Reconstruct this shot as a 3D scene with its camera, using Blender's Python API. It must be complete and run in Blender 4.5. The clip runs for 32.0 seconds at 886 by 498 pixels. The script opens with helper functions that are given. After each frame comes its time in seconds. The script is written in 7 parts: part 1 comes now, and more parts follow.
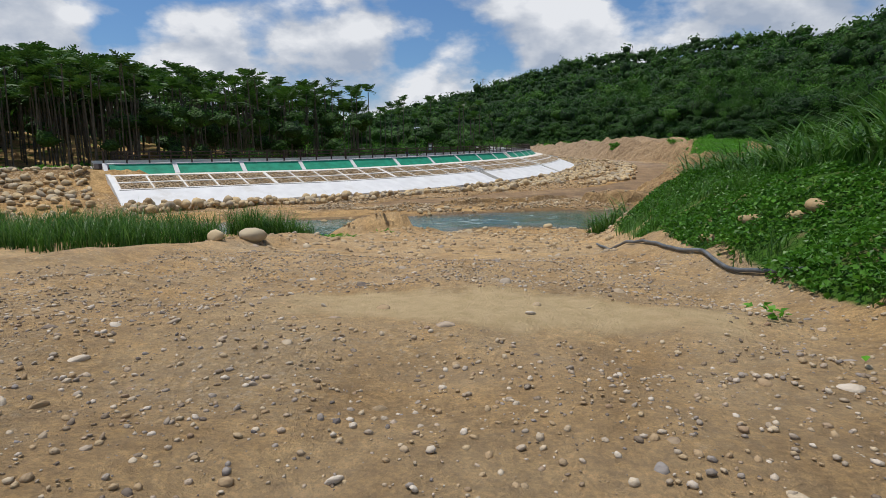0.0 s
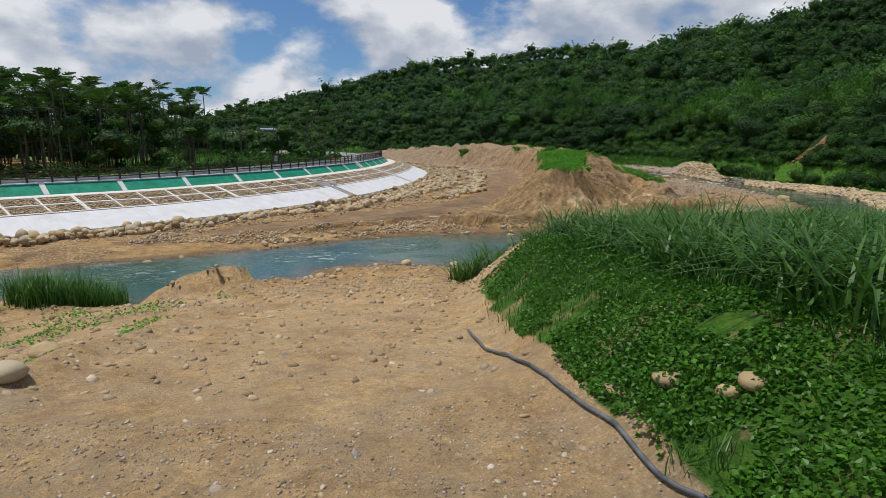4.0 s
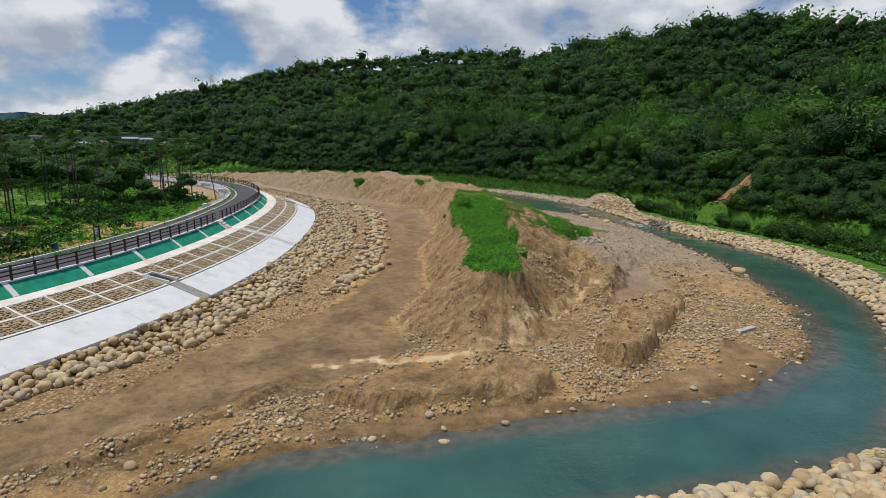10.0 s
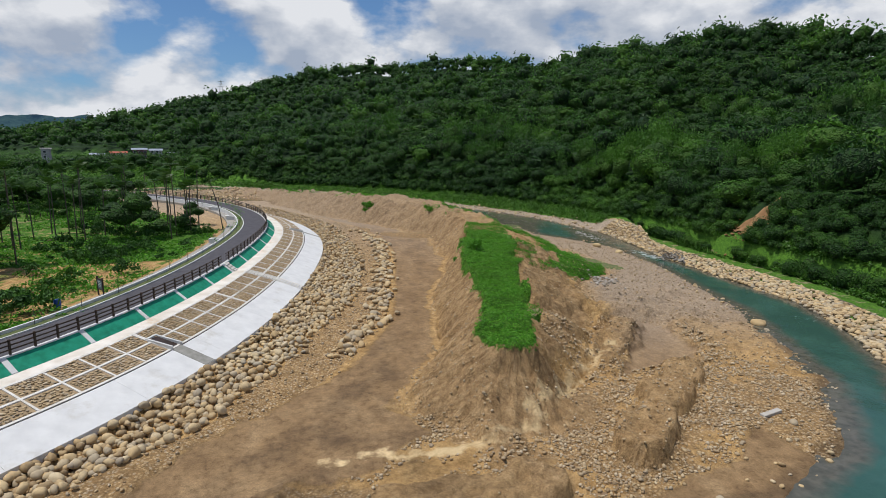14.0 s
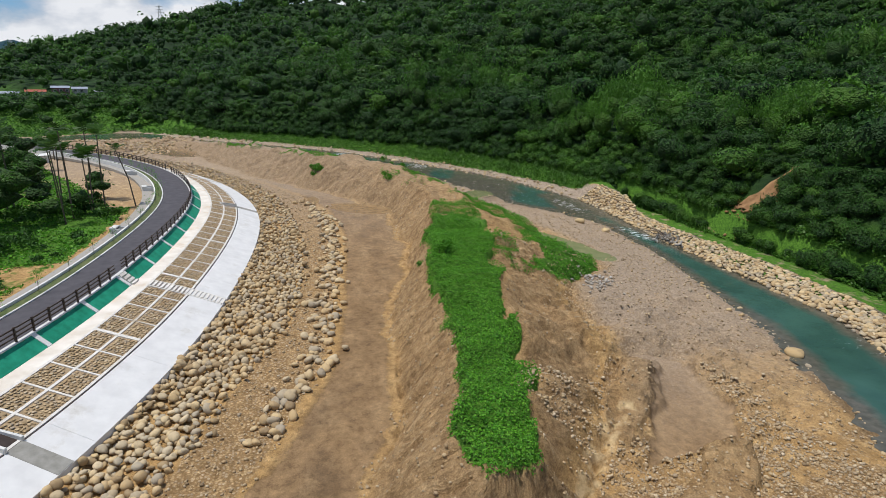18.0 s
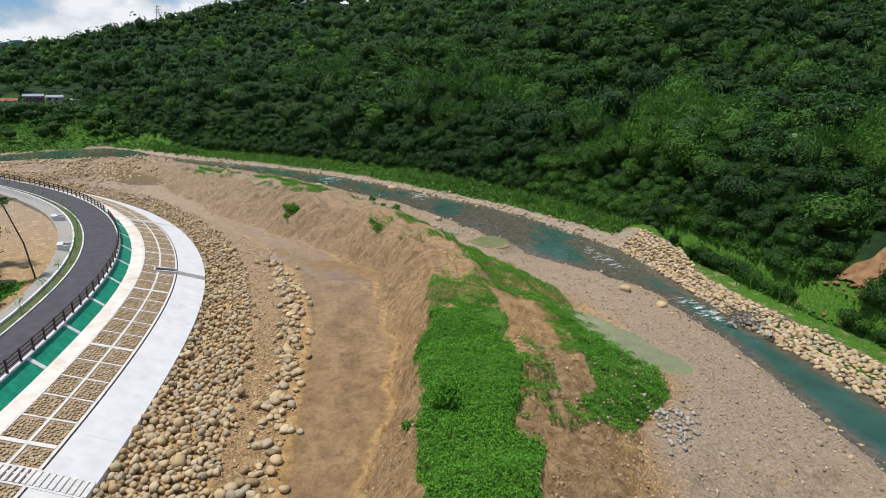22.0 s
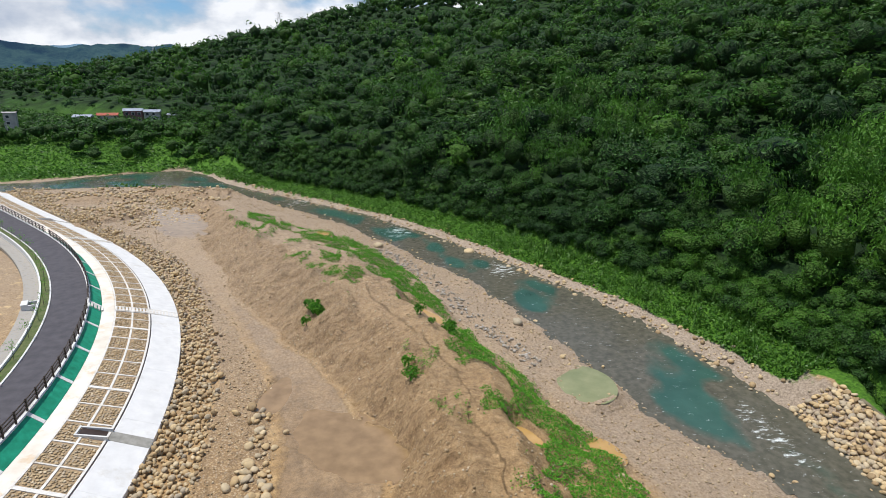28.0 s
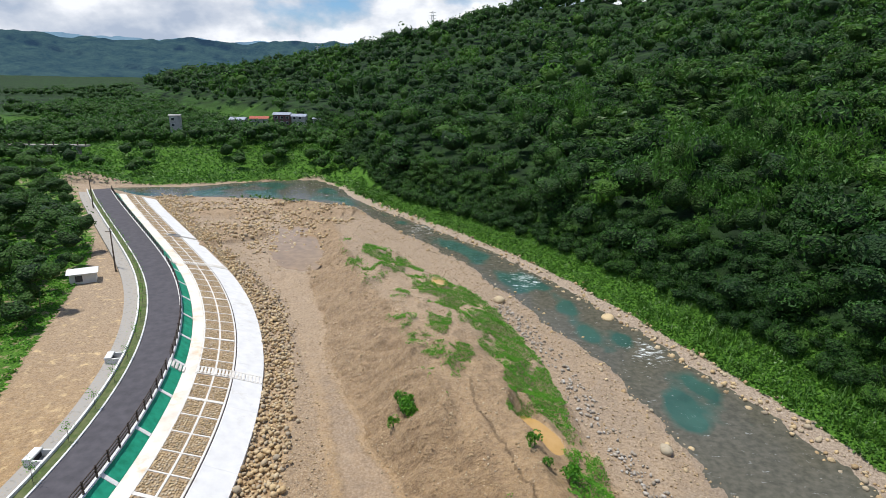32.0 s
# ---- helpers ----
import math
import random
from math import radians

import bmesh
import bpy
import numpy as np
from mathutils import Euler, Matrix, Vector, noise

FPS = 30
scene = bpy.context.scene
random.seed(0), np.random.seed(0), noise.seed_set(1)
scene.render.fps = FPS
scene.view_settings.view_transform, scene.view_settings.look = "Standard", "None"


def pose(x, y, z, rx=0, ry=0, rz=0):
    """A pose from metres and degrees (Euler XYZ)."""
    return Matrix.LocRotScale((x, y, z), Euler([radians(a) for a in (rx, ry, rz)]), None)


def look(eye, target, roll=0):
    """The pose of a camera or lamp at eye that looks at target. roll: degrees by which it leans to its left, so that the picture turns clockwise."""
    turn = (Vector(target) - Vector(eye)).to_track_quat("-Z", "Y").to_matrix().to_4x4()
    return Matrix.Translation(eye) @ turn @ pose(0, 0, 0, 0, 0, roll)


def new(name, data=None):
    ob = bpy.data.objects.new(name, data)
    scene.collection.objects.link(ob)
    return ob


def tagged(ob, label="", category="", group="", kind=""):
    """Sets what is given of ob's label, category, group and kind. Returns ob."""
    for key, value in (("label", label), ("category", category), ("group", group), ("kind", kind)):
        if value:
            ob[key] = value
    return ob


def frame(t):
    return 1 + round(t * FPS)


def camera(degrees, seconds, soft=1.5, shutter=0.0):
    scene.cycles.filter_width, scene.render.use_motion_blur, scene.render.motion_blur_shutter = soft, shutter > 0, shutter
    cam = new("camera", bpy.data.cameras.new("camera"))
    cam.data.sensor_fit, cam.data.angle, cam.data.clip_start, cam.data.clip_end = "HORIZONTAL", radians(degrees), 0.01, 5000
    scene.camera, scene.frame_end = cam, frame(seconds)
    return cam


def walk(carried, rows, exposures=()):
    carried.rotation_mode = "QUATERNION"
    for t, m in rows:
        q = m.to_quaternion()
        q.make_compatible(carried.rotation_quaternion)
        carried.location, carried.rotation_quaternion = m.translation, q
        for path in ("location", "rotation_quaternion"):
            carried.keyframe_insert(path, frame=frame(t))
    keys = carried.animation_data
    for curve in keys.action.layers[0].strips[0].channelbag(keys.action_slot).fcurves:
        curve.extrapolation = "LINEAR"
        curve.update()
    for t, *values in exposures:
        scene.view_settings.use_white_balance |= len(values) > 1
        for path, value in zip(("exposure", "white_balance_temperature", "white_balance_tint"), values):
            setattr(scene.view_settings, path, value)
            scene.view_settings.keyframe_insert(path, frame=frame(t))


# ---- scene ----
cam = camera(75.0, 32.0, 0.55)
PATH = [
    (0, (0.320, -0.124, 1.652), (-0.032, 2.221, 1.278), -0.5),
    (0.5, (0.307, -0.083, 1.642), (0.140, 2.282, 1.268), -0.6),
    (1, (0.295, -0.037, 1.622), (0.270, 2.333, 1.247), -0.6),
    (1.5, (0.289, -0.043, 1.631), (0.274, 2.327, 1.254), -0.7),
    (2, (0.275, 0.091, 1.802), (0.259, 2.461, 1.424), -0.6),
    (2.5, (0.232, 0.319, 2.126), (0.224, 2.689, 1.746), -0.6),
    (3, (0.204, 0.816, 2.491), (0.253, 3.185, 2.108), -0.5),
    (3.5, (0.155, 1.598, 2.977), (0.287, 3.965, 2.593), -0.5),
    (4, (0.212, 2.764, 3.451), (0.456, 5.120, 3.068), -0.5),
    (4.5, (0.286, 4.084, 3.905), (0.678, 6.420, 3.520), -0.5),
    (6.5, (1.166, 10.846, 5.980), (1.630, 13.168, 5.587), -0.5),
    (7, (1.530, 12.823, 6.586), (1.993, 15.145, 6.196), -0.5),
    (7.5, (2.276, 14.921, 7.304), (2.796, 17.231, 6.910), -0.3),
    (8, (2.698, 16.861, 7.975), (3.328, 19.144, 7.583), -0.4),
    (8.5, (2.806, 18.706, 8.638), (3.446, 20.986, 8.246), -0.5),
    (9, (2.759, 20.358, 9.287), (3.416, 22.634, 8.903), -0.4),
    (9.5, (2.792, 21.293, 10.033), (3.455, 23.567, 9.643), -0.3),
    (10, (2.844, 21.492, 10.708), (3.505, 23.765, 10.314), -0.4),
    (10.5, (2.898, 21.578, 11.314), (3.562, 23.851, 10.920), -0.3),
    (11, (2.886, 21.581, 11.884), (3.542, 23.856, 11.495), -0.4),
    (11.5, (2.808, 21.656, 12.472), (3.463, 23.933, 12.086), -0.3),
    (12, (2.819, 21.764, 13.116), (3.468, 24.043, 12.732), -0.3),
    (12.5, (2.912, 22.056, 13.748), (3.556, 24.336, 13.364), -0.3),
    (13, (2.978, 22.450, 14.442), (3.618, 24.730, 14.057), -0.2),
    (13.5, (3.091, 23.045, 15.079), (3.726, 25.327, 14.693), -0.2),
    (14, (3.299, 23.879, 15.652), (3.929, 26.161, 15.263), -0.3),
    (14.5, (3.530, 25.078, 16.157), (4.164, 27.360, 15.769), -0.1),
    (15, (4.009, 26.436, 16.693), (4.691, 28.705, 16.308), -0.2),
    (15.5, (4.360, 27.966, 17.129), (5.110, 30.215, 16.748), -0.3),
    (17.5, (7.160, 36.193, 19.153), (7.918, 38.411, 18.637), -0.2),
    (18, (7.672, 39.289, 19.730), (8.437, 41.470, 19.081), 0.3),
    (18.5, (8.596, 42.152, 20.269), (9.360, 44.327, 19.602), 0.3),
    (19, (9.700, 44.749, 20.677), (10.456, 46.927, 20.014), -0.0),
    (19.5, (10.666, 47.608, 21.126), (11.422, 49.786, 20.461), 0.1),
    (20, (11.783, 50.328, 21.462), (12.532, 52.511, 20.803), 0.0),
    (20.5, (12.868, 53.231, 21.895), (13.615, 55.412, 21.234), 0.2),
    (21, (13.914, 56.045, 22.277), (14.658, 58.230, 21.619), 0.1),
    (21.5, (14.928, 58.812, 22.675), (15.668, 60.998, 22.020), 0.2),
    (22, (15.829, 61.428, 23.208), (16.565, 63.617, 22.553), 0.2),
    (22.5, (17.196, 64.133, 23.627), (17.918, 66.326, 22.974), 0.3),
    (23, (18.582, 66.832, 23.982), (19.291, 69.031, 23.334), 0.2),
    (23.5, (20.312, 69.331, 24.262), (21.004, 71.538, 23.618), 0.2),
    (24, (21.631, 71.831, 24.650), (22.312, 74.042, 24.013), 0.3),
    (24.5, (22.732, 74.365, 25.081), (23.404, 76.580, 24.446), 0.4),
    (25, (23.510, 76.666, 25.565), (24.145, 78.893, 24.934), 0.6),
    (25.5, (24.298, 78.991, 26.202), (24.898, 81.227, 25.566), 0.6),
    (27.5, (27.344, 87.274, 29.147), (27.734, 89.548, 28.490), 0.5),
    (28, (28.196, 89.456, 29.585), (28.499, 91.744, 28.926), 0.5),
    (28.5, (28.897, 91.680, 30.124), (29.107, 93.978, 29.461), 0.4),
    (29, (29.304, 93.751, 30.714), (29.441, 96.053, 30.048), 0.6),
    (29.5, (29.606, 95.910, 31.260), (29.677, 98.214, 30.592), 0.6),
    (30, (29.797, 97.993, 31.853), (29.801, 100.297, 31.182), 0.8),
    (30.5, (30.070, 99.997, 32.534), (29.990, 102.299, 31.858), 0.8),
    (31, (30.145, 102.052, 33.278), (29.992, 104.347, 32.596), 0.9),
    (31.5, (30.167, 103.993, 33.928), (29.954, 106.283, 33.240), 1.0),
    (32, (30.292, 105.912, 34.310), (30.034, 108.198, 33.626), 1.2),
]
walk(cam, [(t, look(eye, target, roll)) for t, eye, target, roll in PATH],
     [(0, -0.14), (3, -0.2), (5, -0.24), (9, -0.24), (16, -0.14), (20, -0.02), (26, 0.1), (32, 0.2)])

# ---------------------------------------------------------------- light
SUN_EL, SUN_AZ = radians(73), radians(278)      # azimuth clockwise from +y
world = bpy.data.worlds.new("sky")
scene.world = world
world.use_nodes = True
wn, wl = world.node_tree.nodes, world.node_tree.links
wn.clear()
w_out = wn.new("ShaderNodeOutputWorld")
w_bg = wn.new("ShaderNodeBackground")
w_sky = wn.new("ShaderNodeTexSky")
w_sky.sky_type = "NISHITA"
w_sky.sun_disc = False
w_sky.sun_elevation, w_sky.sun_rotation = SUN_EL, SUN_AZ
w_sky.air_density, w_sky.dust_density, w_sky.ozone_density = 1.0, 0.6, 1.5
w_bg.inputs["Strength"].default_value = 0.075
w_tc = wn.new("ShaderNodeTexCoord")


def w_math(op, x, y):
    n = wn.new("ShaderNodeMath")
    n.operation = op
    for i, v in enumerate((x, y)):
        if isinstance(v, (int, float)):
            n.inputs[i].default_value = v
        else:
            wl.new(v, n.inputs[i])
    return n.outputs[0]


def w_cloud(lift, detail):
    """Cloud density; a lifted copy tells the sunlit tops from the bases."""
    m = wn.new("ShaderNodeMapping")
    m.inputs["Scale"].default_value = (1.0, 1.0, 1.75)
    m.inputs["Location"].default_value = (CLOUD_AT[0], CLOUD_AT[1], CLOUD_AT[2] + lift)
    n = wn.new("ShaderNodeTexNoise")
    n.inputs["Scale"].default_value, n.inputs["Detail"].default_value = 4.6, detail
    n.inputs["Roughness"].default_value = 0.52
    wl.new(w_tc.outputs["Generated"], m.inputs["Vector"])
    wl.new(m.outputs["Vector"], n.inputs["Vector"])
    return n.outputs["Fac"]


def w_ramp(fac, *stops):
    r = wn.new("ShaderNodeValToRGB")
    while len(r.color_ramp.elements) < len(stops):
        r.color_ramp.elements.new(0.5)
    for e, (p, c) in zip(r.color_ramp.elements, stops):
        e.position, e.color = p, (*c, 1)
    wl.new(fac, r.inputs["Fac"])
    return r.outputs["Color"]


CLOUD_AT = (0.35, 0.2, 0.1)
w_sep = wn.new("ShaderNodeSeparateXYZ")
wl.new(w_tc.outputs["Generated"], w_sep.inputs[0])
w_low = wn.new("ShaderNodeMapRange")
for key, val in (("From Min", 0.0), ("From Max", 0.42), ("To Min", 0.17), ("To Max", -0.05)):
    w_low.inputs[key].default_value = val
wl.new(w_sep.outputs["Z"], w_low.inputs["Value"])
w_dens = w_math("ADD", w_cloud(0.0, 12.0), w_low.outputs["Result"])
w_mask = w_ramp(w_dens, (0.455, (0, 0, 0)), (0.55, (1, 1, 1)))
w_top = w_math("ADD", w_math("MULTIPLY", w_math("SUBTRACT", w_cloud(0.0, 7.0), w_cloud(0.07, 7.0)), 2.6), 0.5)
w_body = w_ramp(w_top, (0.25, (5.3, 6.2, 7.8)), (0.5, (7.9, 8.5, 9.6)), (0.74, (11.4, 11.7, 12.3)))
w_blue = wn.new("ShaderNodeMix")
w_blue.data_type, w_blue.blend_type = "RGBA", "MULTIPLY"
w_blue.inputs["Factor"].default_value = 1.0
w_blue.inputs["B"].default_value = (0.8, 1.1, 1.42, 1)
w_mix = wn.new("ShaderNodeMix")
w_mix.data_type = "RGBA"
wl.new(w_mask, w_mix.inputs["Factor"])
wl.new(w_sky.outputs["Color"], w_blue.inputs["A"])
wl.new(w_blue.outputs["Result"], w_mix.inputs["A"])
wl.new(w_body, w_mix.inputs["B"])
wl.new(w_mix.outputs["Result"], w_bg.inputs["Color"])
wl.new(w_bg.outputs["Background"], w_out.inputs["Surface"])

sun = new("sun", bpy.data.lights.new("sun", "SUN"))
sun.data.energy, sun.data.angle, sun.data.color = 4.0, radians(0.6), (1.0, 0.96, 0.9)
sun_dir = Vector((math.sin(SUN_AZ) * math.cos(SUN_EL), math.cos(SUN_AZ) * math.cos(SUN_EL), math.sin(SUN_EL)))
sun.matrix_world = look(sun_dir * 100, (0, 0, 0))

# ---------------------------------------------------------------- plan
U = 1.2                                          # metres to one unit of the plan
rng = np.random.default_rng(7)


def knots(*pairs):
    """A function of y, in metres, from plan pairs (y, value)."""
    a = np.array(pairs, float) * U
    return lambda y: np.interp(y, a[:, 0], a[:, 1])


def line(*pts):
    return np.array(pts, float) * U


def smooth(pts, step):
    """A Catmull-Rom curve through pts, resampled at even steps."""
    p = np.vstack([2 * pts[0] - pts[1], pts, 2 * pts[-1] - pts[-2]])
    out = []
    for a, b, c, d in zip(p[:-3], p[1:-2], p[2:-1], p[3:]):
        t = np.linspace(0, 1, 24, endpoint=False)[:, None]
        out.append(0.5 * (2 * b + (c - a) * t + (2 * a - 5 * b + 4 * c - d) * t ** 2 + (3 * b - a - 3 * c + d) * t ** 3))
    q = np.vstack(out + [pts[-1:]])
    s = np.concatenate([[0], np.cumsum(np.linalg.norm(np.diff(q, axis=0), axis=1))])
    n = int(s[-1] / step) + 1
    g = np.linspace(0, s[-1], n)
    return np.stack([np.interp(g, s, q[:, i]) for i in range(q.shape[1])], 1)


def sstep(a, b, x):
    t = np.clip((x - a) / (b - a), 0, 1)
    return t * t * (3 - 2 * t)


_tab = np.random.default_rng(3).random((256, 256))


def vnoise(x, y):
    xi, yi = np.floor(x).astype(int), np.floor(y).astype(int)
    fx, fy = x - xi, y - yi
    fx, fy = fx * fx * (3 - 2 * fx), fy * fy * (3 - 2 * fy)
    a, b = _tab[xi & 255, yi & 255], _tab[(xi + 1) & 255, yi & 255]
    c, d = _tab[xi & 255, (yi + 1) & 255], _tab[(xi + 1) & 255, (yi + 1) & 255]
    return (a * (1 - fx) + b * fx) * (1 - fy) + (c * (1 - fx) + d * fx) * fy - 0.5


def fbm(x, y, n=4):
    t = 0 * x
    for i in range(n):
        t = t + vnoise(x * 2 ** i + 17.3 * i, y * 2 ** i + 5.1 * i) / 2 ** i
    return t


def seg_dist(px, py, pts, closed=False):
    """Distance to a polyline, and the height (third column, if any) of its nearest point."""
    best, zz = np.full(px.shape, 1e18), np.zeros(px.shape)
    ends = np.roll(pts, -1, 0) if closed else pts[1:]
    for a, b in zip(pts, ends):
        d = b[:2] - a[:2]
        t = np.clip(((px - a[0]) * d[0] + (py - a[1]) * d[1]) / max(d @ d, 1e-9), 0, 1)
        q = (px - a[0] - t * d[0]) ** 2 + (py - a[1] - t * d[1]) ** 2
        near = q < best
        best = np.where(near, q, best)
        if pts.shape[1] > 2:
            zz = np.where(near, a[2] + t * (b[2] - a[2]), zz)
    return np.sqrt(best), zz


def inside(px, py, poly):
    r = np.zeros(px.shape, bool)
    for a, b in zip(poly, np.roll(poly, -1, 0)):
        if a[1] != b[1]:
            r ^= ((a[1] > py) != (b[1] > py)) & (px < (b[0] - a[0]) * (py - a[1]) / (b[1] - a[1]) + a[0])
    return r


# heights along the valley: road, water, dry channel, crest of the spoil ridge
z_road = knots((0, 1.1), (38, 1.15), (50, 1.25), (62, 1.6), (70, 1.85), (82, 2.1), (107, 2.8), (132, 3.5), (156, 4.2), (185, 5), (220, 6), (300, 7.5), (900, 14))
z_water = knots((-50, -2.3), (0, -2.2), (92, -2.05), (105, -1.5), (118, -0.7), (130, 0), (150, 0.8), (165, 1.4), (190, 2.0), (230, 2.7), (400, 4))
z_chan = knots((30, -2.1), (38, -2.0), (45, -1.85), (62, -1.5), (80, -1.1), (100, -0.3), (130, 0.9), (160, 2.0), (190, 2.7), (220, 3.0))
z_crest = knots((43, -1.9), (46.3, -1.88), (47.2, -1.6), (48.6, -0.75), (50.0, 0.2), (50.6, 1.45), (52, 1.65), (73, 2.7), (95, 3.3), (115, 4.2), (130, 5.0), (150, 5.0), (170, 4.4), (182, 4.0), (192, 2.7), (220, 2.9))
# plan curves, as x over y
x_rail = knots((20, -46), (36, -32), (45, -24.5), (52, -18), (60, -11.6), (68, -7.8), (76, -4.9), (84, -2.9), (92, -1.2), (100, -0.2), (110, 0.5), (120, -0.8), (130, -3.4), (140, -7.6), (150, -13.8), (160, -22), (175, -36), (190, -50), (205, -64), (220, -78), (240, -96))
x_rip = knots((20, -32), (36, -20), (45, -9.4), (52, -2), (60, 2.3), (68, 5.4), (76, 9), (84, 10.6), (92, 11.6), (100, 12), (110, 11.8), (120, 10.5), (130, 7.8), (140, 4), (150, -1), (160, -9), (175, -23), (190, -37), (205, -51), (240, -84))
x_chl = knots((20, -31), (36, -17), (45, -4), (52, 2.5), (60, 6.6), (68, 10.4), (76, 12.3), (84, 13.8), (92, 15.3), (100, 16.5), (110, 16.4), (120, 14.4), (130, 10), (140, 5), (150, 0), (160, -7), (175, -20), (190, -32), (240, -70))
x_chr = knots((20, 8), (45, 12.6), (48, 12.4), (50, 10.4), (52, 9.6), (55, 10.8), (60, 13.4), (68, 15.4), (76, 17.4), (84, 20.8), (92, 22.8), (100, 24.2), (110, 24), (120, 20), (130, 13.5), (140, 7.5), (150, 4), (160, -1), (175, -7), (190, -16), (240, -50))
x_crl = knots((20, 14), (50, 14), (54, 14.9), (61, 17.4), (69, 19.4), (76, 20.3), (86, 23.7), (94, 26.8), (104, 28.6), (112, 28), (120, 25.3), (127, 20.8), (135, 17.2), (142, 14.4), (157, 6.2), (170, 0.5), (184, -5), (200, -12), (240, -36))
x_crr = knots((20, 17), (50, 16.8), (54, 18.4), (61, 21.3), (69, 23.7), (79, 27.2), (90, 31), (100, 33), (112, 31.5), (120, 29.3), (130, 25.3), (142, 19), (157, 10.5), (170, 4), (184, -3), (200, -10), (240, -34))
_crl, _crr, _chr, _crest = x_crl, x_crr, x_chr, z_crest


def x_crl(y):
    return _crl(y) + 1.7 * fbm(y / 3.4, 0 * y + 2.5, 3)


def x_crr(y):
    return _crr(y) + 1.9 * fbm(y / 3.0, 0 * y + 8.5, 3)


def x_chr(y):
    return _chr(y) + 1.3 * fbm(y / 3.6, 0 * y + 14.5, 3)


def z_crest(y):
    return _crest(y) + 0.8 * fbm(y / 4.2, 0 * y + 20.5, 3) * sstep(50 * U, 54 * U, y)


x_bas = knots((20, 22), (44, 17.4), (47, 16.8), (49, 17.6), (51, 19.4), (53, 21.6), (57, 25.6), (62, 29.2), (70, 31.4), (77, 34.5), (80, 40), (86, 42.3), (99, 42), (110, 39.3), (117, 36.8), (125, 33.9), (140, 30), (154, 24.5), (166, 13), (179, 4.5), (192, -5), (240, -32))
x_rvl = knots((20, 24), (36, 26), (41.3, 30.3), (48.4, 37.3), (57, 41.5), (64, 45), (72.6, 47.3), (87, 51.5), (95, 53), (101, 53), (105, 51.5), (112, 46.2), (120, 44.1), (129, 41.4), (143, 36.5), (158, 27.5), (173, 18.5), (187, 6.5), (202, -5.5), (217, -17), (240, -30))
x_rvr = knots((20, 28), (36, 31), (41.2, 36.3), (48, 43), (57, 49), (64.5, 52.5), (80, 54.5), (94, 56.3), (104, 57.6), (112, 57.7), (120, 55.8), (129, 52.7), (135, 50.2), (143, 45.8), (154, 39.3), (164, 33), (177, 23.5), (191, 10.5), (203, -2), (214, -11), (224, -15), (240, -24))
x_top = knots((20, 32), (36, 36), (42, 41), (50, 48.5), (57, 53.5), (66, 56.8), (77, 58.8), (85, 59.6), (97, 60.3), (107, 60.8), (112, 61.5), (120, 60), (130, 57.5), (143, 51.5), (154, 45), (164, 38), (177, 28), (191, 15), (203, 2), (214, -7), (224, -11), (240, -20))

RAIL = smooth(line((-31.0, 38.5), (-24.2, 45.4), (-16.9, 53.2), (-12.7, 58.4), (-9.6, 64.2), (-6.8, 70.4), (-4.3, 78.4), (-2.3, 87), (-0.7, 96), (0.25, 105), (0.25, 112), (-0.9, 120.5), (-3, 128.8), (-6.7, 138), (-11.9, 147), (-18.2, 155.5), (-27, 165.3), (-39.4, 178.6), (-51.5, 191.7), (-56, 197)), 0.25)


def ease(p, sigma):
    """Evens out the bends of a densely sampled curve and keeps its place."""
    n = int(3 * sigma)
    w = np.exp(-0.5 * (np.arange(-n, n + 1) / sigma) ** 2)
    w /= w.sum()

    def once(q):
        q = np.vstack([2 * q[0] - q[n:0:-1], q, 2 * q[-1] - q[-2:-n - 2:-1]])
        return np.stack([np.convolve(q[:, i], w, "valid") for i in range(q.shape[1])], 1)

    s = once(p)
    return s + once(p - s)


RAIL = ease(RAIL, 30)
RS = np.concatenate([[0], np.cumsum(np.linalg.norm(np.diff(RAIL, axis=0), axis=1))])
RT = np.gradient(RAIL, axis=0)
RT /= np.linalg.norm(RT, axis=1)[:, None]
RN = np.stack([RT[:, 1], -RT[:, 0]], 1)          # towards the river
RLEN = RS[-1]


def on_rail(s, d):
    """Plan place at arc length s and distance d from the railing line, towards the river."""
    return np.stack([np.interp(s, RS, RAIL[:, i]) + d * np.interp(s, RS, RN[:, i]) for i in (0, 1)], -1)


def s_at_y(y):
    return float(np.interp(y, RAIL[:, 1], RS))


# cross-section of the revetment: distance from the railing, height under the road
D_GREEN, D_BERM, D_GRID, D_WHITE = 1.15, 2.5, 6.2, 9.3
SECTION_D = [0.0, D_GREEN, D_BERM, D_GRID, D_WHITE]
SECTION_Z = [0.0, -0.95, -1.02, -2.1, -3.25]


def rev(s, d, up=0.0):
    """A point on the face of the revetment."""
    p = on_rail(np.asarray(s, float), np.asarray(d, float))
    r = z_road(np.interp(s, RS, RAIL[:, 1]))
    return np.concatenate([p, (r + np.interp(d, SECTION_D, SECTION_Z) + up)[..., None]], -1)


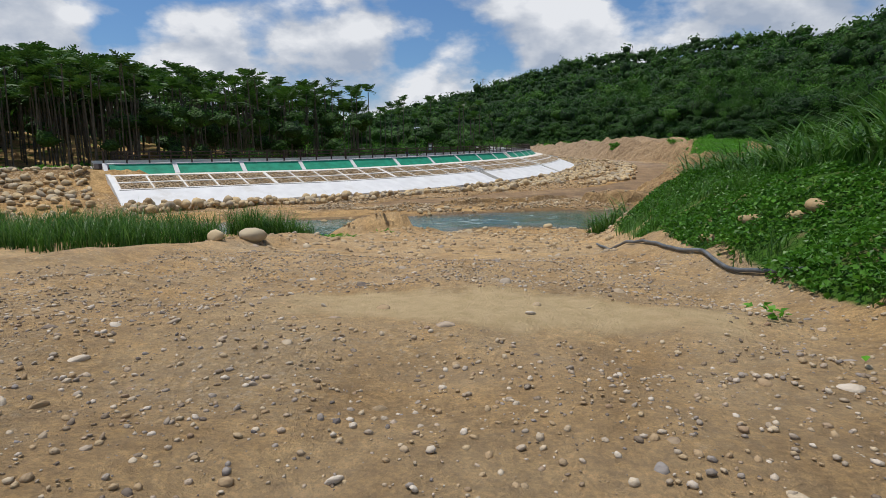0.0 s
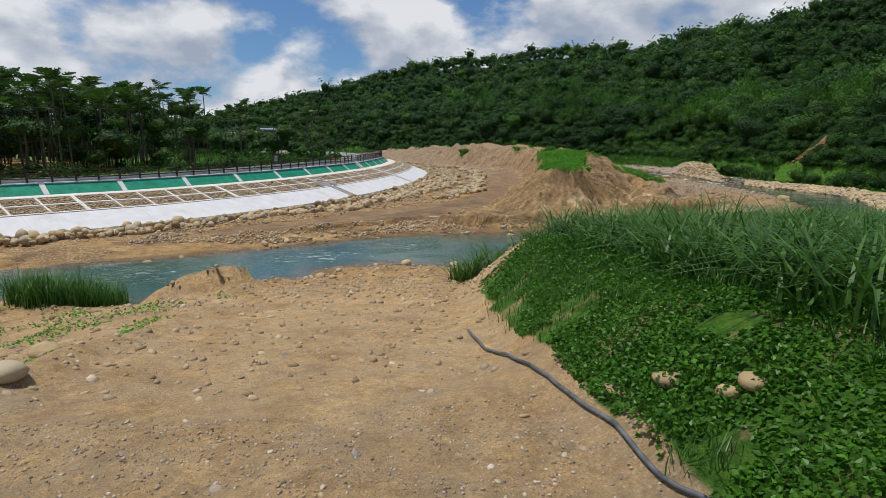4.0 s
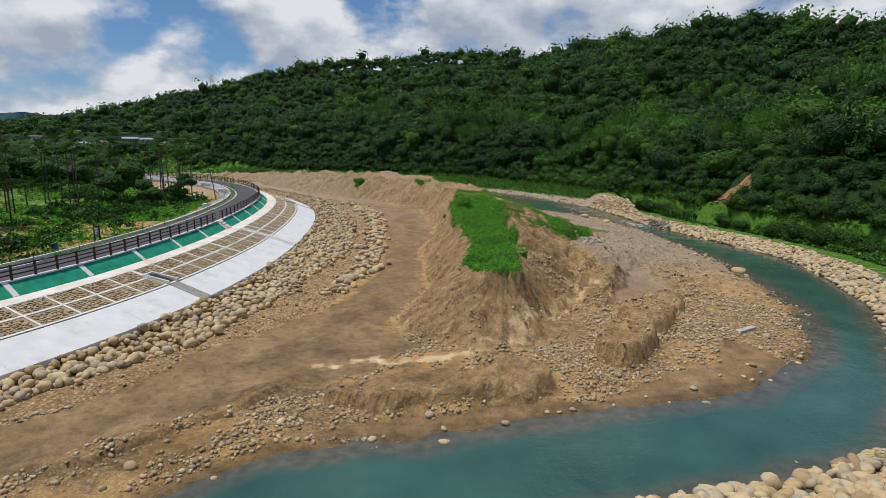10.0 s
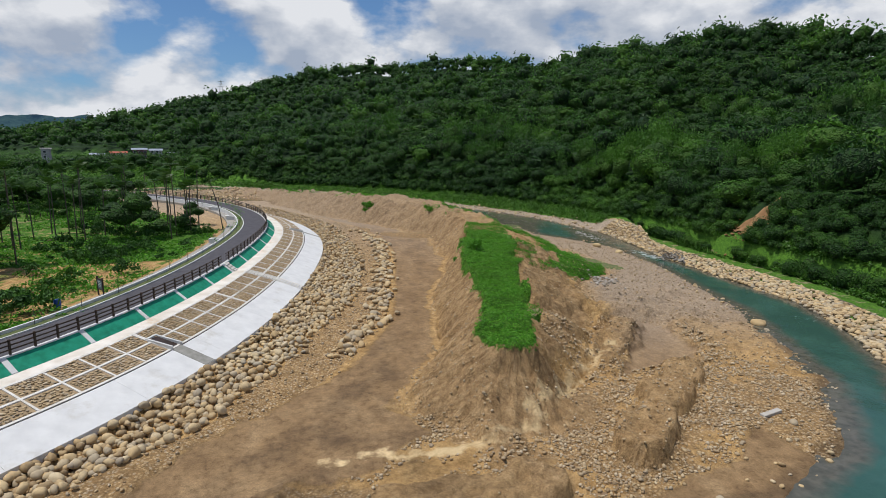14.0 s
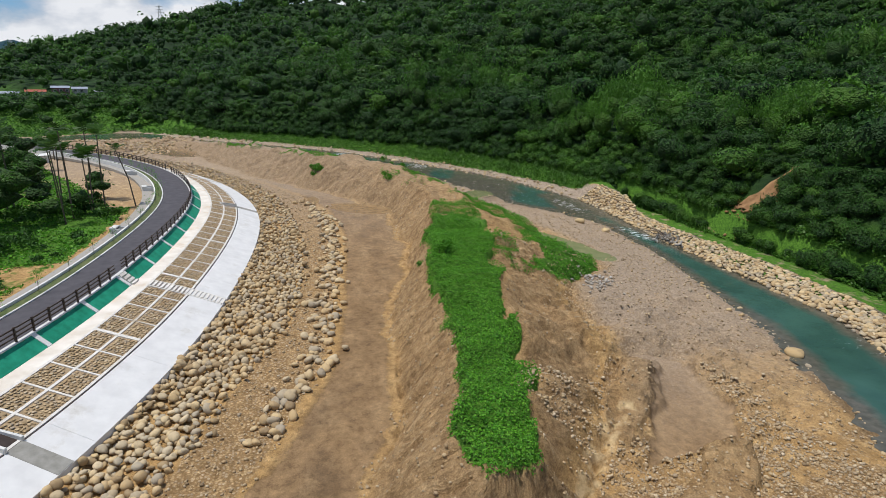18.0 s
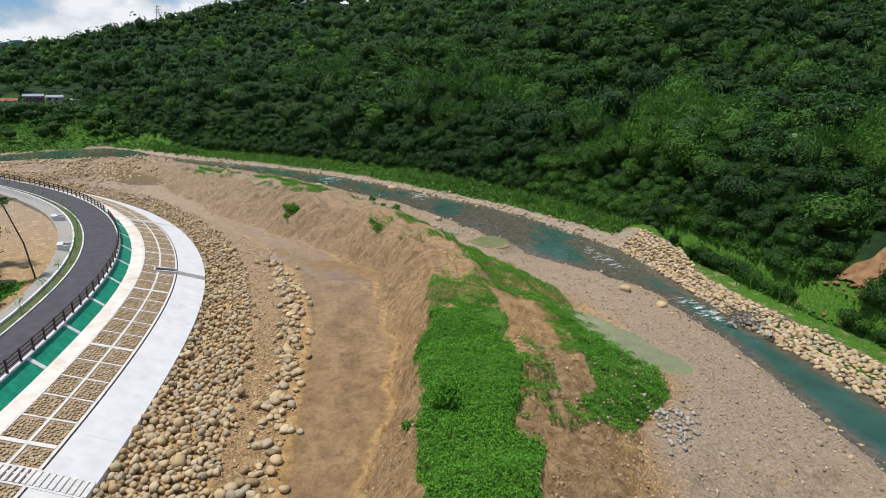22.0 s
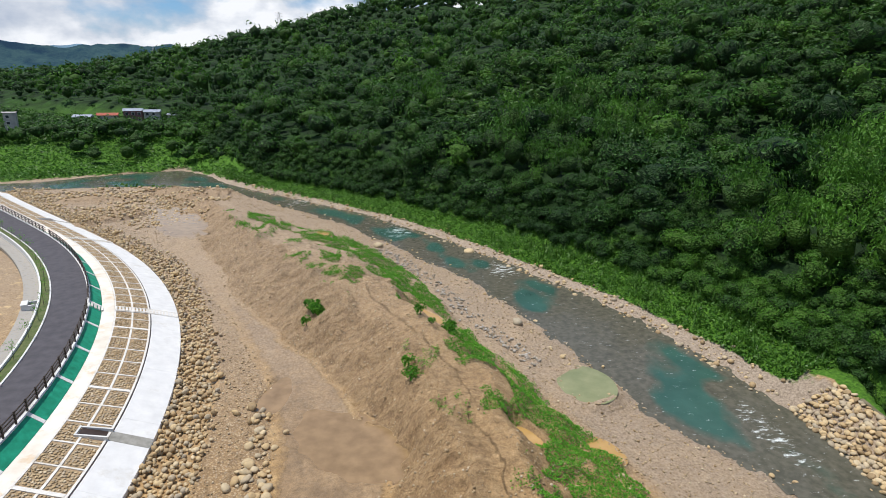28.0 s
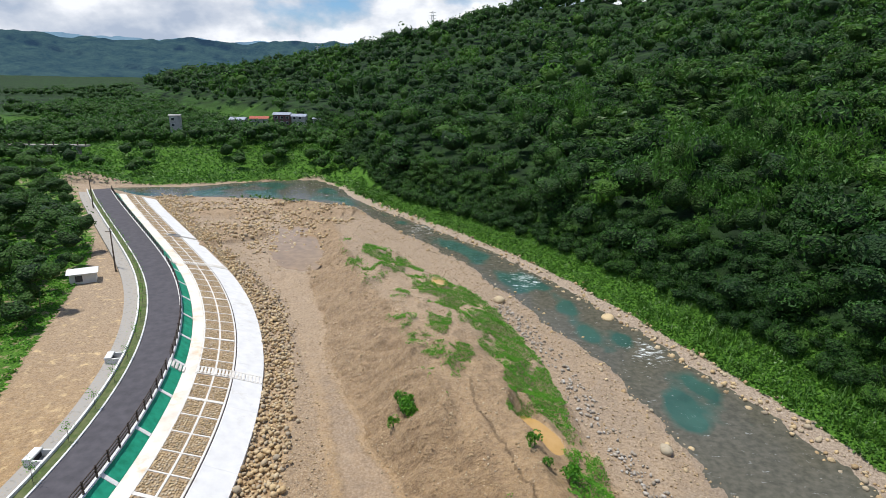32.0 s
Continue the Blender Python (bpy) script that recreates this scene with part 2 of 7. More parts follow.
RIVER = line((-90, -18), (-45, 8), (-28, 18.5), (-18, 24), (-12, 24), (-9.2, 22.2), (-8.2, 22.4), (-7.4, 23.4), (-6, 25.6), (-2.7, 26.2), (-2.9, 27.6), (-0.4, 29.2), (3.9, 28.3), (5.1, 28.6), (7.8, 30.7), (10.5, 31.8), (16, 31.7), (24, 32), (30, 35.5), (36.3, 41.2), (43, 48), (49, 57), (52.5, 64.5), (54.5, 80), (56.3, 94), (57.6, 104), (57.7, 112), (55.8, 120), (52.7, 129), (50.2, 135), (45.8, 143), (39.3, 154), (33, 164), (23.5, 177), (10.5, 191), (-2, 203), (-11, 214), (-15, 221), (-24, 230), (-38, 224), (-50, 216), (-76, 209), (-140, 205),
             (-140, 198), (-68, 204), (-54, 204), (-36, 206.5), (-24, 208), (-14, 206), (-5.5, 202), (6.5, 187), (18.5, 173), (27.5, 158), (36.5, 143), (41.4, 129), (44.1, 120), (46.2, 112), (51.5, 105), (53, 98), (51.5, 87), (47.3, 72.6), (45, 64), (41.5, 57), (37.3, 48.4), (30.3, 41.3), (23, 38.3), (13, 38.6), (6.5, 38.5), (2, 39), (-0.5, 38), (-3.5, 35.9), (-8, 33.6), (-10.3, 32.6), (-25, 26.5), (-45, 18), (-90, -6))
FOOT = np.array([(110, -120, 1), (88, -40, 1), (76, 10, 0.8), (68, 40, 0.6), (63.5, 62, 0.6), (63.5, 80, 0.7), (64.5, 95, 1.0), (65.5, 108, 1.6), (64, 120, 2.2), (60.5, 131, 2.6), (54, 143, 3), (47.3, 154, 3.4), (40.8, 164, 3.8), (31.3, 177, 4.2), (18.3, 191, 4.6), (5, 204, 5), (-6, 216, 5.5), (-11, 228, 6.5), (-22, 250, 8.5), (-36, 272, 10), (-60, 300, 12), (-110, 340, 14), (-170, 400, 16), (-260, 520, 18), (-420, 800, 20), (-620, 1300, 24)], float) * U
RIDGE = np.array([(240, -160, 41), (235, -40, 45), (230, 60, 47), (228, 140, 51), (224, 200, 60), (216, 222, 70), (205, 247, 74), (207, 270, 74), (203, 298, 79), (197, 350, 82), (173, 407, 84), (145, 450, 89), (100, 503, 90), (53, 550, 92), (20, 573, 88), (-31, 614, 76), (-119, 686, 61), (-157, 699, 51), (-236, 833, 51), (-280, 900, 55), (-420, 1250, 57)], float) * U
RIDGE[:, 2] += np.interp(RIDGE[:, 1], [150, 230, 266, 280, 302, 338, 386, 434, 500, 554, 602, 760, 1200], [-8, -17, -19, -18, -21, -23, -19, -20, -15, -14, -11, -10, -7])
# spoil heaps: x, y, half length, half width, turn, height
HUMPS = [(8.6, 41.7, 4.4, 1.3, -0.1, 0.8), (12.6, 41.3, 2.3, 1.6, 0.1, 1.1), (20.8, 44.6, 3.4, 1.6, 0.8, 1.3), (24.4, 48.0, 3.0, 1.7, 0.7, 1.0), (28.2, 51.4, 2.6, 1.6, 0.7, 0.7), (27.5, 58.2, 5.5, 1.6, 0.75, 0.5), (25.5, 64.5, 5.5, 2.0, 0.7, 0.7), (0.6, 43.3, 2.9, 0.7, 0.7, 0.35), (-3.5, 40.6, 2.8, 0.6, 0.55, 0.25), (-5.9, 22.2, 1.5, 0.8, 0.3, 0.8), (-20, 176, 5, 4, 0.4, 0.9), (-26, 190, 7, 3, 0.2, 0.8), (-8, 196, 7, 3, 0.6, 0.7)]
# standing pools: x, y, half length, half width, turn, water level
POOLS = [(28.6, 126.6, 2.6, 1.0, 2.1, 2.85), (33.8, 107.6, 1.6, 0.7, 2.0, 1.6), (41.4, 89.5, 7.0, 2.0, 1.75, -1.35), (41.4, 117, 2.6, 2.1, 1.5, 0.0), (39.5, 108, 1.5, 0.8, 2.0, -0.1),
         (15.7, 117.5, 3.0, 1.0, 1.4, 0.35), (21.4, 110.8, 4.6, 2.6, 2.2, 0.1), (-8.3, 173, 11.5, 3.6, 2.0, 2.45), (17, 157, 1.6, 0.8, 2.0, 3.6), (16.4, 42.0, 1.5, 0.7, 1.0, -1.95)]


# smooth mud flats round the tip of the ridge, and runs of pale sand
MUD = [line((-13, 39.5), (-9, 43), (-6, 45.3), (-2.5, 49.5), (1.5, 53), (6, 58), (10, 60), (9.6, 54), (8.4, 51.6), (9.8, 48.2), (6.8, 46.2), (4.4, 44.4), (2.6, 44.6), (0, 42.2), (-4, 41.5), (-9, 39)),
       line((1, 40.2), (6, 40.4), (10, 39.6), (15, 39.6), (20, 40.3), (25, 42.6), (27.6, 44), (27.4, 40.5), (22, 37.4), (8, 37.6)),
       line((24.5, 53), (29, 58), (31.5, 63), (34, 62), (33, 56), (29, 52))]
SAND = line((4.2, 46.4), (7, 46.6), (10, 46.0), (14, 46.4), (18, 50.0), (22, 53.6), (26, 57))


def hump_at(x, y):
    """Height of the washed spoil heaps: flat tops, broken steep edges."""
    z = np.zeros(x.shape)
    for cx, cy, rx, ry, turn, h in HUMPS:
        k = np.where(np.hypot(x - cx * U, y - cy * U) < 2.1 * rx * U)[0]
        if not len(k):
            continue
        p, q = x[k], y[k]
        c, s = math.cos(turn), math.sin(turn)
        a, b = ((p / U - cx) * c + (q / U - cy) * s) / rx, (-(p / U - cx) * s + (q / U - cy) * c) / ry
        e = np.hypot(a, b) + 0.42 * fbm(p / 2.3 + cx, q / 2.3, 4)
        z[k] = np.maximum(z[k], h * U * (0.68 * sstep(1.0, 0.88, e) + 0.32 * sstep(1.5, 0.75, e)) * (0.95 + 0.5 * fbm(p / 1.5, q / 1.5, 5)))
    return z


def mud_at(x, y, xs):
    """How far the ground is smooth wet mud: the dry channel and the flats."""
    m = sstep(0.2, 2.0, x - xs[7]) * sstep(0.0, 1.4, xs[8] - x) * sstep(48 * U, 56 * U, y) * sstep(150 * U, 120 * U, y)
    w = 1.2 * fbm(x / 2.6, y / 2.6, 3)
    for poly in MUD:
        d, _ = seg_dist(x, y, poly, True)
        m = np.maximum(m, sstep(-0.5, 0.7, np.where(inside(x, y, poly), d, -d) + w))
    return m


def valley(x, y):
    """The valley floor north of the lower river reach, as sections across it."""
    k = np.sqrt(1 + np.gradient(x_rail(np.linspace(0, 300, 1501)), 0.2)[np.clip((y / 0.2).astype(int), 0, 1500)] ** 2)
    xr, R, W, C, K = x_rail(y), z_road(y), z_water(y), z_chan(y), z_crest(y)
    xs = [xr - 60, xr - 9, xr - 6.5, xr - 0.2, xr + 1.2 * k, xr + 9.6 * k, x_rip(y), x_chl(y), x_chr(y), x_crl(y), x_crr(y), x_bas(y), x_rvl(y), x_rvr(y), x_top(y), x_top(y) + 4.5]
    zs = [R - 0.9, R - 0.75, R - 0.55, R - 0.5, R - 1.5, R - 3.7, C + 0.25, C + 0.1, C, K, K - 0.35, np.minimum(W + 0.35 + 0.75 * sstep(50 * U, 66 * U, y), K - 0.1), W + 0.1, W, W + 2.6 - 0.9 * sstep(110 * U, 125 * U, y), W + 2.9]
    for i in range(1, len(xs)):
        xs[i] = np.maximum(xs[i], xs[i - 1] + 0.02)
    z = np.where(x <= xs[0], zs[0], zs[-1])
    for a, b, c, d in zip(xs[:-1], xs[1:], zs[:-1], zs[1:]):
        t = (x - a) / (b - a)
        z = np.where((x > a) & (x <= b), c + (d - c) * t, z)
    return z, xs


def near_bank(x, y):
    """The bank of the take-off place: a track down to the ford, a weedy mound beside it."""
    G = np.interp(y / U, [-30, 0, 4, 10, 18, 24, 28], [0.45, 0.36, 0.2, -0.28, -1.15, -1.75, -2.05]) * U
    xe = np.interp(y / U, [-10, 3, 6.4, 10, 14, 20, 26], [2.4, 2.2, 2.0, 1.75, 1.75, 2.2, 4.4]) * U
    side = x - xe
    top = np.interp(y / U, [-10, 2, 8, 14, 20, 26, 31], [1.7, 1.35, 1.1, 0.75, 0.2, -0.9, -1.9]) * U
    right = np.interp(x / U, [3, 8, 16, 40, 60], [0.0, 0.1, -0.2, 0.3, 0.5]) * U * sstep(30 * U, 20 * U, y)
    z = G + (np.maximum(top, G) - G + right) * sstep(0, 2.6 * U, side)
    lx = np.interp(y / U, [-10, 5, 12, 20, 26], [-9, -6.5, -5.2, -4.6, -3.5]) * U
    z = np.where(x < lx, z + (-1.5 * U - z) * sstep(0, 4.5 * U, lx - x) * 0.9, z)
    z = z + 0.22 * np.exp(-((x - lx) / 0.5) ** 2) * sstep(2 * U, 8 * U, y)
    return z


def hill(x, y):
    df, zf = seg_dist(x, y, FOOT)
    dr, zr = seg_dist(x, y, RIDGE)
    r = df / (df + dr + 1e-6)
    z = zf + (zr - zf) * (0.82 * r + 0.18 * r * r) + 4.2 * sstep(0, 8, df) * sstep(420, 260, np.abs(y - 60))
    z = z + sstep(5, 60, df) * (9 * fbm(x / 95, y / 95, 3) + 3 * fbm(x / 30, y / 30, 2))
    return z, df


def hill_side(x, y):
    fx = np.interp(y, FOOT[:, 1], FOOT[:, 0])
    return x > fx


def ground(x, y, fine=True):
    """Height of the ground, and masks of what covers it."""
    v, xs = valley(x, y)
    yc = np.interp(x / U, [-90, -40, -20, -10, 0, 10, 20, 30, 36, 44, 50, 56, 70], [-11, 14, 23, 28, 33, 34.5, 34.5, 37, 42, 51, 62, 90, 130]) * U
    south = sstep(1.5, -1.5, y - yc)
    z = v * (1 - south) + near_bank(x, y) * south
    hz, df = hill(x, y)
    on_hill = hill_side(x, y)
    z = np.where(on_hill, np.maximum(hz, z * sstep(8, 0, df) + hz * sstep(0, 8, df)), z)
    # far land: plain upstream, fields, far ridges
    far = sstep(225 * U, 260 * U, y) * (~on_hill)
    z = z * (1 - far) + far * (z_road(y) + 1.5 + 5 * fbm(x / 160, y / 160, 3))
    left = sstep(70 * U, 200 * U, x_rail(np.minimum(y, 180 * U)) - x) * (~on_hill)
    z = z + (5.5 * sstep(24 * U, 60 * U, x_rail(y) - x) * sstep(110 * U, 60 * U, y) + 6 * left * sstep(60 * U, 260 * U, -x) + 4 * left * fbm(x / 90, y / 90, 3)) * sstep(330 * U, 200 * U, y) * (~on_hill) * (1 - south)
    z = z - 0.3 * sstep(0, 0.8, x - xs[5]) * sstep(0.3, -0.6, x - xs[6]) * (y > 38 * U) * (~on_hill) * (1 - south)
    z = z + hump_at(x, y)
    pe = np.full(x.shape, 9.0)
    for cx, cy, rx, ry, turn, level in POOLS:
        c, s = math.cos(turn), math.sin(turn)
        a, b = ((x / U - cx) * c + (y / U - cy) * s) / rx, (-(x / U - cx) * s + (y / U - cy) * c) / ry
        e = np.hypot(a, b) + 0.25 * fbm(x / 2.2, y / 2.2, 2)
        pe = np.minimum(pe, e)
        z = z + (level * U - 0.25 * sstep(1.0, 0.6, e) + 0.3 * sstep(1.0, 1.3, e) - z) * sstep(1.7, 1.05, e)
    dw, _ = seg_dist(x, y, RIVER, True)
    wet = inside(x, y, RIVER)
    W = z_water(y)
    bank = np.where(wet, -1, 1) * dw
    low = W + np.where(wet, -np.minimum(0.22 * dw, 0.85), np.minimum(0.1 * dw, 0.3) + 0.02)
    z = np.where(wet, low, np.where(on_hill, z, low + (np.maximum(z, low) - low) * sstep(0, 3.0, dw)))
    if fine:
        near = sstep(420, 120, np.abs(y - 90)) * (~on_hill)
        dry = np.where(wet, 0.4, 1.0)
        slope = (x > xs[8]) & (x < xs[9]) & (y > 44 * U)
        slope2 = (x > xs[10]) & (x < xs[11]) & (y > 46 * U) & (y < 90 * U)
        road = (x > xs[2] - 1) & (x < xs[5] + 0.3) & (y > 38 * U)
        mud = np.where(wet, 0.0, mud_at(x, y, xs) * (~on_hill) * (1 - south))
        rough = np.where(road, 0.0, near * dry) * (1 - 0.85 * mud) * np.where(pe < 1.35, 0.2, 1.0)
        z = z + rough * (0.24 * fbm(x / 3.1, y / 3.1, 3) + 0.1 * fbm(x / 0.8, y / 0.8, 2)) * (1 + 0.3 * ((y > 38 * U) & (y < 56 * U)))
        rill = np.abs(fbm(y / 1.5 + x * 0.15, x / 11, 3)) + 0.6 * np.abs(fbm(y / 0.75 + x * 0.2, x / 6 + 9, 2))
        z = z + np.where(slope | slope2, 0.3 - 1.5 * rill - 0.3 * np.abs(fbm(y / 0.42 + x * 0.2, x / 5 + 4, 2)) + 0.8 * fbm(x / 4, y / 4, 4), 0)
        upper = sstep(84 * U, 96 * U, y) * sstep(182 * U, 165 * U, y) * sstep(-1, 2, x - xs[8]) * sstep(1, -2, x - xs[11]) * (~on_hill)
        upper = upper * sstep(1.2, 2.2, pe)
        heap = 0.5 - 2.2 * np.abs(fbm(x / 7 + 5, y / 9, 3))
        z = z + upper * (0.95 * heap + 0.35 * fbm(x / 1.6, y / 1.6, 3))
        # washed ledges of the spoil round the tip of the ridge
        zone = (x > 4 * U) & (y > 39.5 * U) & (x > xs[7]) & (x < xs[12] - 3) & (~wet) & (y < 78 * U) & (y > 50 * U) & (x > xs[11] - 5)
        e = fbm(x / 5.5 + 3, y / 3.4, 5)
        led = sum(sstep(q, q + 0.03, e) for q in (-0.22, -0.02, 0.16, 0.34)) * 0.36 * (1 - mud)
        soft_in = sstep(0, 4, x - xs[7]) * sstep(4 * U, 7 * U, x) * sstep(0, 3, xs[12] - 3 - x) * sstep(50 * U, 54 * U, y) * sstep(-5, -2, x - xs[11])
        z = z + np.where(zone, (led - 0.45) * soft_in * sstep(0, 3, bank) * sstep(78 * U, 70 * U, y), 0)
        apron = np.hypot((x - 15.6 * U) / 6.0, (y - 51 * U) / 6.0)
        tip = (y < 51 * U) & (y > 38 * U) & (apron < 1.4)
        ang = np.arctan2(y - 51.5 * U, x - 16.0 * U)
        z = z + np.where(tip, sstep(1.35, 0.3, apron) * (0.55 - 1.3 * np.abs(fbm(ang * 5.5, apron * 0.9, 3)) - 0.5 * np.abs(fbm(ang * 17, apron * 1.3, 2))), 0)
    return z, dict(v=xs, bank=bank, wet=wet, south=south, hill=on_hill, df=df, mud=mud if fine else None)

# ---------------------------------------------------------------- materials


class Mat:
    """A small wrapper that writes node materials."""

    def __init__(self, name, rough=0.8, spec=0.3):
        self.m = bpy.data.materials.new(name)
        self.m.use_nodes = True
        self.n, self.l = self.m.node_tree.nodes, self.m.node_tree.links
        self.b = self.n["Principled BSDF"]
        self.b.inputs["Roughness"].default_value = rough
        self.b.inputs["Specular IOR Level"].default_value = spec
        self.pos = self.n.new("ShaderNodeNewGeometry").outputs["Position"]

    def noise(self, scale, detail=4, rough=0.55, vec=None, stretch=None):
        t = self.n.new("ShaderNodeTexNoise")
        t.inputs["Scale"].default_value, t.inputs["Detail"].default_value, t.inputs["Roughness"].default_value = scale, detail, rough
        v = vec or self.pos
        if stretch:
            mp = self.n.new("ShaderNodeMapping")
            mp.inputs["Scale"].default_value = stretch
            self.l.new(v, mp.inputs["Vector"])
            v = mp.outputs["Vector"]
        self.l.new(v, t.inputs["Vector"])
        return t.outputs["Fac"]

    def voronoi(self, scale, out="Distance", feature="F1"):
        t = self.n.new("ShaderNodeTexVoronoi")
        t.feature = feature
        t.inputs["Scale"].default_value = scale
        self.l.new(self.pos, t.inputs["Vector"])
        return t.outputs[out]

    def ramp(self, fac, *stops):
        r = self.n.new("ShaderNodeValToRGB")
        e = r.color_ramp.elements
        while len(e) < len(stops):
            e.new(0.5)
        for el, (p, c) in zip(e, stops):
            el.position = p
            el.color = (*c, 1) if len(c) == 3 else c
        self.l.new(fac, r.inputs["Fac"])
        return r.outputs["Color"]

    def grey(self, fac, a, b):
        return self.ramp(fac, (a, (0, 0, 0)), (b, (1, 1, 1)))

    def mix(self, fac, a, b, mode="MIX"):
        x = self.n.new("ShaderNodeMix")
        x.data_type, x.blend_type = "RGBA", mode
        for sock, val in (("Factor", fac), ("A", a), ("B", b)):
            if isinstance(val, (int, float)):
                x.inputs[sock].default_value = val
            elif isinstance(val, tuple):
                x.inputs[sock].default_value = (*val, 1)
            else:
                self.l.new(val, x.inputs[sock])
        return x.outputs["Result"]

    def math(self, op, a, b):
        x = self.n.new("ShaderNodeMath")
        x.operation, x.use_clamp = op, False
        for i, v in enumerate((a, b)):
            if isinstance(v, (int, float)):
                x.inputs[i].default_value = v
            else:
                self.l.new(v, x.inputs[i])
        return x.outputs[0]

    def attr(self, name, out="Fac"):
        a = self.n.new("ShaderNodeAttribute")
        a.attribute_name = name
        return a.outputs[out]

    def island(self):
        return self.n.new("ShaderNodeNewGeometry").outputs["Random Per Island"]

    def each(self):
        return self.n.new("ShaderNodeObjectInfo").outputs["Random"]

    def done(self, color, bump=None, strength=0.4, dist=0.03, rough=None):
        if isinstance(color, tuple):
            self.b.inputs["Base Color"].default_value = (*color, 1)
        else:
            self.l.new(color, self.b.inputs["Base Color"])
        if bump is not None:
            bp = self.n.new("ShaderNodeBump")
            bp.inputs["Strength"].default_value, bp.inputs["Distance"].default_value = strength, dist
            self.l.new(bump, bp.inputs["Height"])
            self.l.new(bp.outputs["Normal"], self.b.inputs["Normal"])
        if rough is not None:
            self.l.new(rough, self.b.inputs["Roughness"])
        return self.m


def mat_ground():
    k = Mat("river_ground", 0.9, 0.15)
    mid, fine, tiny = k.noise(0.6, 6, 0.6), k.noise(5, 6, 0.7), k.noise(38, 4, 0.7)
    silt = k.ramp(mid, (0.3, (0.41, 0.258, 0.11)), (0.5, (0.58, 0.388, 0.18)), (0.72, (0.72, 0.52, 0.265)))
    silt = k.mix(k.grey(fine, 0.4, 0.72), silt, (0.43, 0.275, 0.118))
    stops = ((0.05, (0.22, 0.155, 0.085)), (0.3, (0.5, 0.355, 0.19)), (0.55, (0.64, 0.475, 0.27)), (0.75, (0.48, 0.39, 0.28)), (0.95, (0.78, 0.64, 0.45)))
    coarse = k.mix(k.grey(k.voronoi(5.5, "Distance"), 0.3, 0.62), k.ramp(k.voronoi(5.5, "Color"), *stops), (0.33, 0.215, 0.105))
    small = k.mix(k.grey(k.voronoi(21, "Distance"), 0.3, 0.62), k.ramp(k.voronoi(21, "Color"), *stops), (0.46, 0.31, 0.14))
    gravel = k.mix(k.grey(k.math("ADD", k.attr("track"), k.math("MULTIPLY", k.math("SUBTRACT", fine, 0.5), 0.9)), 0.35, 0.6), coarse, small)
    gmask = k.math("ADD", k.attr("gravel"), k.math("MULTIPLY", k.math("SUBTRACT", k.noise(0.9, 6, 0.65), 0.5), 2.0))
    col = k.mix(k.grey(gmask, 0.35, 0.65), silt, gravel)
    ooze = k.ramp(k.noise(0.45, 6, 0.62, stretch=(1.0, 0.55, 1)), (0.3, (0.15, 0.098, 0.055)), (0.5, (0.235, 0.158, 0.09)), (0.72, (0.36, 0.26, 0.155)))
    cv = k.n.new("ShaderNodeCombineXYZ")
    wob = k.math("MULTIPLY", k.noise(0.8, 3), 1.6)
    k.l.new(k.math("ADD", k.attr("along"), wob), cv.inputs[0])
    k.l.new(k.math("MULTIPLY", k.noise(0.35, 2), 2.0), cv.inputs[1])
    streak = k.noise(1.9, 6, 0.72, vec=cv.outputs[0])
    cut = k.ramp(k.mix(0.5, k.noise(1.1, 7, 0.7, stretch=(1.5, 1.5, 0.45)), streak), (0.33, (0.23, 0.14, 0.07)), (0.5, (0.46, 0.315, 0.17)), (0.68, (0.66, 0.49, 0.29)))
    col = k.mix(k.attr("cut"), col, cut)
    mud = k.grey(k.math("ADD", k.attr("mud"), k.math("MULTIPLY", k.math("SUBTRACT", k.noise(1.3, 7, 0.7), 0.5), 1.3)), 0.25, 0.75)
    col = k.mix(k.math("MULTIPLY", mud, 0.85), col, ooze)
    wetc = k.mix(0.6, col, (0.065, 0.045, 0.03))
    col = k.mix(k.grey(k.math("ADD", k.attr("wet"), k.math("MULTIPLY", k.math("SUBTRACT", k.noise(0.35, 5), 0.5), 1.3)), 0.4, 0.75), col, wetc)
    col = k.mix(k.grey(tiny, 0.36, 0.62), k.mix(0.4, col, (0.06, 0.04, 0.022)), col)
    col = k.mix(k.grey(k.noise(11, 6, 0.75), 0.38, 0.6), k.mix(0.38, col, (0.08, 0.052, 0.028)), col)
    clod = k.noise(1.5, 11, 0.8)
    col = k.mix(1.0, col, k.ramp(clod, (0.36, (0.66, 0.62, 0.57)), (0.5, (1.1, 1.08, 1.04)), (0.66, (1.45, 1.42, 1.35))), "MULTIPLY")
    crust = k.math("MULTIPLY", k.attr("track"), k.grey(k.noise(7.5, 8, 0.8), 0.56, 0.44))
    col = k.mix(k.math("MULTIPLY", crust, 0.3), col, (0.16, 0.1, 0.05))
    col = k.mix(k.attr("track"), col, k.mix(1.0, col, (1.22, 1.2, 1.18), "MULTIPLY"))
    col = k.mix(k.math("MULTIPLY", k.attr("track"), k.grey(k.noise(0.7, 7, 0.7), 0.25, 0.75)), col, k.mix(0.6, col, (0.55, 0.46, 0.33)))
    col = k.mix(1.0, col, (1.02, 0.99, 0.95), "MULTIPLY")
    col = k.mix(k.math("MULTIPLY", k.attr("grit"), 0.8), col, k.ramp(k.noise(4, 6, 0.75), (0.3, (0.15, 0.115, 0.085)), (0.5, (0.33, 0.262, 0.195)), (0.7, (0.5, 0.415, 0.33))))
    pale = k.math("ADD", k.attr("pale"), k.math("MULTIPLY", k.math("SUBTRACT", k.noise(1.0, 5), 0.5), 1.5))
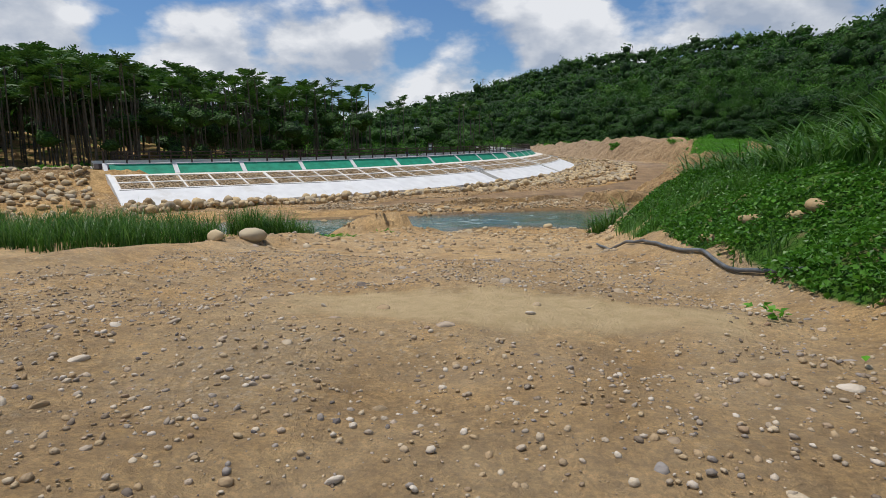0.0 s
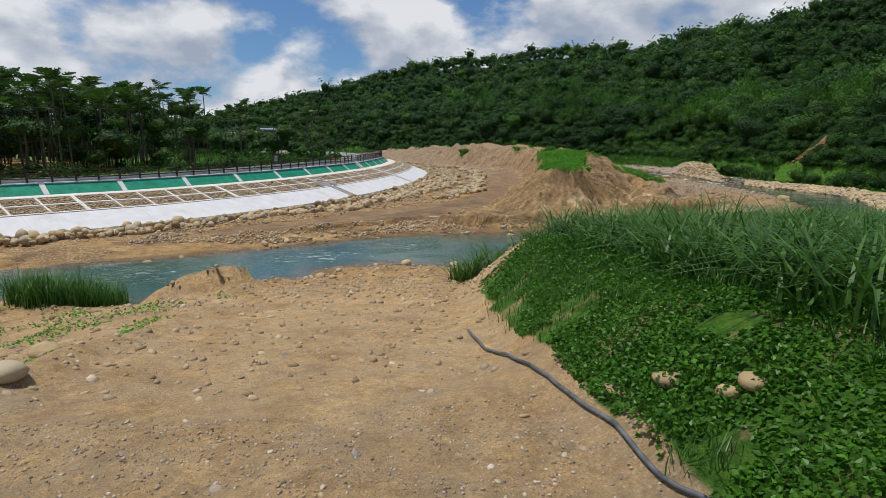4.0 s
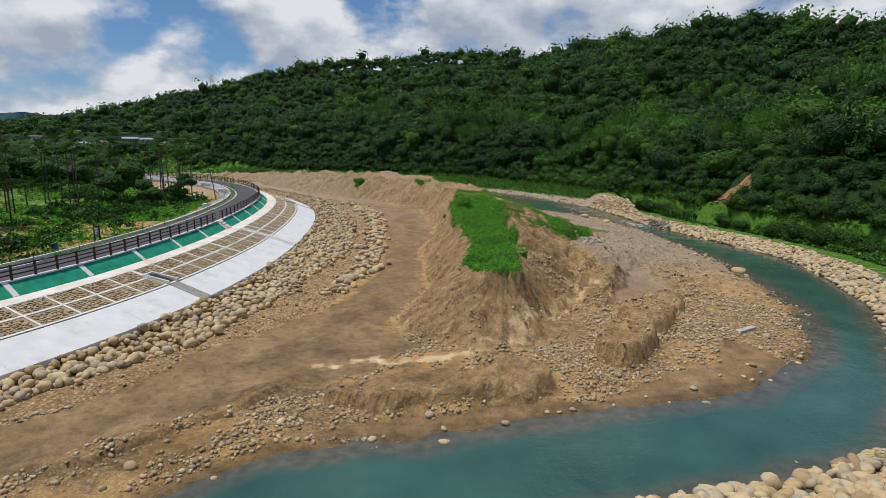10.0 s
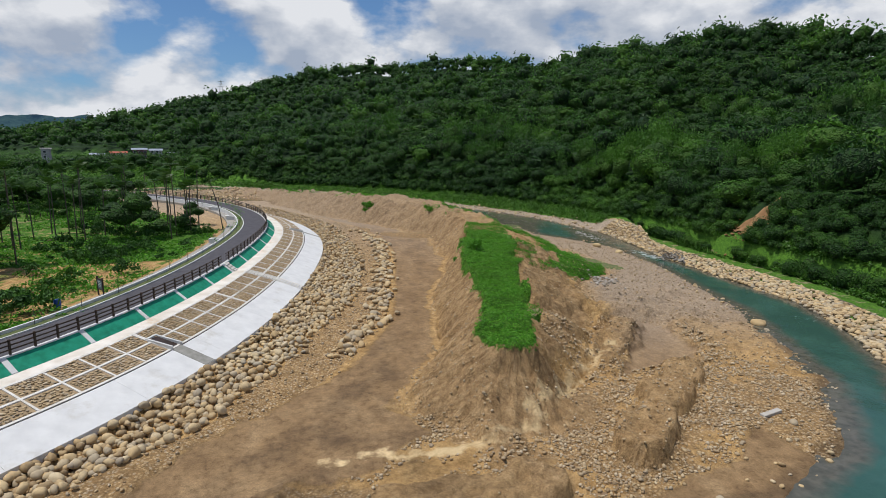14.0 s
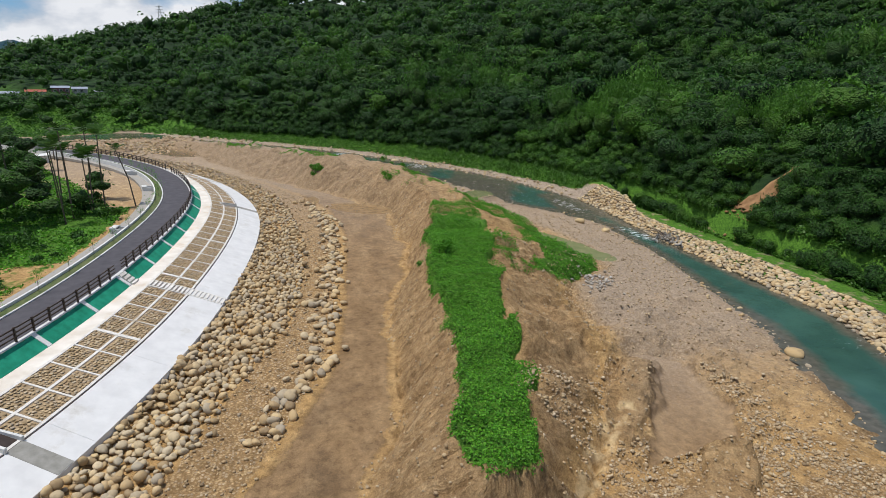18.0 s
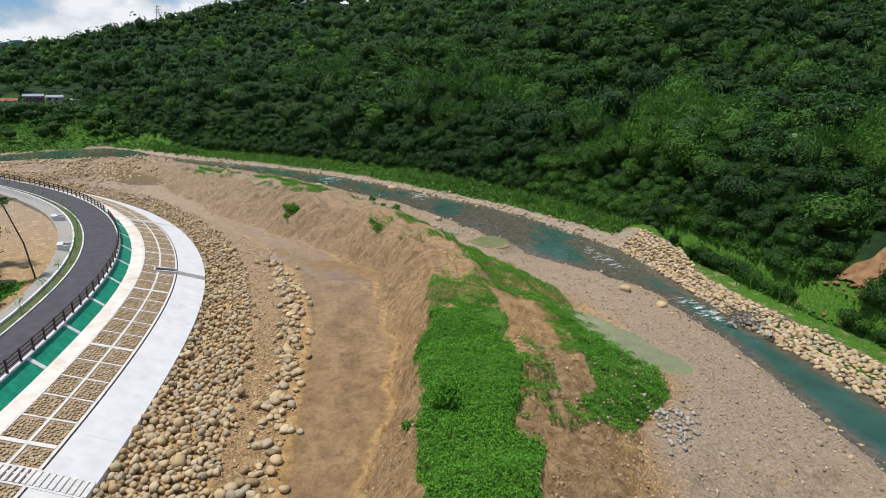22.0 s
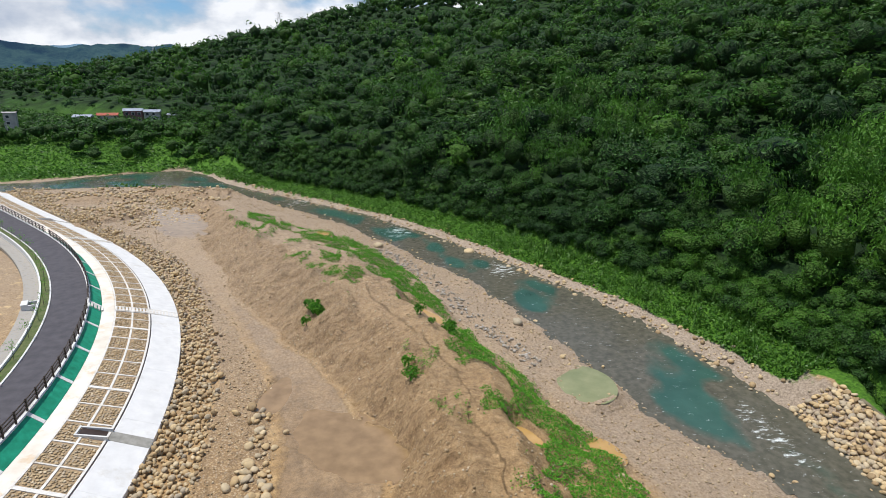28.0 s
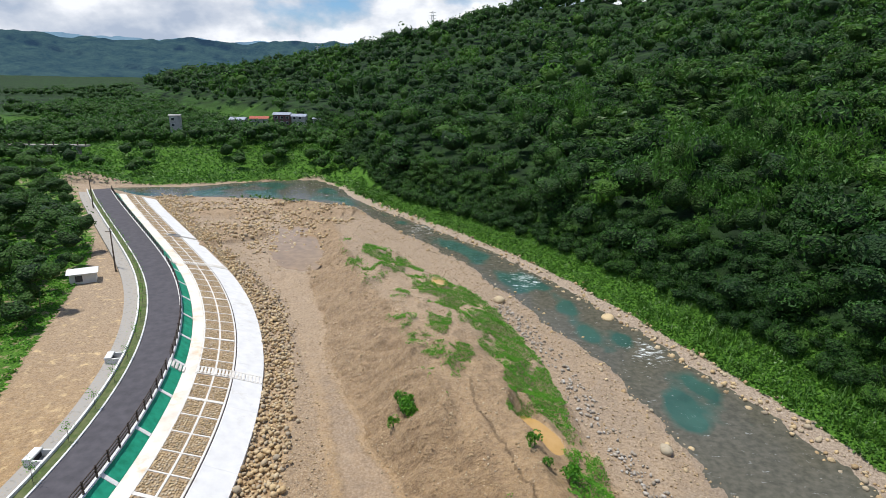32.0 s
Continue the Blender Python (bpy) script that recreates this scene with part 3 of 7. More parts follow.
    col = k.mix(k.grey(pale, 0.5, 0.8), col, k.mix(k.grey(fine, 0.4, 0.7), (0.7, 0.53, 0.3), (0.57, 0.42, 0.22)))
    soil = k.ramp(k.noise(3.5, 6, 0.75), (0.32, (0.02, 0.055, 0.008)), (0.5, (0.065, 0.16, 0.018)), (0.68, (0.12, 0.25, 0.03)))
    gm = k.math("ADD", k.attr("green"), k.math("MULTIPLY", k.math("SUBTRACT", k.noise(0.8, 6), 0.5), 1.1))
    col = k.mix(k.grey(gm, 0.42, 0.6), col, soil)
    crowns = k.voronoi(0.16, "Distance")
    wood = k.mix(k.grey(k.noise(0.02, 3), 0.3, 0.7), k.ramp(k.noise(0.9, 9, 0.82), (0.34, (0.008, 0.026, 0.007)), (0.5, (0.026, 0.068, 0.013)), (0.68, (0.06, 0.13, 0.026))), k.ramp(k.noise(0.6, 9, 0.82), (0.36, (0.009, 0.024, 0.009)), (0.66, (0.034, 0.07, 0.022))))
    # shade between the crowns put into the colour, dark at the cell edges
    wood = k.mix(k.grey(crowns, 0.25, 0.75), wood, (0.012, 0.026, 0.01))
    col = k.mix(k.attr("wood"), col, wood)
    rough = k.ramp(k.math("MAXIMUM", k.attr("wet"), k.math("MULTIPLY", mud, 0.7)), (0.4, (0.92,) * 3), (0.9, (0.45,) * 3))
    h = k.math("ADD", k.math("MULTIPLY", k.math("SUBTRACT", 1.0, k.voronoi(21, "Distance")), 0.35), k.math("ADD", k.math("MULTIPLY", k.math("ADD", fine, k.math("MULTIPLY", clod, 3.2)), 1.6), k.math("MULTIPLY", tiny, 0.4)))
    h = k.math("ADD", h, k.math("MULTIPLY", k.attr("cut"), k.math("ADD", k.math("MULTIPLY", k.noise(3.4, 7, 0.72, stretch=(1.5, 1.5, 0.35)), 4.5), k.math("MULTIPLY", streak, 12.0))))
    h = k.math("SUBTRACT", h, k.math("MULTIPLY", k.attr("wood"), k.math("MULTIPLY", crowns, 40)))
    h = k.math("MULTIPLY", h, k.math("SUBTRACT", 1.0, k.math("MULTIPLY", mud, 0.8)))
    return k.done(col, h, 0.9, 0.045, rough)


def mat_water():
    k = Mat("river_water", 0.06, 0.5)
    k.b.inputs["IOR"].default_value = 1.33
    n = k.noise(0.25, 4)
    deep = k.ramp(n, (0.3, (0.028, 0.072, 0.056)), (0.7, (0.044, 0.108, 0.084)))
    shallow = k.ramp(k.noise(1.5, 5), (0.35, (0.07, 0.068, 0.05)), (0.65, (0.115, 0.108, 0.082)))
    col = k.mix(k.grey(k.math("ADD", k.attr("shallow"), k.math("MULTIPLY", k.math("SUBTRACT", k.noise(0.4, 4), 0.5), 0.8)), 0.35, 0.85), deep, shallow)
    foam = k.math("ADD", k.attr("foam"), k.math("MULTIPLY", k.math("SUBTRACT", k.noise(1.5, 8, 0.78, stretch=(0.55, 1.3, 1)), 0.5), 2.3))
    fm = k.grey(foam, 0.58, 0.8)
    col = k.mix(fm, col, (0.75, 0.8, 0.8))
    rough = k.ramp(foam, (0.4, (0.07,) * 3), (0.8, (0.6,) * 3))
    wave = k.math("ADD", k.noise(1.6, 4), k.math("MULTIPLY", k.noise(6, 3), 0.5))
    return k.done(col, wave, 0.3, 0.07, rough)


def mat_concrete(name, a, b, stain, scale=0.9, rough=0.75):
    k = Mat(name, rough, 0.3)
    c = k.ramp(k.noise(scale, 5), (0.3, a), (0.7, b))
    c = k.mix(k.grey(k.noise(0.35, 6, 0.7), 0.56, 0.74), c, stain)
    return k.done(c, k.noise(30, 3), 0.25, 0.01)


def mat_stone(name, colors, source="each", scale=5.0):
    k = Mat(name, 0.85, 0.25)
    rnd = k.each() if source == "each" else k.island()
    stops = [(i / (len(colors) - 1), c) for i, c in enumerate(colors)]
    c = k.ramp(rnd, *stops)
    c = k.mix(k.grey(k.noise(scale, 5), 0.4, 0.75), c, k.mix(0.45, c, (0.4, 0.31, 0.19)))
    c = k.mix(k.grey(k.noise(scale * 0.4, 4), 0.55, 0.8), c, k.mix(0.55, c, (0.08, 0.06, 0.04)))
    return k.done(c, k.noise(scale * 5, 4), 0.5, 0.02)


def mat_leaf(name, a, b, c, rough=0.55, trans=0.25, tint=True):
    k = Mat(name, rough, 0.25)
    col = k.ramp(k.island(), (0.0, a), (0.55, b), (1.0, c))
    if tint:
        t = k.attr("tint")
        col = k.mix(k.math("MULTIPLY", t, 0.75), col, (0.014, 0.044, 0.011), "MIX")
        col = k.mix(k.math("MULTIPLY", k.attr("warm"), 0.7), col, (0.09, 0.23, 0.02))
    k.done(col)
    k.b.inputs["Subsurface Weight"].default_value = 0.0
    add, tr = k.n.new("ShaderNodeMixShader"), k.n.new("ShaderNodeBsdfTranslucent")
    k.l.new(col, tr.inputs["Color"])
    out = k.n["Material Output"]
    add.inputs[0].default_value = trans
    k.l.new(k.b.outputs[0], add.inputs[1])
    k.l.new(tr.outputs[0], add.inputs[2])
    k.l.new(add.outputs[0], out.inputs["Surface"])
    return k.m


def mat_plain(name, a, b, rough=0.6, scale=3.0, metal=0.0, bump=0.2):
    k = Mat(name, rough, 0.35)
    k.b.inputs["Metallic"].default_value = metal
    return k.done(k.ramp(k.noise(scale, 5), (0.3, a), (0.7, b)), k.noise(scale * 12, 3), bump, 0.01)


M_GROUND = mat_ground()
M_WATER = mat_water()
M_WHITE = mat_concrete("white_concrete", (0.58, 0.58, 0.575), (0.68, 0.68, 0.67), (0.5, 0.48, 0.44))
M_RIB = mat_concrete("rib_concrete", (0.58, 0.55, 0.5), (0.72, 0.7, 0.66), (0.42, 0.36, 0.28), 2.0)
M_BERM = mat_concrete("berm_concrete", (0.58, 0.52, 0.44), (0.76, 0.72, 0.66), (0.56, 0.38, 0.2), 0.6)
M_GREEN = mat_plain("green_mesh_mat", (0.0, 0.17, 0.095), (0.01, 0.29, 0.175), 0.75, 1.3, 0, 0.5)
M_ASPHALT = mat_plain("asphalt", (0.055, 0.052, 0.06), (0.085, 0.08, 0.09), 0.85, 1.1, 0, 0.5)
M_WALLCON = mat_concrete("wall_concrete", (0.5, 0.5, 0.48), (0.66, 0.66, 0.64), (0.3, 0.28, 0.24))
M_RAILING = mat_plain("railing_brown", (0.028, 0.018, 0.014), (0.05, 0.032, 0.025), 0.5, 2.0)
M_BEDDING = mat_plain("panel_bedding", (0.27, 0.195, 0.11), (0.38, 0.28, 0.17), 0.9, 4.0, 0, 0.6)
M_BOULDER = mat_stone("boulder_stone", [(0.27, 0.19, 0.1), (0.47, 0.335, 0.17), (0.57, 0.43, 0.235), (0.5, 0.4, 0.25), (0.34, 0.3, 0.23), (0.62, 0.5, 0.32)])
M_BOULDERS = mat_stone("boulder_stones", [(0.25, 0.175, 0.095), (0.44, 0.31, 0.16), (0.55, 0.41, 0.225), (0.46, 0.36, 0.22), (0.33, 0.28, 0.21), (0.6, 0.48, 0.3)], "island")
M_COBBLE = mat_stone("panel_cobble", [(0.24, 0.17, 0.09), (0.42, 0.3, 0.165), (0.5, 0.38, 0.23), (0.33, 0.27, 0.2), (0.56, 0.46, 0.32)], "island", 9.0)
M_GRAVEL = mat_stone("gravel_stone", [(0.2, 0.14, 0.08), (0.4, 0.28, 0.15), (0.33, 0.265, 0.185), (0.46, 0.34, 0.19), (0.56, 0.46, 0.33)], "island", 7.0)
M_CHUTE = mat_concrete("stained_chute", (0.2, 0.195, 0.17), (0.33, 0.32, 0.29), (0.14, 0.13, 0.1), 1.6)
M_PEBBLE = mat_stone("track_pebble", [(0.1, 0.095, 0.1), (0.36, 0.25, 0.14), (0.46, 0.34, 0.2), (0.24, 0.22, 0.21), (0.52, 0.41, 0.27), (0.6, 0.53, 0.44), (0.3, 0.2, 0.12)], "island", 12.0)
M_FOREST = mat_leaf("forest_leaves", (0.014, 0.05, 0.008), (0.029, 0.095, 0.013), (0.06, 0.165, 0.024))
M_WEED = mat_leaf("weed_leaves", (0.05, 0.19, 0.012), (0.11, 0.36, 0.022), (0.21, 0.5, 0.04), 0.5, 0.35)
M_GRASS = mat_leaf("tall_grass", (0.026, 0.085, 0.01), (0.058, 0.165, 0.02), (0.17, 0.3, 0.08), 0.4, 0.35)
M_VINE = mat_leaf("vine_leaves", (0.02, 0.08, 0.007), (0.055, 0.19, 0.013), (0.12, 0.31, 0.026), 0.42, 0.35)
M_PALM = mat_leaf("palm_fronds", (0.022, 0.058, 0.012), (0.042, 0.095, 0.018), (0.08, 0.15, 0.03), 0.45, 0.25)
M_BARK = mat_plain("bark", (0.06, 0.052, 0.04), (0.13, 0.115, 0.09), 0.9, 2.5, 0, 0.6)


def mat_mass():
    """Closed foliage of tree crowns: small leaves, the shade in their gaps painted dark."""
    k = Mat("canopy_foliage", 0.7, 0.2)
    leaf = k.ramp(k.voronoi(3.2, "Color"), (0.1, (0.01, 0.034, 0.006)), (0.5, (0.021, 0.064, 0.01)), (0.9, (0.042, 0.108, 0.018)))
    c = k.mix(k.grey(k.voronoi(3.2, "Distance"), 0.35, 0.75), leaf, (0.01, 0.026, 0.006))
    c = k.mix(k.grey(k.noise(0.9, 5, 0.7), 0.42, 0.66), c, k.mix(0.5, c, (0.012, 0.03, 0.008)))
    c = k.mix(k.math("MULTIPLY", k.attr("tint"), 0.75), c, (0.012, 0.038, 0.01))
    c = k.mix(k.math("MULTIPLY", k.attr("warm"), 0.55), c, (0.085, 0.19, 0.02))
    h = k.math("ADD", k.math("SUBTRACT", 1.0, k.voronoi(3.2, "Distance")), k.math("MULTIPLY", k.noise(1.3, 4, 0.6), 2.0))
    return k.done(c, h, 1.0, 0.35)


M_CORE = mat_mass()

# ---------------------------------------------------------------- mesh helpers


def mesh_np(name, verts, faces, mat, parent=None, smooth_on=False, attrs=None, label=""):
    """One mesh object from arrays; faces all with the same number of corners."""
    me = bpy.data.meshes.new(name)
    verts, faces = np.asarray(verts, np.float32), np.asarray(faces, np.int32)
    n, k = faces.shape
    me.vertices.add(len(verts))
    me.vertices.foreach_set("co", verts.ravel())
    me.loops.add(n * k)
    me.loops.foreach_set("vertex_index", faces.ravel())
    me.polygons.add(n)
    me.polygons.foreach_set("loop_start", np.arange(0, n * k, k, dtype=np.int32))
    me.polygons.foreach_set("loop_total", np.full(n, k, np.int32))
    me.polygons.foreach_set("use_smooth", np.full(n, bool(smooth_on)))
    for key, val in (attrs or {}).items():
        a = me.attributes.new(key, "FLOAT", "POINT")
        a.data.foreach_set("value", np.asarray(val, np.float32))
    me.materials.append(mat)
    me.update(calc_edges=True)
    ob = new(name, me)
    if parent:
        ob.parent = parent
    if label:
        ob["label"] = label
    return ob


def share(name, me, parent, m):
    """One more object on a mesh that is there already."""
    ob = new(name, me)
    ob.parent = parent
    ob.matrix_basis = m
    return ob


def thing(name, label, category, group="", kind="", at=(0, 0, 0)):
    ob = new(name)
    ob.location = at
    ob.empty_display_size = 0.3
    return tagged(ob, label, category, group, kind)


def part(name, bm, mat, parent, label=""):
    me = bpy.data.meshes.new(name)
    bm.to_mesh(me)
    bm.free()
    me.materials.append(mat)
    ob = new(name, me)
    ob.parent = parent
    if label:
        ob["label"] = label
    return ob


def box_arrays(sx, sy, sz, bev=0.0):
    """A box on its base, centred in x and y, with chamfered upper edges."""
    x, y, b = sx / 2, sy / 2, min(bev, sx / 3, sy / 3, sz / 3)
    v = [(-x, -y, 0), (x, -y, 0), (x, y, 0), (-x, y, 0), (-x, -y, sz - b), (x, -y, sz - b), (x, y, sz - b), (-x, y, sz - b),
         (-x + b, -y + b, sz), (x - b, -y + b, sz), (x - b, y - b, sz), (-x + b, y - b, sz)]
    f = [(3, 2, 1, 0), (0, 1, 5, 4), (1, 2, 6, 5), (2, 3, 7, 6), (3, 0, 4, 7), (4, 5, 9, 8), (5, 6, 10, 9), (6, 7, 11, 10), (7, 4, 8, 11), (8, 9, 10, 11)]
    return np.array(v, float), np.array(f)


def box(name, sx, sy, sz, mat, parent, m=None, bev=0.02, label=""):
    v, f = box_arrays(sx, sy, sz, bev)
    ob = mesh_np(name, v, f, mat, parent, label=label)
    if m is not None:
        ob.matrix_basis = m
    return ob


def tube_arrays(pts, radii, sides=6):
    """A tapered tube along points."""
    pts = np.asarray(pts, float)
    t = np.gradient(pts, axis=0)
    t /= np.linalg.norm(t, axis=1)[:, None] + 1e-9
    ref = np.where(np.abs(t[:, 2:3]) > 0.9, [[1.0, 0, 0]], [[0, 0, 1.0]])
    u = np.cross(t, ref)
    u /= np.linalg.norm(u, axis=1)[:, None] + 1e-9
    w = np.cross(t, u)
    a = np.linspace(0, 2 * np.pi, sides, endpoint=False)
    ring = np.cos(a)[None, :, None] * u[:, None] + np.sin(a)[None, :, None] * w[:, None]
    v = (pts[:, None] + ring * np.asarray(radii, float)[:, None, None]).reshape(-1, 3)
    f = []
    for i in range(len(pts) - 1):
        for j in range(sides):
            k = (j + 1) % sides
            f.append((i * sides + j, i * sides + k, (i + 1) * sides + k, (i + 1) * sides + j))
    return v, np.array(f)


def band_arrays(rows):
    """A quad sheet from rows of points (n, m, 3)."""
    n, m, _ = rows.shape
    i, j = np.meshgrid(np.arange(n - 1), np.arange(m - 1), indexing="ij")
    a = (i * m + j).ravel()
    return rows.reshape(-1, 3), np.stack([a, a + 1, a + m + 1, a + m], 1)


def slab_arrays(rows, thick):
    """A sheet with thickness: its top rows, and a closed underside."""
    top, f = band_arrays(rows)
    n, m, _ = rows.shape
    low = top - [0, 0, thick]
    k = len(top)
    faces = [f, f[:, ::-1] + k]
    edge = np.concatenate([np.arange(m), np.arange(1, n) * m + m - 1, (n - 1) * m + np.arange(m - 2, -1, -1), np.arange(n - 2, 0, -1) * m])
    nxt = np.roll(edge, -1)
    faces.append(np.stack([edge, edge + k, nxt + k, nxt], 1))
    return np.vstack([top, low]), np.vstack(faces)


def join(chunks):
    """Joins (verts, faces) pairs of equal corner count."""
    v, f, k = [], [], 0
    for a, b in chunks:
        v.append(a)
        f.append(np.asarray(b) + k)
        k += len(a)
    return np.vstack(v), np.vstack(f)


def ico(sub):
    bm = bmesh.new()
    bmesh.ops.create_icosphere(bm, subdivisions=sub, radius=1)
    v, f = np.array([x.co[:] for x in bm.verts]), np.array([[x.index for x in p.verts] for p in bm.faces])
    bm.free()
    return v, f


def stone_shapes(n, sub, seed, flat=0.72):
    """Rounded, uneven stones about one unit across."""
    r = np.random.default_rng(seed)
    out = []
    v, f = ico(sub)
    for _ in range(n):
        w = v * (1 + 0.16 * np.sin(v @ r.normal(0, 1.7, (3, 3)) + r.random(3) * 6).mean(1, keepdims=True)) * (1 + r.normal(0, 0.035, (len(v), 1)))
        for _ in range(6):
            c = r.normal(0, 1, 3)
            c /= np.linalg.norm(c)
            over = w @ c - r.uniform(0.6, 0.88)
            w = w - np.clip(over, 0, None)[:, None] * c * 0.8
        w = w * [1.0, r.uniform(0.68, 0.95), flat * r.uniform(0.75, 1.1)] * 0.5
        out.append((w, f))
    return out


def scatter(shapes, pos, size, seed, sink=0.15, tilt=0.35):
    """Stones (or the like) of given sizes at given places, as joined arrays."""
    r = np.random.default_rng(seed)
    n = len(pos)
    pick = r.integers(0, len(shapes), n)
    yaw, ta, tb = r.random(n) * 6.283, r.normal(0, tilt, n), r.normal(0, tilt, n)
    out = []
    for i, (v, f) in enumerate(shapes):
        k = np.where(pick == i)[0]
        if not len(k):
            continue
        cy, sy, ca, sa, cb, sb = np.cos(yaw[k]), np.sin(yaw[k]), np.cos(ta[k]), np.sin(ta[k]), np.cos(tb[k]), np.sin(tb[k])
        z0 = 0 * cy
        Rz = np.stack([np.stack([cy, -sy, z0], -1), np.stack([sy, cy, z0], -1), np.stack([z0, z0, z0 + 1], -1)], 1)
        Rx = np.stack([np.stack([z0 + 1, z0, z0], -1), np.stack([z0, ca, -sa], -1), np.stack([z0, sa, ca], -1)], 1)
        Ry = np.stack([np.stack([cb, z0, sb], -1), np.stack([z0, z0 + 1, z0], -1), np.stack([-sb, z0, cb], -1)], 1)
        T = Rz @ Rx @ Ry
        w = np.einsum("nij,vj->nvi", T, v) * size[k][:, None, None]
        h = 0.5 * 0.72 * size[k]
        w = w + pos[k][:, None] + np.stack([z0, z0, h * (1 - 2 * sink)], -1)[:, None]
        g = f[None] + (np.arange(len(k)) * len(v))[:, None, None]
        out.append((w.reshape(-1, 3), g.reshape(-1, f.shape[1])))
    return join(out)


def height(x, y):
    return ground(np.atleast_1d(np.asarray(x, float)), np.atleast_1d(np.asarray(y, float)))[0]


# ---------------------------------------------------------------- ground and water


def axis(lo, hi, step, out_lo, out_hi, grow):
    a = list(np.arange(lo, hi + step, step))
    d = step
    while a[-1] < out_hi and out_hi > hi:
        d *= grow
        a.append(a[-1] + d)
    d, b = step, [lo]
    while b[-1] > out_lo and out_lo < lo:
        d *= grow
        b.append(b[-1] - d)
    return np.array(b[:0:-1] + a)


gx = np.concatenate([axis(-34, -8, 0.55, -3200, -8, 1.09), np.arange(-7.8, 4, 0.26), np.arange(4.1, 42, 0.19), np.arange(42.2, 52, 0.3), axis(52.3, 78, 0.55, 52.3, 3000, 1.09)])
gy = np.concatenate([axis(-6, 11.7, 0.28, -900, 11.7, 1.09), np.arange(12, 36, 0.42), np.arange(36.2, 44, 0.32), np.arange(44, 84, 0.19), np.arange(84.2, 176, 0.3), axis(176.2, 215, 0.6, 176.2, 3300, 1.09)])
gx, gy = (np.sort(a)[np.concatenate([[True], np.diff(np.sort(a)) > 0.12])] for a in (gx, gy))
GX, GY = np.meshgrid(gx, gy)
GZ, GM = ground(GX.ravel(), GY.ravel())
px_, py_ = GX.ravel(), GY.ravel()
xs_ = GM["v"]
bank_ = GM["bank"]
south_ = GM["south"] > 0.5
hill_ = GM["hill"]


def between(a, b, soft=0.6):
    return sstep(-soft, soft, px_ - a) * sstep(soft, -soft, px_ - b)


valley_on = (~south_) & (~hill_)
m_gravel = np.where(valley_on, np.maximum(between(xs_[5], xs_[7]) * 0.9, between(xs_[11] - 1.5, xs_[12] + 3) * (0.35 + 0.75 * sstep(-0.15, 0.15, fbm(px_ / 7, py_ / 7, 3)))), 0.0)
m_gravel = np.where(valley_on & (px_ > xs_[5] - 1) & (px_ < xs_[6] + 0.3), 0.25, m_gravel)
m_gravel = np.maximum(m_gravel, np.where(valley_on & (py_ < 52 * U), 0.75 * sstep(-0.3, 0.1, fbm(px_ / 5, py_ / 5, 3)), 0))
m_gravel = np.maximum(m_gravel, np.where(valley_on & (py_ > 160 * U), 0.6, 0))
m_gravel = np.where((~hill_) & (py_ > 111 * U) & (px_ > xs_[13] - 2) & (px_ < xs_[13] + 4.5), 0.95, m_gravel)
m_gravel = np.where(south_ & (~hill_), 0.36 + 0.5 * fbm(px_ / 2.5, py_ / 2.5, 3), m_gravel)
m_gravel = np.where(south_ & (px_ > 12) & (py_ > 31), 0.9, m_gravel)
m_mud = GM["mud"]
m_gravel = m_gravel * (1 - 0.9 * m_mud)
m_track = np.where(south_, sstep(35, 18, py_), 0.0)
outer = xs_[10] + 0.45 * (xs_[11] - xs_[10])
m_cut = np.where(valley_on & (py_ > 40 * U), between(xs_[8], xs_[9] + 0.6, 1.0) + between(xs_[9], outer, 0.8) * 0.7 * sstep(84 * U, 95 * U, py_) * sstep(150 * U, 135 * U, py_) + between(xs_[10] + 0.4, xs_[11] - 2.5, 1.0) * sstep(92 * U, 80 * U, py_), 0.0).clip(0, 1)
apron = np.hypot((px_ - 15.6 * U) / 6.0, (py_ - 51 * U) / 6.0)
m_cut = np.maximum(m_cut, np.where(valley_on & (py_ < 51.5 * U) & (py_ > 39 * U), sstep(1.1, 0.85, apron), 0))
m_hump = np.where(valley_on & (py_ > 36 * U), hump_at(px_, py_), 0)
m_cut = np.maximum(m_cut, 0.75 * sstep(0.15, 0.6, m_hump))
m_gravel = m_gravel * (1 - 0.7 * sstep(0.2, 0.7, m_hump))
_ang = np.pi + np.arctan2(py_ - 51.5 * U, px_ - 16.0 * U)
m_along = np.where(py_ < 51.5 * U, 51.5 * U - 3.5 * _ang, np.where(px_ < (xs_[9] + xs_[10]) / 2, py_, py_ - 3.5 * np.pi))
m_wet = sstep(2.2, 0.2, bank_) * (~hill_) * 0.75
m_wet = np.maximum(m_wet, np.where(valley_on, between(xs_[7] + 1, xs_[8] - 0.5, 1.5) * (0.42 + 0.08 * sstep(75 * U, 45 * U, py_)) * sstep(150 * U, 130 * U, py_), 0))
m_pale = np.where(valley_on, between(xs_[7], xs_[8], 1.5) * 0.2 * sstep(50 * U, 90 * U, py_), 0)
d_sand, _ = seg_dist(px_, py_, SAND)
m_pale = np.maximum(m_pale * (1 - 0.5 * m_mud), np.where(valley_on, 0.66 * np.exp(-(d_sand / (1.2 + 0.5 * fbm(px_ / 3, py_ / 3, 2))) ** 2), 0))
m_pale = np.maximum(m_pale, np.where(south_, 1.0 * np.exp(-((px_ + 0.1) / 2.6) ** 4 - ((py_ - 5.3) / 0.95) ** 2), 0))
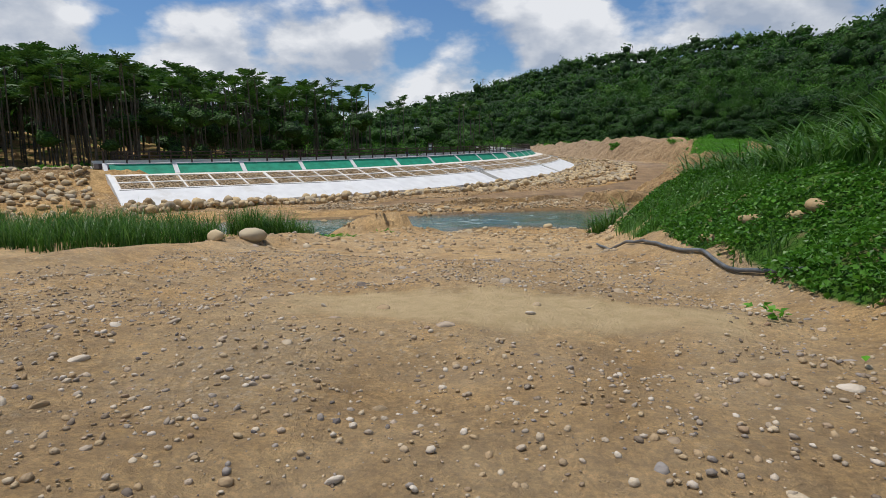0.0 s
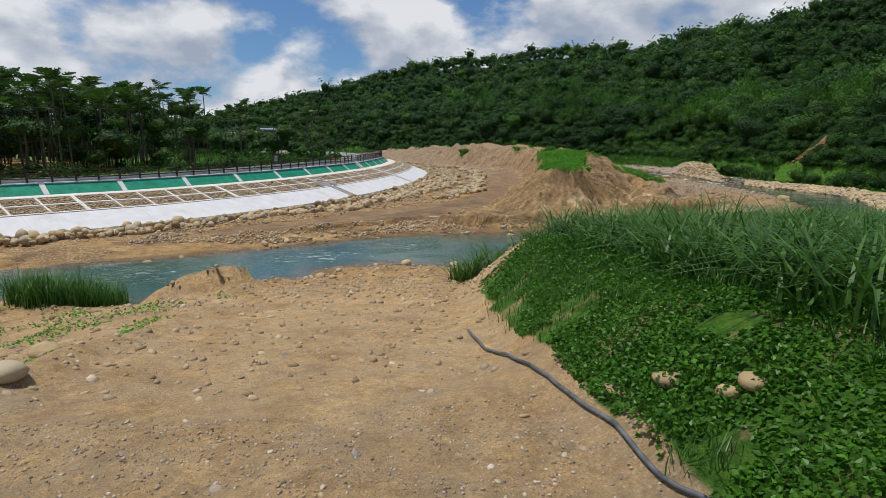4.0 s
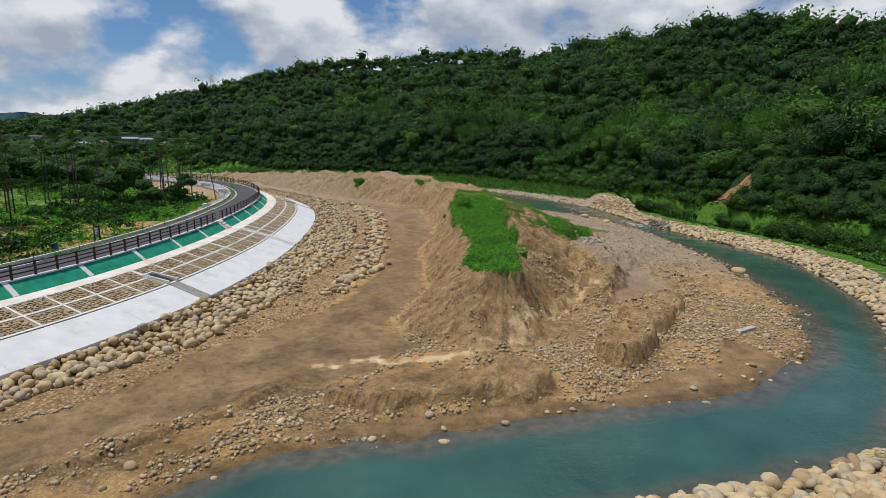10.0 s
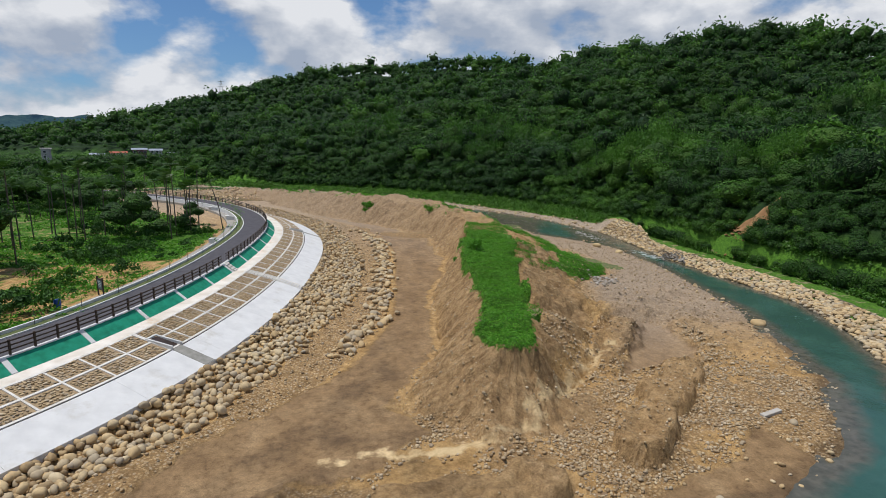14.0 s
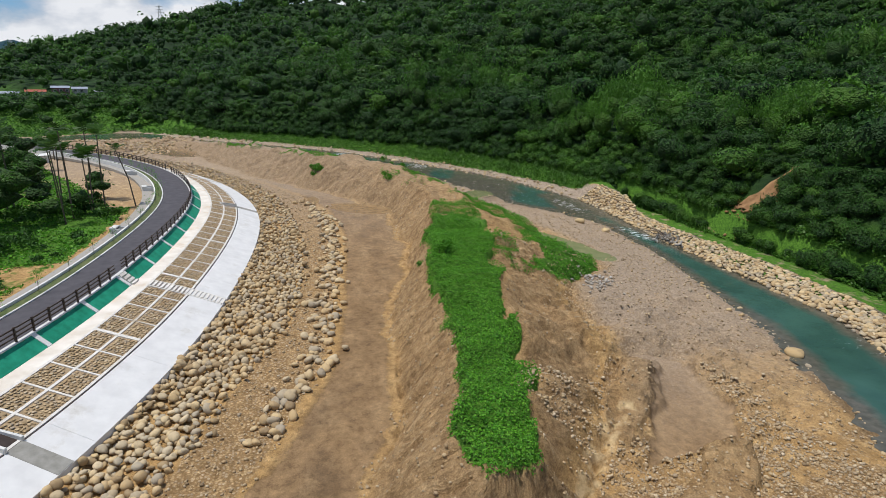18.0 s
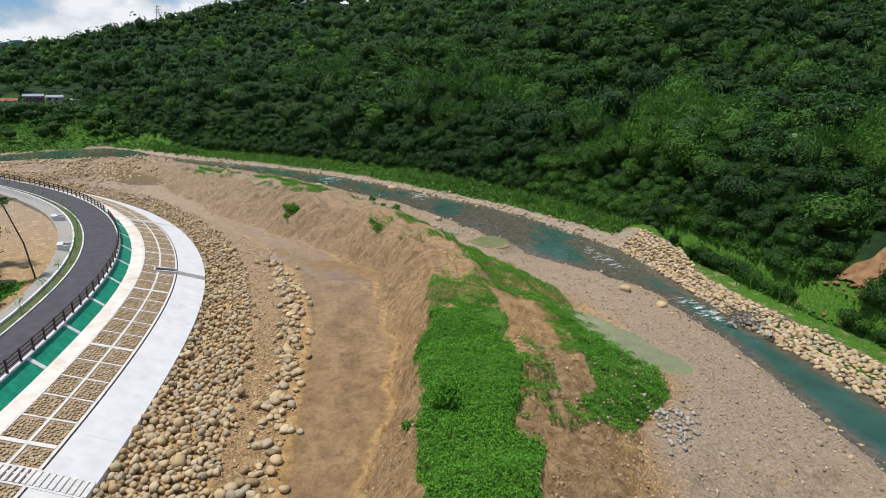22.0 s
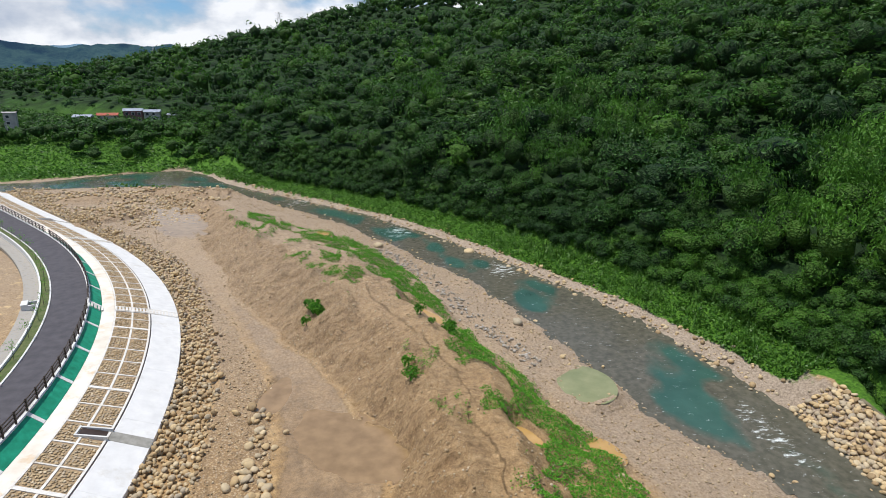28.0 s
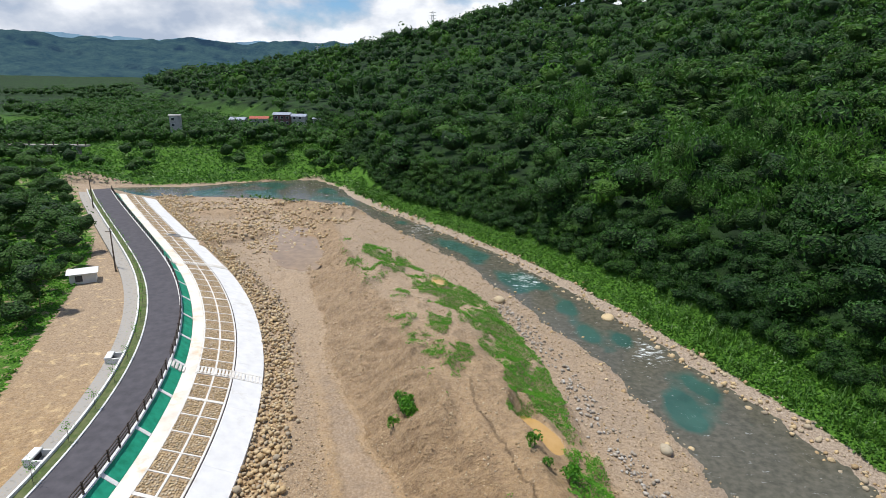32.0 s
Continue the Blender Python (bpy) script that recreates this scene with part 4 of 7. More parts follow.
lot = np.array([(-6, 132), (-8.4, 142), (-10, 150), (-13, 161), (-17.6, 171), (-25, 183), (-39.5, 202), (-55, 218), (-60, 221), (-57, 215), (-44, 199), (-34, 184), (-31, 177), (-25.8, 166), (-19.5, 153), (-13.5, 141), (-10.5, 132)], float)
in_lot = inside(px_, py_, lot)
m_pale = np.maximum(m_pale, np.where(in_lot, 0.4, 0))
green_ridge = between(xs_[9] - 0.3, xs_[10] + 0.2, 0.5) * sstep(50 * U, 51.5 * U, py_) * sstep(186 * U, 176 * U, py_) * (1 - sstep(84 * U, 98 * U, py_))
green_ridge = np.maximum(green_ridge, between(outer, xs_[11] - 0.5, 0.8) * sstep(72 * U, 80 * U, py_) * 0.85 * sstep(180 * U, 168 * U, py_) * (1 - sstep(86 * U, 100 * U, py_) * 0.7))
green_bench = np.maximum(between(xs_[14] + 0.3, xs_[15] + 60, 0.5) * 0.9, between(xs_[13] + 2.5, xs_[15] + 60, 0.8) * sstep(111 * U, 118 * U, py_))
m_green = np.where(valley_on, np.maximum(green_ridge, green_bench), 0)
m_green = np.maximum(m_green, np.where(valley_on & (px_ < xs_[1] + 0.5) & (~in_lot), np.where(py_ < 106, 0.42, np.where((py_ < 131) & (px_ > xs_[1] - 14), 1.0, 0.62)), 0))
m_green = np.where(valley_on & (py_ > 214 * U), sstep(0, 4, bank_), m_green)
mound = south_ & (px_ > np.interp(py_ / U, [-10, 3, 6.4, 10, 14, 20, 26], [3.0, 2.9, 2.7, 2.4, 2.5, 3.0, 5.0]) * U)
m_green = np.where(mound, 0.66 * sstep(0.3, 2.5, bank_), m_green)
m_green = np.where(south_ & (py_ > 22) & ((py_ > 31) | (px_ < 11 - 0.35 * np.abs(py_ - 26))) & (px_ < 27), 0.0, m_green)
m_green = np.where(south_ & (px_ < np.interp(py_ / U, [-10, 5, 12, 20], [-9, -7, -6, -5.4]) * U), 0.22, m_green)
m_green = np.where(hill_, 1.0, m_green)
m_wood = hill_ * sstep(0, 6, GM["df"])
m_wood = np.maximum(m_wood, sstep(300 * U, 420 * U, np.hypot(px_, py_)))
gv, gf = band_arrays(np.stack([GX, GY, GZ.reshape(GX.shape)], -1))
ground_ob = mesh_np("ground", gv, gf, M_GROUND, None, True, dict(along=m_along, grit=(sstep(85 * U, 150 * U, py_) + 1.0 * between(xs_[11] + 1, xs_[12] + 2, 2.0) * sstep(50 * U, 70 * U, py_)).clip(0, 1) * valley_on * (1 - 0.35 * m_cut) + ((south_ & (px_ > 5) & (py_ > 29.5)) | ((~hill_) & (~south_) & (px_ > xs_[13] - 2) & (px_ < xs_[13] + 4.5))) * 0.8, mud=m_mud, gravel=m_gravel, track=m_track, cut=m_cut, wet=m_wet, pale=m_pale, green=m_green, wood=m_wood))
tagged(ground_ob, "sandy tan river valley floor with gravel bars and wooded slopes", "ground", kind="structure")


def build_water():
    x0, x1, y0, y1 = -110, 72, -14, 282
    wx, wy = np.arange(x0, x1, 0.7), np.arange(y0, y1, 0.7)
    X, Y = np.meshgrid(wx, wy)
    x, y = X.ravel(), Y.ravel()
    d, _ = seg_dist(x, y, RIVER, True)
    wet = inside(x, y, RIVER)
    keep = wet | (d < 1.4)
    z = z_water(y) + 0.03 + 0.05 * fbm(x / 1.3, y / 1.3, 2)
    shallow = sstep(3.2, 0.0, np.where(wet, d, 0)) + 1.0 * sstep(90 * U, 112 * U, y) * sstep(-0.4, 0.2, fbm(x / 5, y / 9, 3))
    foam = 0.29 * sstep(84 * U, 100 * U, y)
    for cx, cy, rx, ry, amt in ((-3.0, 31.8, 4.2, 3.4, 0.5), (-1.5, 35, 3, 2.2, 0.42), (-9, 28, 6, 3, 0.4), (1.5, 34.5, 2.5, 2.0, 0.42), (54.5, 93, 2.2, 6, 0.6), (54, 110, 2.5, 9, 0.52), (41, 147, 3.2, 5, 0.58), (28, 166, 5, 6, 0.52), (10, 190, 7, 7, 0.48), (49, 60, 3, 5, 0.36)):
        foam = np.maximum(foam, amt * np.exp(-((x / U - cx) / rx) ** 2 - ((y / U - cy) / ry) ** 2))
    v, f = band_arrays(np.stack([X, Y, z.reshape(X.shape)], -1))
    ok = keep[f].all(1)
    f = f[ok]
    used = np.unique(f)
    remap = np.zeros(len(v), int)
    remap[used] = np.arange(len(used))
    ob = mesh_np("water", v[used], remap[f], M_WATER, None, True, dict(shallow=shallow[used].clip(0, 1), foam=foam[used]))
    tagged(ob, "shallow turquoise river with riffles over stones", "river", kind="structure")


build_water()

# ---------------------------------------------------------------- revetment and road
S0, S1 = 0.6, RLEN - 3.0
revetment = thing("revetment", "white concrete river revetment with stone-filled slope panels", "revetment", kind="structure")


def strip(name, d0, d1, s0, s1, mat, parent, up=0.0, thick=0.25, step=0.8, nd=3, label=""):
    s = np.linspace(s0, s1, max(2, int((s1 - s0) / step) + 1))
    rows = np.stack([rev(s, np.full(s.shape, d), up) for d in np.linspace(d0, d1, nd)], 1)
    v, f = slab_arrays(rows[:, ::-1], thick)
    return mesh_np(name, v, f, mat, parent, label=label)


STAIRS = [s_at_y(82.2 * U), s_at_y(131.9 * U), s_at_y(158 * U)]
SLOTS = [s_at_y(64.2 * U), s_at_y(111.6 * U), s_at_y(170 * U)]

# the white toe slab, cast in lengths
joints = [S0]
while joints[-1] + 9 < S1:
    joints.append(joints[-1] + 8.4)
joints.append(S1)
for a, b in zip(joints[:-1], joints[1:]):
    strip("toe_slab", D_GRID + 0.12, D_WHITE, a + 0.006, b - 0.006, M_WHITE, revetment, 0.02, 0.5)
strip("edge_joint", D_GRID + 0.02, D_GRID + 0.1, S0, S1, M_RAILING, revetment, -0.01, 0.3, nd=2, label="dark joint strip")
strip("berm", D_GREEN + 0.02, D_BERM - 0.02, S0, S1, M_BERM, revetment, 0.0, 0.3, label="stained pale concrete berm")

# grid of concrete ribs with cobble panels between
CELL = 2.62
mid = (D_BERM + D_GRID) / 2
for d in (D_BERM + 0.09, mid, D_GRID - 0.09):
    strip("rib", d - 0.09, d + 0.09, S0, S1, M_RIB, revetment, 0.03, 0.25, nd=2)
cells = np.arange(S0, S1 - 0.5, CELL)
for i, s in enumerate(cells):
    wide = 0.17 if i % 5 == 0 else 0.075
    rows = np.stack([rev(np.array([s - wide, s + wide]), np.full(2, d), 0.05 if wide > 0.1 else 0.028) for d in np.linspace(D_BERM + 0.2, D_GRID - 0.2, 5)], 1)
    v, f = slab_arrays(rows[:, ::-1], 0.2)
    mesh_np("cross_rib", v, f, M_RIB, revetment)
for s in cells:
    e = min(s + CELL, S1)
    for a, b in ((D_BERM + 0.18, mid - 0.09), (mid + 0.09, D_GRID - 0.18)):
        strip("panel", a, b, s + 0.08, e - 0.08, M_BEDDING, revetment, -0.04, 0.2, 1.4, 2)
ss, dd = np.meshgrid(np.arange(S0 + 0.1, S1, 0.26), np.arange(D_BERM + 0.28, D_GRID - 0.25, 0.235))
ss = (ss + rng.uniform(-0.08, 0.08, ss.shape)).ravel()
dd = (dd + rng.uniform(-0.07, 0.07, dd.shape)).ravel()
ph = (ss - S0) % CELL
okc = (ph > 0.2) & (ph < CELL - 0.2) & (np.abs(dd - mid) > 0.2)
for q in STAIRS:
    okc &= np.abs(ss - q) > 0.85
for q in SLOTS:
    okc &= ~((np.abs(ss - q) < 0.75) & (dd > mid - 0.3))
ss, dd = ss[okc], dd[okc]
cv, cf = scatter(stone_shapes(6, 1, 5, 0.42), rev(ss, dd, -0.02), rng.uniform(0.24, 0.37, len(ss)), 11, 0.4, 0.12)
cobbles = mesh_np("cobbles", cv, cf, M_COBBLE, revetment, label="rounded brown river cobbles")
cobbles["kind"] = "stuff"

# green mesh bank, white dividing strips, upper edge beam
GREEN_STEP = 6.25
gs = np.arange(s_at_y(57.6 * U) - 6 * GREEN_STEP, S1, GREEN_STEP)
gs = gs[gs > S0]
for a, b in zip(np.concatenate([[S0], gs]), np.concatenate([gs, [S1]])):
    if b - a > 0.8:
        strip("green_mat", 0.05, D_GREEN - 0.02, a + 0.17, b - 0.17, M_GREEN, revetment, -0.02, 0.2, 0.7, 4)
for s in gs:
    strip("dividing_strip", 0.0, D_GREEN + 0.02, s - 0.21, s + 0.21, M_WHITE, revetment, 0.05, 0.3, 0.6, 3)
strip("edge_beam", -0.28, 0.05, S0, S1, M_WALLCON, revetment, 0.04, 0.4, nd=2)

# stairs: treads laid down the slope
for q in STAIRS:
    for d in np.arange(0.15, D_GREEN, 0.33):
        strip("step", d, d + 0.22, q - 0.6, q + 0.6, M_RIB, revetment, 0.16, 0.3, 1.2, 2)
    for d in np.arange(D_BERM + 0.1, D_WHITE - 0.2, 0.36):
        strip("step", d, d + 0.2, q - 0.6, q + 0.6, M_RIB, revetment, 0.11, 0.3, 1.2, 2)
    for o in (-0.68, 0.68):
        strip("stair_cheek", D_BERM, D_WHITE - 0.1, q + o - 0.07, q + o + 0.07, M_RIB, revetment, 0.07, 0.3, 0.2, 6)
# drain slots: a box cut at mid-slope and a chute over the toe slab
for q in SLOTS:
    for o in (-0.55, 0.55):
        s = np.array([q + o - 0.08, q + o + 0.08])
        ds = np.linspace(mid - 0.35, D_GRID + 0.1, 5)
        top = z_road(np.interp(q, RS, RAIL[:, 1])) + np.interp(mid - 0.35, SECTION_D, SECTION_Z) + 0.14
        rows = np.stack([np.concatenate([on_rail(s, np.full(2, d)), np.full((2, 1), top - 0.12 * i)], 1) for i, d in enumerate(ds)], 1)
        v, f = slab_arrays(rows[:, ::-1], 0.9)
        mesh_np("drain_side", v, f, M_WALLCON, revetment, label="grey concrete drain wall")
    strip("drain_head", mid - 0.5, mid - 0.35, q - 0.63, q + 0.63, M_WALLCON, revetment, 0.14, 0.8, 1.3, 2)
    # near-black sheet laid on the face as the shade inside the slot
    strip("drain_floor", mid - 0.3, D_GRID + 0.1, q - 0.47, q + 0.47, M_RAILING, revetment, 0.035, 0.1, 0.9, 3)
    strip("drain_chute", D_GRID + 0.05, D_WHITE - 0.02, q - 0.55, q + 0.55, M_CHUTE, revetment, 0.045, 0.1, 0.9, 3)
# end wall of the revetment
strip("end_wall", 0.0, D_WHITE, S0 - 0.35, S0, M_WHITE, revetment, 0.06, 0.9, 0.4, 9)

road = thing("road", "curving dark asphalt service road above the revetment", "road", kind="structure")


def flat_strip(name, d0, d1, s0, s1, mat, parent, z0, z1, thick, step=1.2, nd=2, label=""):
    s = np.linspace(s0, s1, max(2, int((s1 - s0) / step) + 1))
    r = z_road(np.interp(s, RS, RAIL[:, 1]))
    rows = np.stack([np.concatenate([on_rail(s, np.full(s.shape, d)), (r + z)[:, None]], 1) for d, z in zip(np.linspace(d0, d1, nd), np.linspace(z0, z1, nd))], 1)
    v, f = slab_arrays(rows[:, ::-1], thick)
    return mesh_np(name, v, f, mat, parent, label=label)


flat_strip("asphalt", -4.05, -0.28, 0, RLEN, M_ASPHALT, road, 0.0, 0.02, 0.45, nd=4)
flat_strip("kerb", -4.22, -4.05, 0, RLEN, M_WALLCON, road, 0.1, 0.1, 0.5)
M_DITCH = mat_stone("ditch_stone", [(0.26, 0.25, 0.23), (0.36, 0.35, 0.33)], "each", 6.0)
M_VERGE = mat_plain("verge_soil", (0.05, 0.085, 0.02), (0.13, 0.14, 0.06), 0.95, 2.0, 0, 0.6)
flat_strip("verge", -5.1, -4.22, 0, RLEN, M_VERGE, road, 0.04, 0.06, 0.6, label="narrow planted verge")
flat_strip("parapet", -5.3, -5.1, 0, RLEN, M_WHITE, road, 0.3, 0.3, 1.2, label="low white concrete wall")
flat_strip("ditch_lining", -7.0, -5.3, 0, RLEN, M_DITCH, road, -0.25, -0.5, 0.5, nd=3, label="grey stone-lined ditch apron")

railing = thing("railing", "dark brown post and rail fence along the road", "railing")
v, f = box_arrays(0.13, 0.13, 1.12, 0.02)
post_me = None
posts = np.arange(0.4, RLEN - 0.5, 1.85)
for s in posts:
    if any(abs(s - q) < 0.5 for q in STAIRS):
        continue
    p = on_rail(s, -0.12)
    t = np.array([np.interp(s, RS, RT[:, 0]), np.interp(s, RS, RT[:, 1])])
    m = pose(p[0], p[1], float(z_road(np.interp(s, RS, RAIL[:, 1]))) + 0.03, 0, 0, math.degrees(math.atan2(t[1], t[0])))
    if post_me is None:
        ob = mesh_np("post", v, f, M_RAILING, railing)
        ob.matrix_basis = m
        post_me = ob.data
    else:
        share("post", post_me, railing, m)
stops = [0.3] + STAIRS + [RLEN - 0.5]
for a, b in zip(stops[:-1], stops[1:]):
    for h in (0.34, 0.66, 0.98):
        flat_strip("rail", -0.155, -0.085, a + 0.75, b - 0.75, M_RAILING, railing, h + 0.1, h + 0.1, 0.1, 1.85)

# ---------------------------------------------------------------- pools
M_MUD = Mat("muddy_pool", 0.12, 0.5)
_c = M_MUD.mix(M_MUD.grey(M_MUD.noise(0.7, 4), 0.3, 0.7), (0.38, 0.23, 0.075), (0.46, 0.29, 0.11))
M_MUD = M_MUD.done(_c, None)
M_SILTY = Mat("silty_pool", 0.15, 0.5)
_c = M_SILTY.mix(M_SILTY.grey(M_SILTY.noise(0.7, 4), 0.3, 0.7), (0.2, 0.13, 0.065), (0.3, 0.2, 0.105))
M_SILTY = M_SILTY.done(_c, None)
M_ALGAE = Mat("algae_pool", 0.1, 0.5)
_c = M_ALGAE.mix(M_ALGAE.grey(M_ALGAE.noise(0.6, 4), 0.3, 0.7), (0.17, 0.19, 0.085), (0.24, 0.245, 0.12))
M_ALGAE = M_ALGAE.done(_c, None)
for i, (cx, cy, rx, ry, turn, level) in enumerate(POOLS):
    a = np.linspace(0, 2 * np.pi, 40, endpoint=False)
    ring = np.stack([cx + 1.3 * rx * np.cos(a) * math.cos(turn) - 1.3 * ry * np.sin(a) * math.sin(turn), cy + 1.3 * rx * np.cos(a) * math.sin(turn) + 1.3 * ry * np.sin(a) * math.cos(turn)], 1) * U
    v = np.concatenate([np.concatenate([ring, np.full((40, 1), level * U + 0.06)], 1), [[cx * U, cy * U, level * U + 0.06]]])
    f = np.stack([np.arange(40), (np.arange(40) + 1) % 40, np.full(40, 40)], 1)
    ob = mesh_np("pool", v, f, M_ALGAE if i in (2, 3) else M_SILTY if i in (5, 6, 7, 9) else M_MUD)
    tagged(ob, "still greenish pool on the gravel bar" if i in (2, 3) else "still muddy ochre pool in bare ground", "pool", kind="structure")

# ---------------------------------------------------------------- stones
BOULDERS = stone_shapes(8, 2, 21)
COBBLES = stone_shapes(8, 1, 22)
PEBBLES = stone_shapes(10, 1, 25, 0.5)
STONES = stone_shapes(10, 1, 23, 0.85)
ROCKS = stone_shapes(14, 2, 24, 0.85)


def stone_field(name, xy, size, label, category, near=None, seed=1, sink=0.2, kind_name="boulder", rest=None, lift=None):
    """A bank of stones: those in the near stretch as parts, the rest joined."""
    top = thing(name, label, category, kind="structure")
    z = height(xy[:, 0], xy[:, 1])
    pos = np.concatenate([xy, (z if lift is None else z + lift)[:, None]], 1)
    r = np.random.default_rng(seed)
    own = np.zeros(len(xy), bool)
    if near is not None:
        k = np.where(near(xy[:, 0], xy[:, 1]))[0]
        own[k[:290]] = True
        base = []
        for v, f in BOULDERS:
            me = mesh_np("seed_stone", v, f, M_BOULDER, None, True)
            base.append(me.data)
            bpy.data.objects.remove(me)
        for i in np.where(own)[0]:
            m = Matrix.LocRotScale(Vector(pos[i]) + Vector((0, 0, size[i] * 0.36 * (1 - 2 * sink))), Euler((r.normal(0, 0.3), r.normal(0, 0.3), r.uniform(0, 6.28))), Vector((size[i],) * 3))
            share(kind_name, base[r.integers(0, len(base))], top, m)
    if (~own).any():
        v, f = scatter(rest or BOULDERS, pos[~own], size[~own], seed + 1, sink)
        ob = mesh_np(kind_name + "s", v, f, M_BOULDERS, top, True)
        ob["kind"] = "stuff"
    return top


# riprap below the white toe slab: a bedding layer and a looser one upon it
def riprap_places(s1, step, width):
    s, d = np.meshgrid(np.arange(0.5, s1, step), np.arange(0, width, step * 0.93))
    s, d = s.ravel() + rng.uniform(-0.6, 0.6, s.size) * step, d.ravel() + rng.uniform(-0.5, 0.5, d.size) * step
    p = on_rail(s, D_WHITE + 0.12 + np.abs(d))
    return p[p[:, 0] < x_rip(p[:, 1]) + rng.normal(0.2, 0.4, len(p))]


bed, top = riprap_places(RLEN, 0.5, 7.6), riprap_places(RLEN, 0.78, 7.2)
xy = np.vstack([bed, top])
size = np.concatenate([rng.uniform(0.42, 0.74, len(bed)), rng.uniform(0.45, 0.95, len(top))]) * np.where(rng.random(len(xy)) < 0.07, 1.35, 1.0)
size *= np.interp(xy[:, 1], [60, 100, 125], [0.92, 0.85, 0.72])
lift = np.concatenate([rng.uniform(0.0, 0.12, len(bed)), rng.uniform(0.12, 0.34, len(top))])
far_part = xy[:, 1] > 150
stone_field("riprap_bank", xy[~far_part], size[~far_part], "loose tan and grey boulders banked against the white slab", "riprap", lambda x, y: (y > 72) & (y < 81), 31, rest=ROCKS, lift=lift[~far_part])
stone_field("riprap_bank", xy[far_part], size[far_part], "tan boulders banked along the upper end of the slab", "riprap", None, 33, rest=STONES, lift=lift[far_part])
# a low row of boulders along the dry channel
y = rng.uniform(60 * U, 116 * U, 360)
xy = np.stack([x_chl(y) + rng.normal(-0.7, 0.8, 360), y], 1)
stone_field("boulder_row", xy, rng.uniform(0.4, 1.05, 360), "loose row of boulders along the dry channel", "boulders", None, 41)
# riprap of the far bank
y, a = np.meshgrid(np.arange(41 * U, 113 * U, 0.5), np.linspace(0, 1, 11))
y, a = y.ravel() + rng.uniform(-0.2, 0.2, y.size), a.ravel() + rng.uniform(-0.05, 0.05, a.size)
xy = np.stack([x_rvr(y) + (x_top(y) - x_rvr(y)) * a, y], 1)
stone_field("riprap_bank", xy, rng.uniform(0.5, 0.85, len(xy)), "pale boulders lining the outer river bank", "riprap", None, 51)
# riprap at the near bank and beyond the revetment's end
_x = rng.uniform(14.5, 31, 440)
_e = np.interp(_x / U, [10.5, 16, 24, 30], [31.8, 31.7, 32, 35.5]) * U
near_xy = np.stack([_x, _e + 0.4 - rng.random(440) * np.interp(_x, [14.5, 18, 23, 31], [1.4, 3.0, 4.4, 4.0])], 1)
p = smooth(line((25.5, 31.8), (27, 32.8), (29, 34.4), (35.5, 40.2)), 0.55)
t = np.gradient(p, axis=0)
t /= np.linalg.norm(t, axis=1)[:, None]
xy = np.vstack([p + o * np.stack([t[:, 1], -t[:, 0]], 1) + rng.uniform(-0.2, 0.2, p.shape) for o in np.arange(-0.6, 1.6, 0.6)])
xy = np.vstack([near_xy, xy])
stone_field("riprap_bank", xy, rng.uniform(0.5, 0.95, len(xy)), "rounded tan boulders edging the near bank", "riprap", lambda x, y: x < 22, 61)
xy = np.stack([rng.uniform(-50, -32, 560), rng.uniform(29, 45, 560)], 1)
xy = xy[((xy[:, 0] + 33) * 0.75 + (xy[:, 1] - 31) * 0.66 < 6) & (ground(xy[:, 0], xy[:, 1], False)[1]["bank"] > 0)]
stone_field("rubble_bank", xy, rng.uniform(0.4, 0.85, len(xy)), "brown rubble slope beyond the revetment end", "riprap", None, 71)


def loose(name, n, region, sizes, seed, label, mat=None, shapes=None, sink=0.25):
    """Small stones strewn over a region given by a test of x and y."""
    r = np.random.default_rng(seed)
    x0, x1, y0, y1, test = region
    x, y = r.uniform(x0, x1, n), r.uniform(y0, y1, n)
    k = test(x, y, r)
    x, y = x[k], y[k]
    z = height(x, y)
    size = sizes[0] * (sizes[1] / sizes[0]) ** (r.random(len(x)) ** 1.6)
    v, f = scatter(shapes or COBBLES, np.stack([x, y, z], 1), size, seed + 1, sink)
    ob = mesh_np(name, v, f, mat or M_GRAVEL, None, True)
    return tagged(ob, label, "gravel", kind="stuff")


def on_near(x, y, r):
    return (x < np.interp(y / U, [-10, 3, 10, 14, 26], [3.2, 2.9, 2.3, 2.3, 4.8]) * U) & (ground(x, y, False)[1]["bank"] > 0.3)


loose("track_gravel", 21000, (-6.5, 4, -0.5, 11, lambda x, y, r: on_near(x, y, r) & (np.hypot((x + 0.1) / 2.5, (y - 5.3) / 0.9) > 0.8 + 0.5 * r.random(len(x)))), (0.014, 0.075), 81, "small pebbles strewn over the sandy track", M_PEBBLE, PEBBLES, 0.4)
loose("track_stones", 260, (-7, 4, 0.5, 16, on_near), (0.08, 0.22), 82, "flat stones half sunk in the sandy track", M_PEBBLE, [(w * [1, 1, 0.7], f) for w, f in BOULDERS], 0.6)
loose("bank_gravel", 7500, (-12, 13, 12, 36, lambda x, y, r: (on_near(x, y, r) & (r.random(len(x)) < np.where(y > 26, 1, 0.45))) | ((x < 12) & (y > 22) & (y < 31) & (ground(x, y, False)[1]["bank"] > -0.5))), (0.05, 0.3), 83, "gravel and cobbles at the ford", None, None, 0.5)


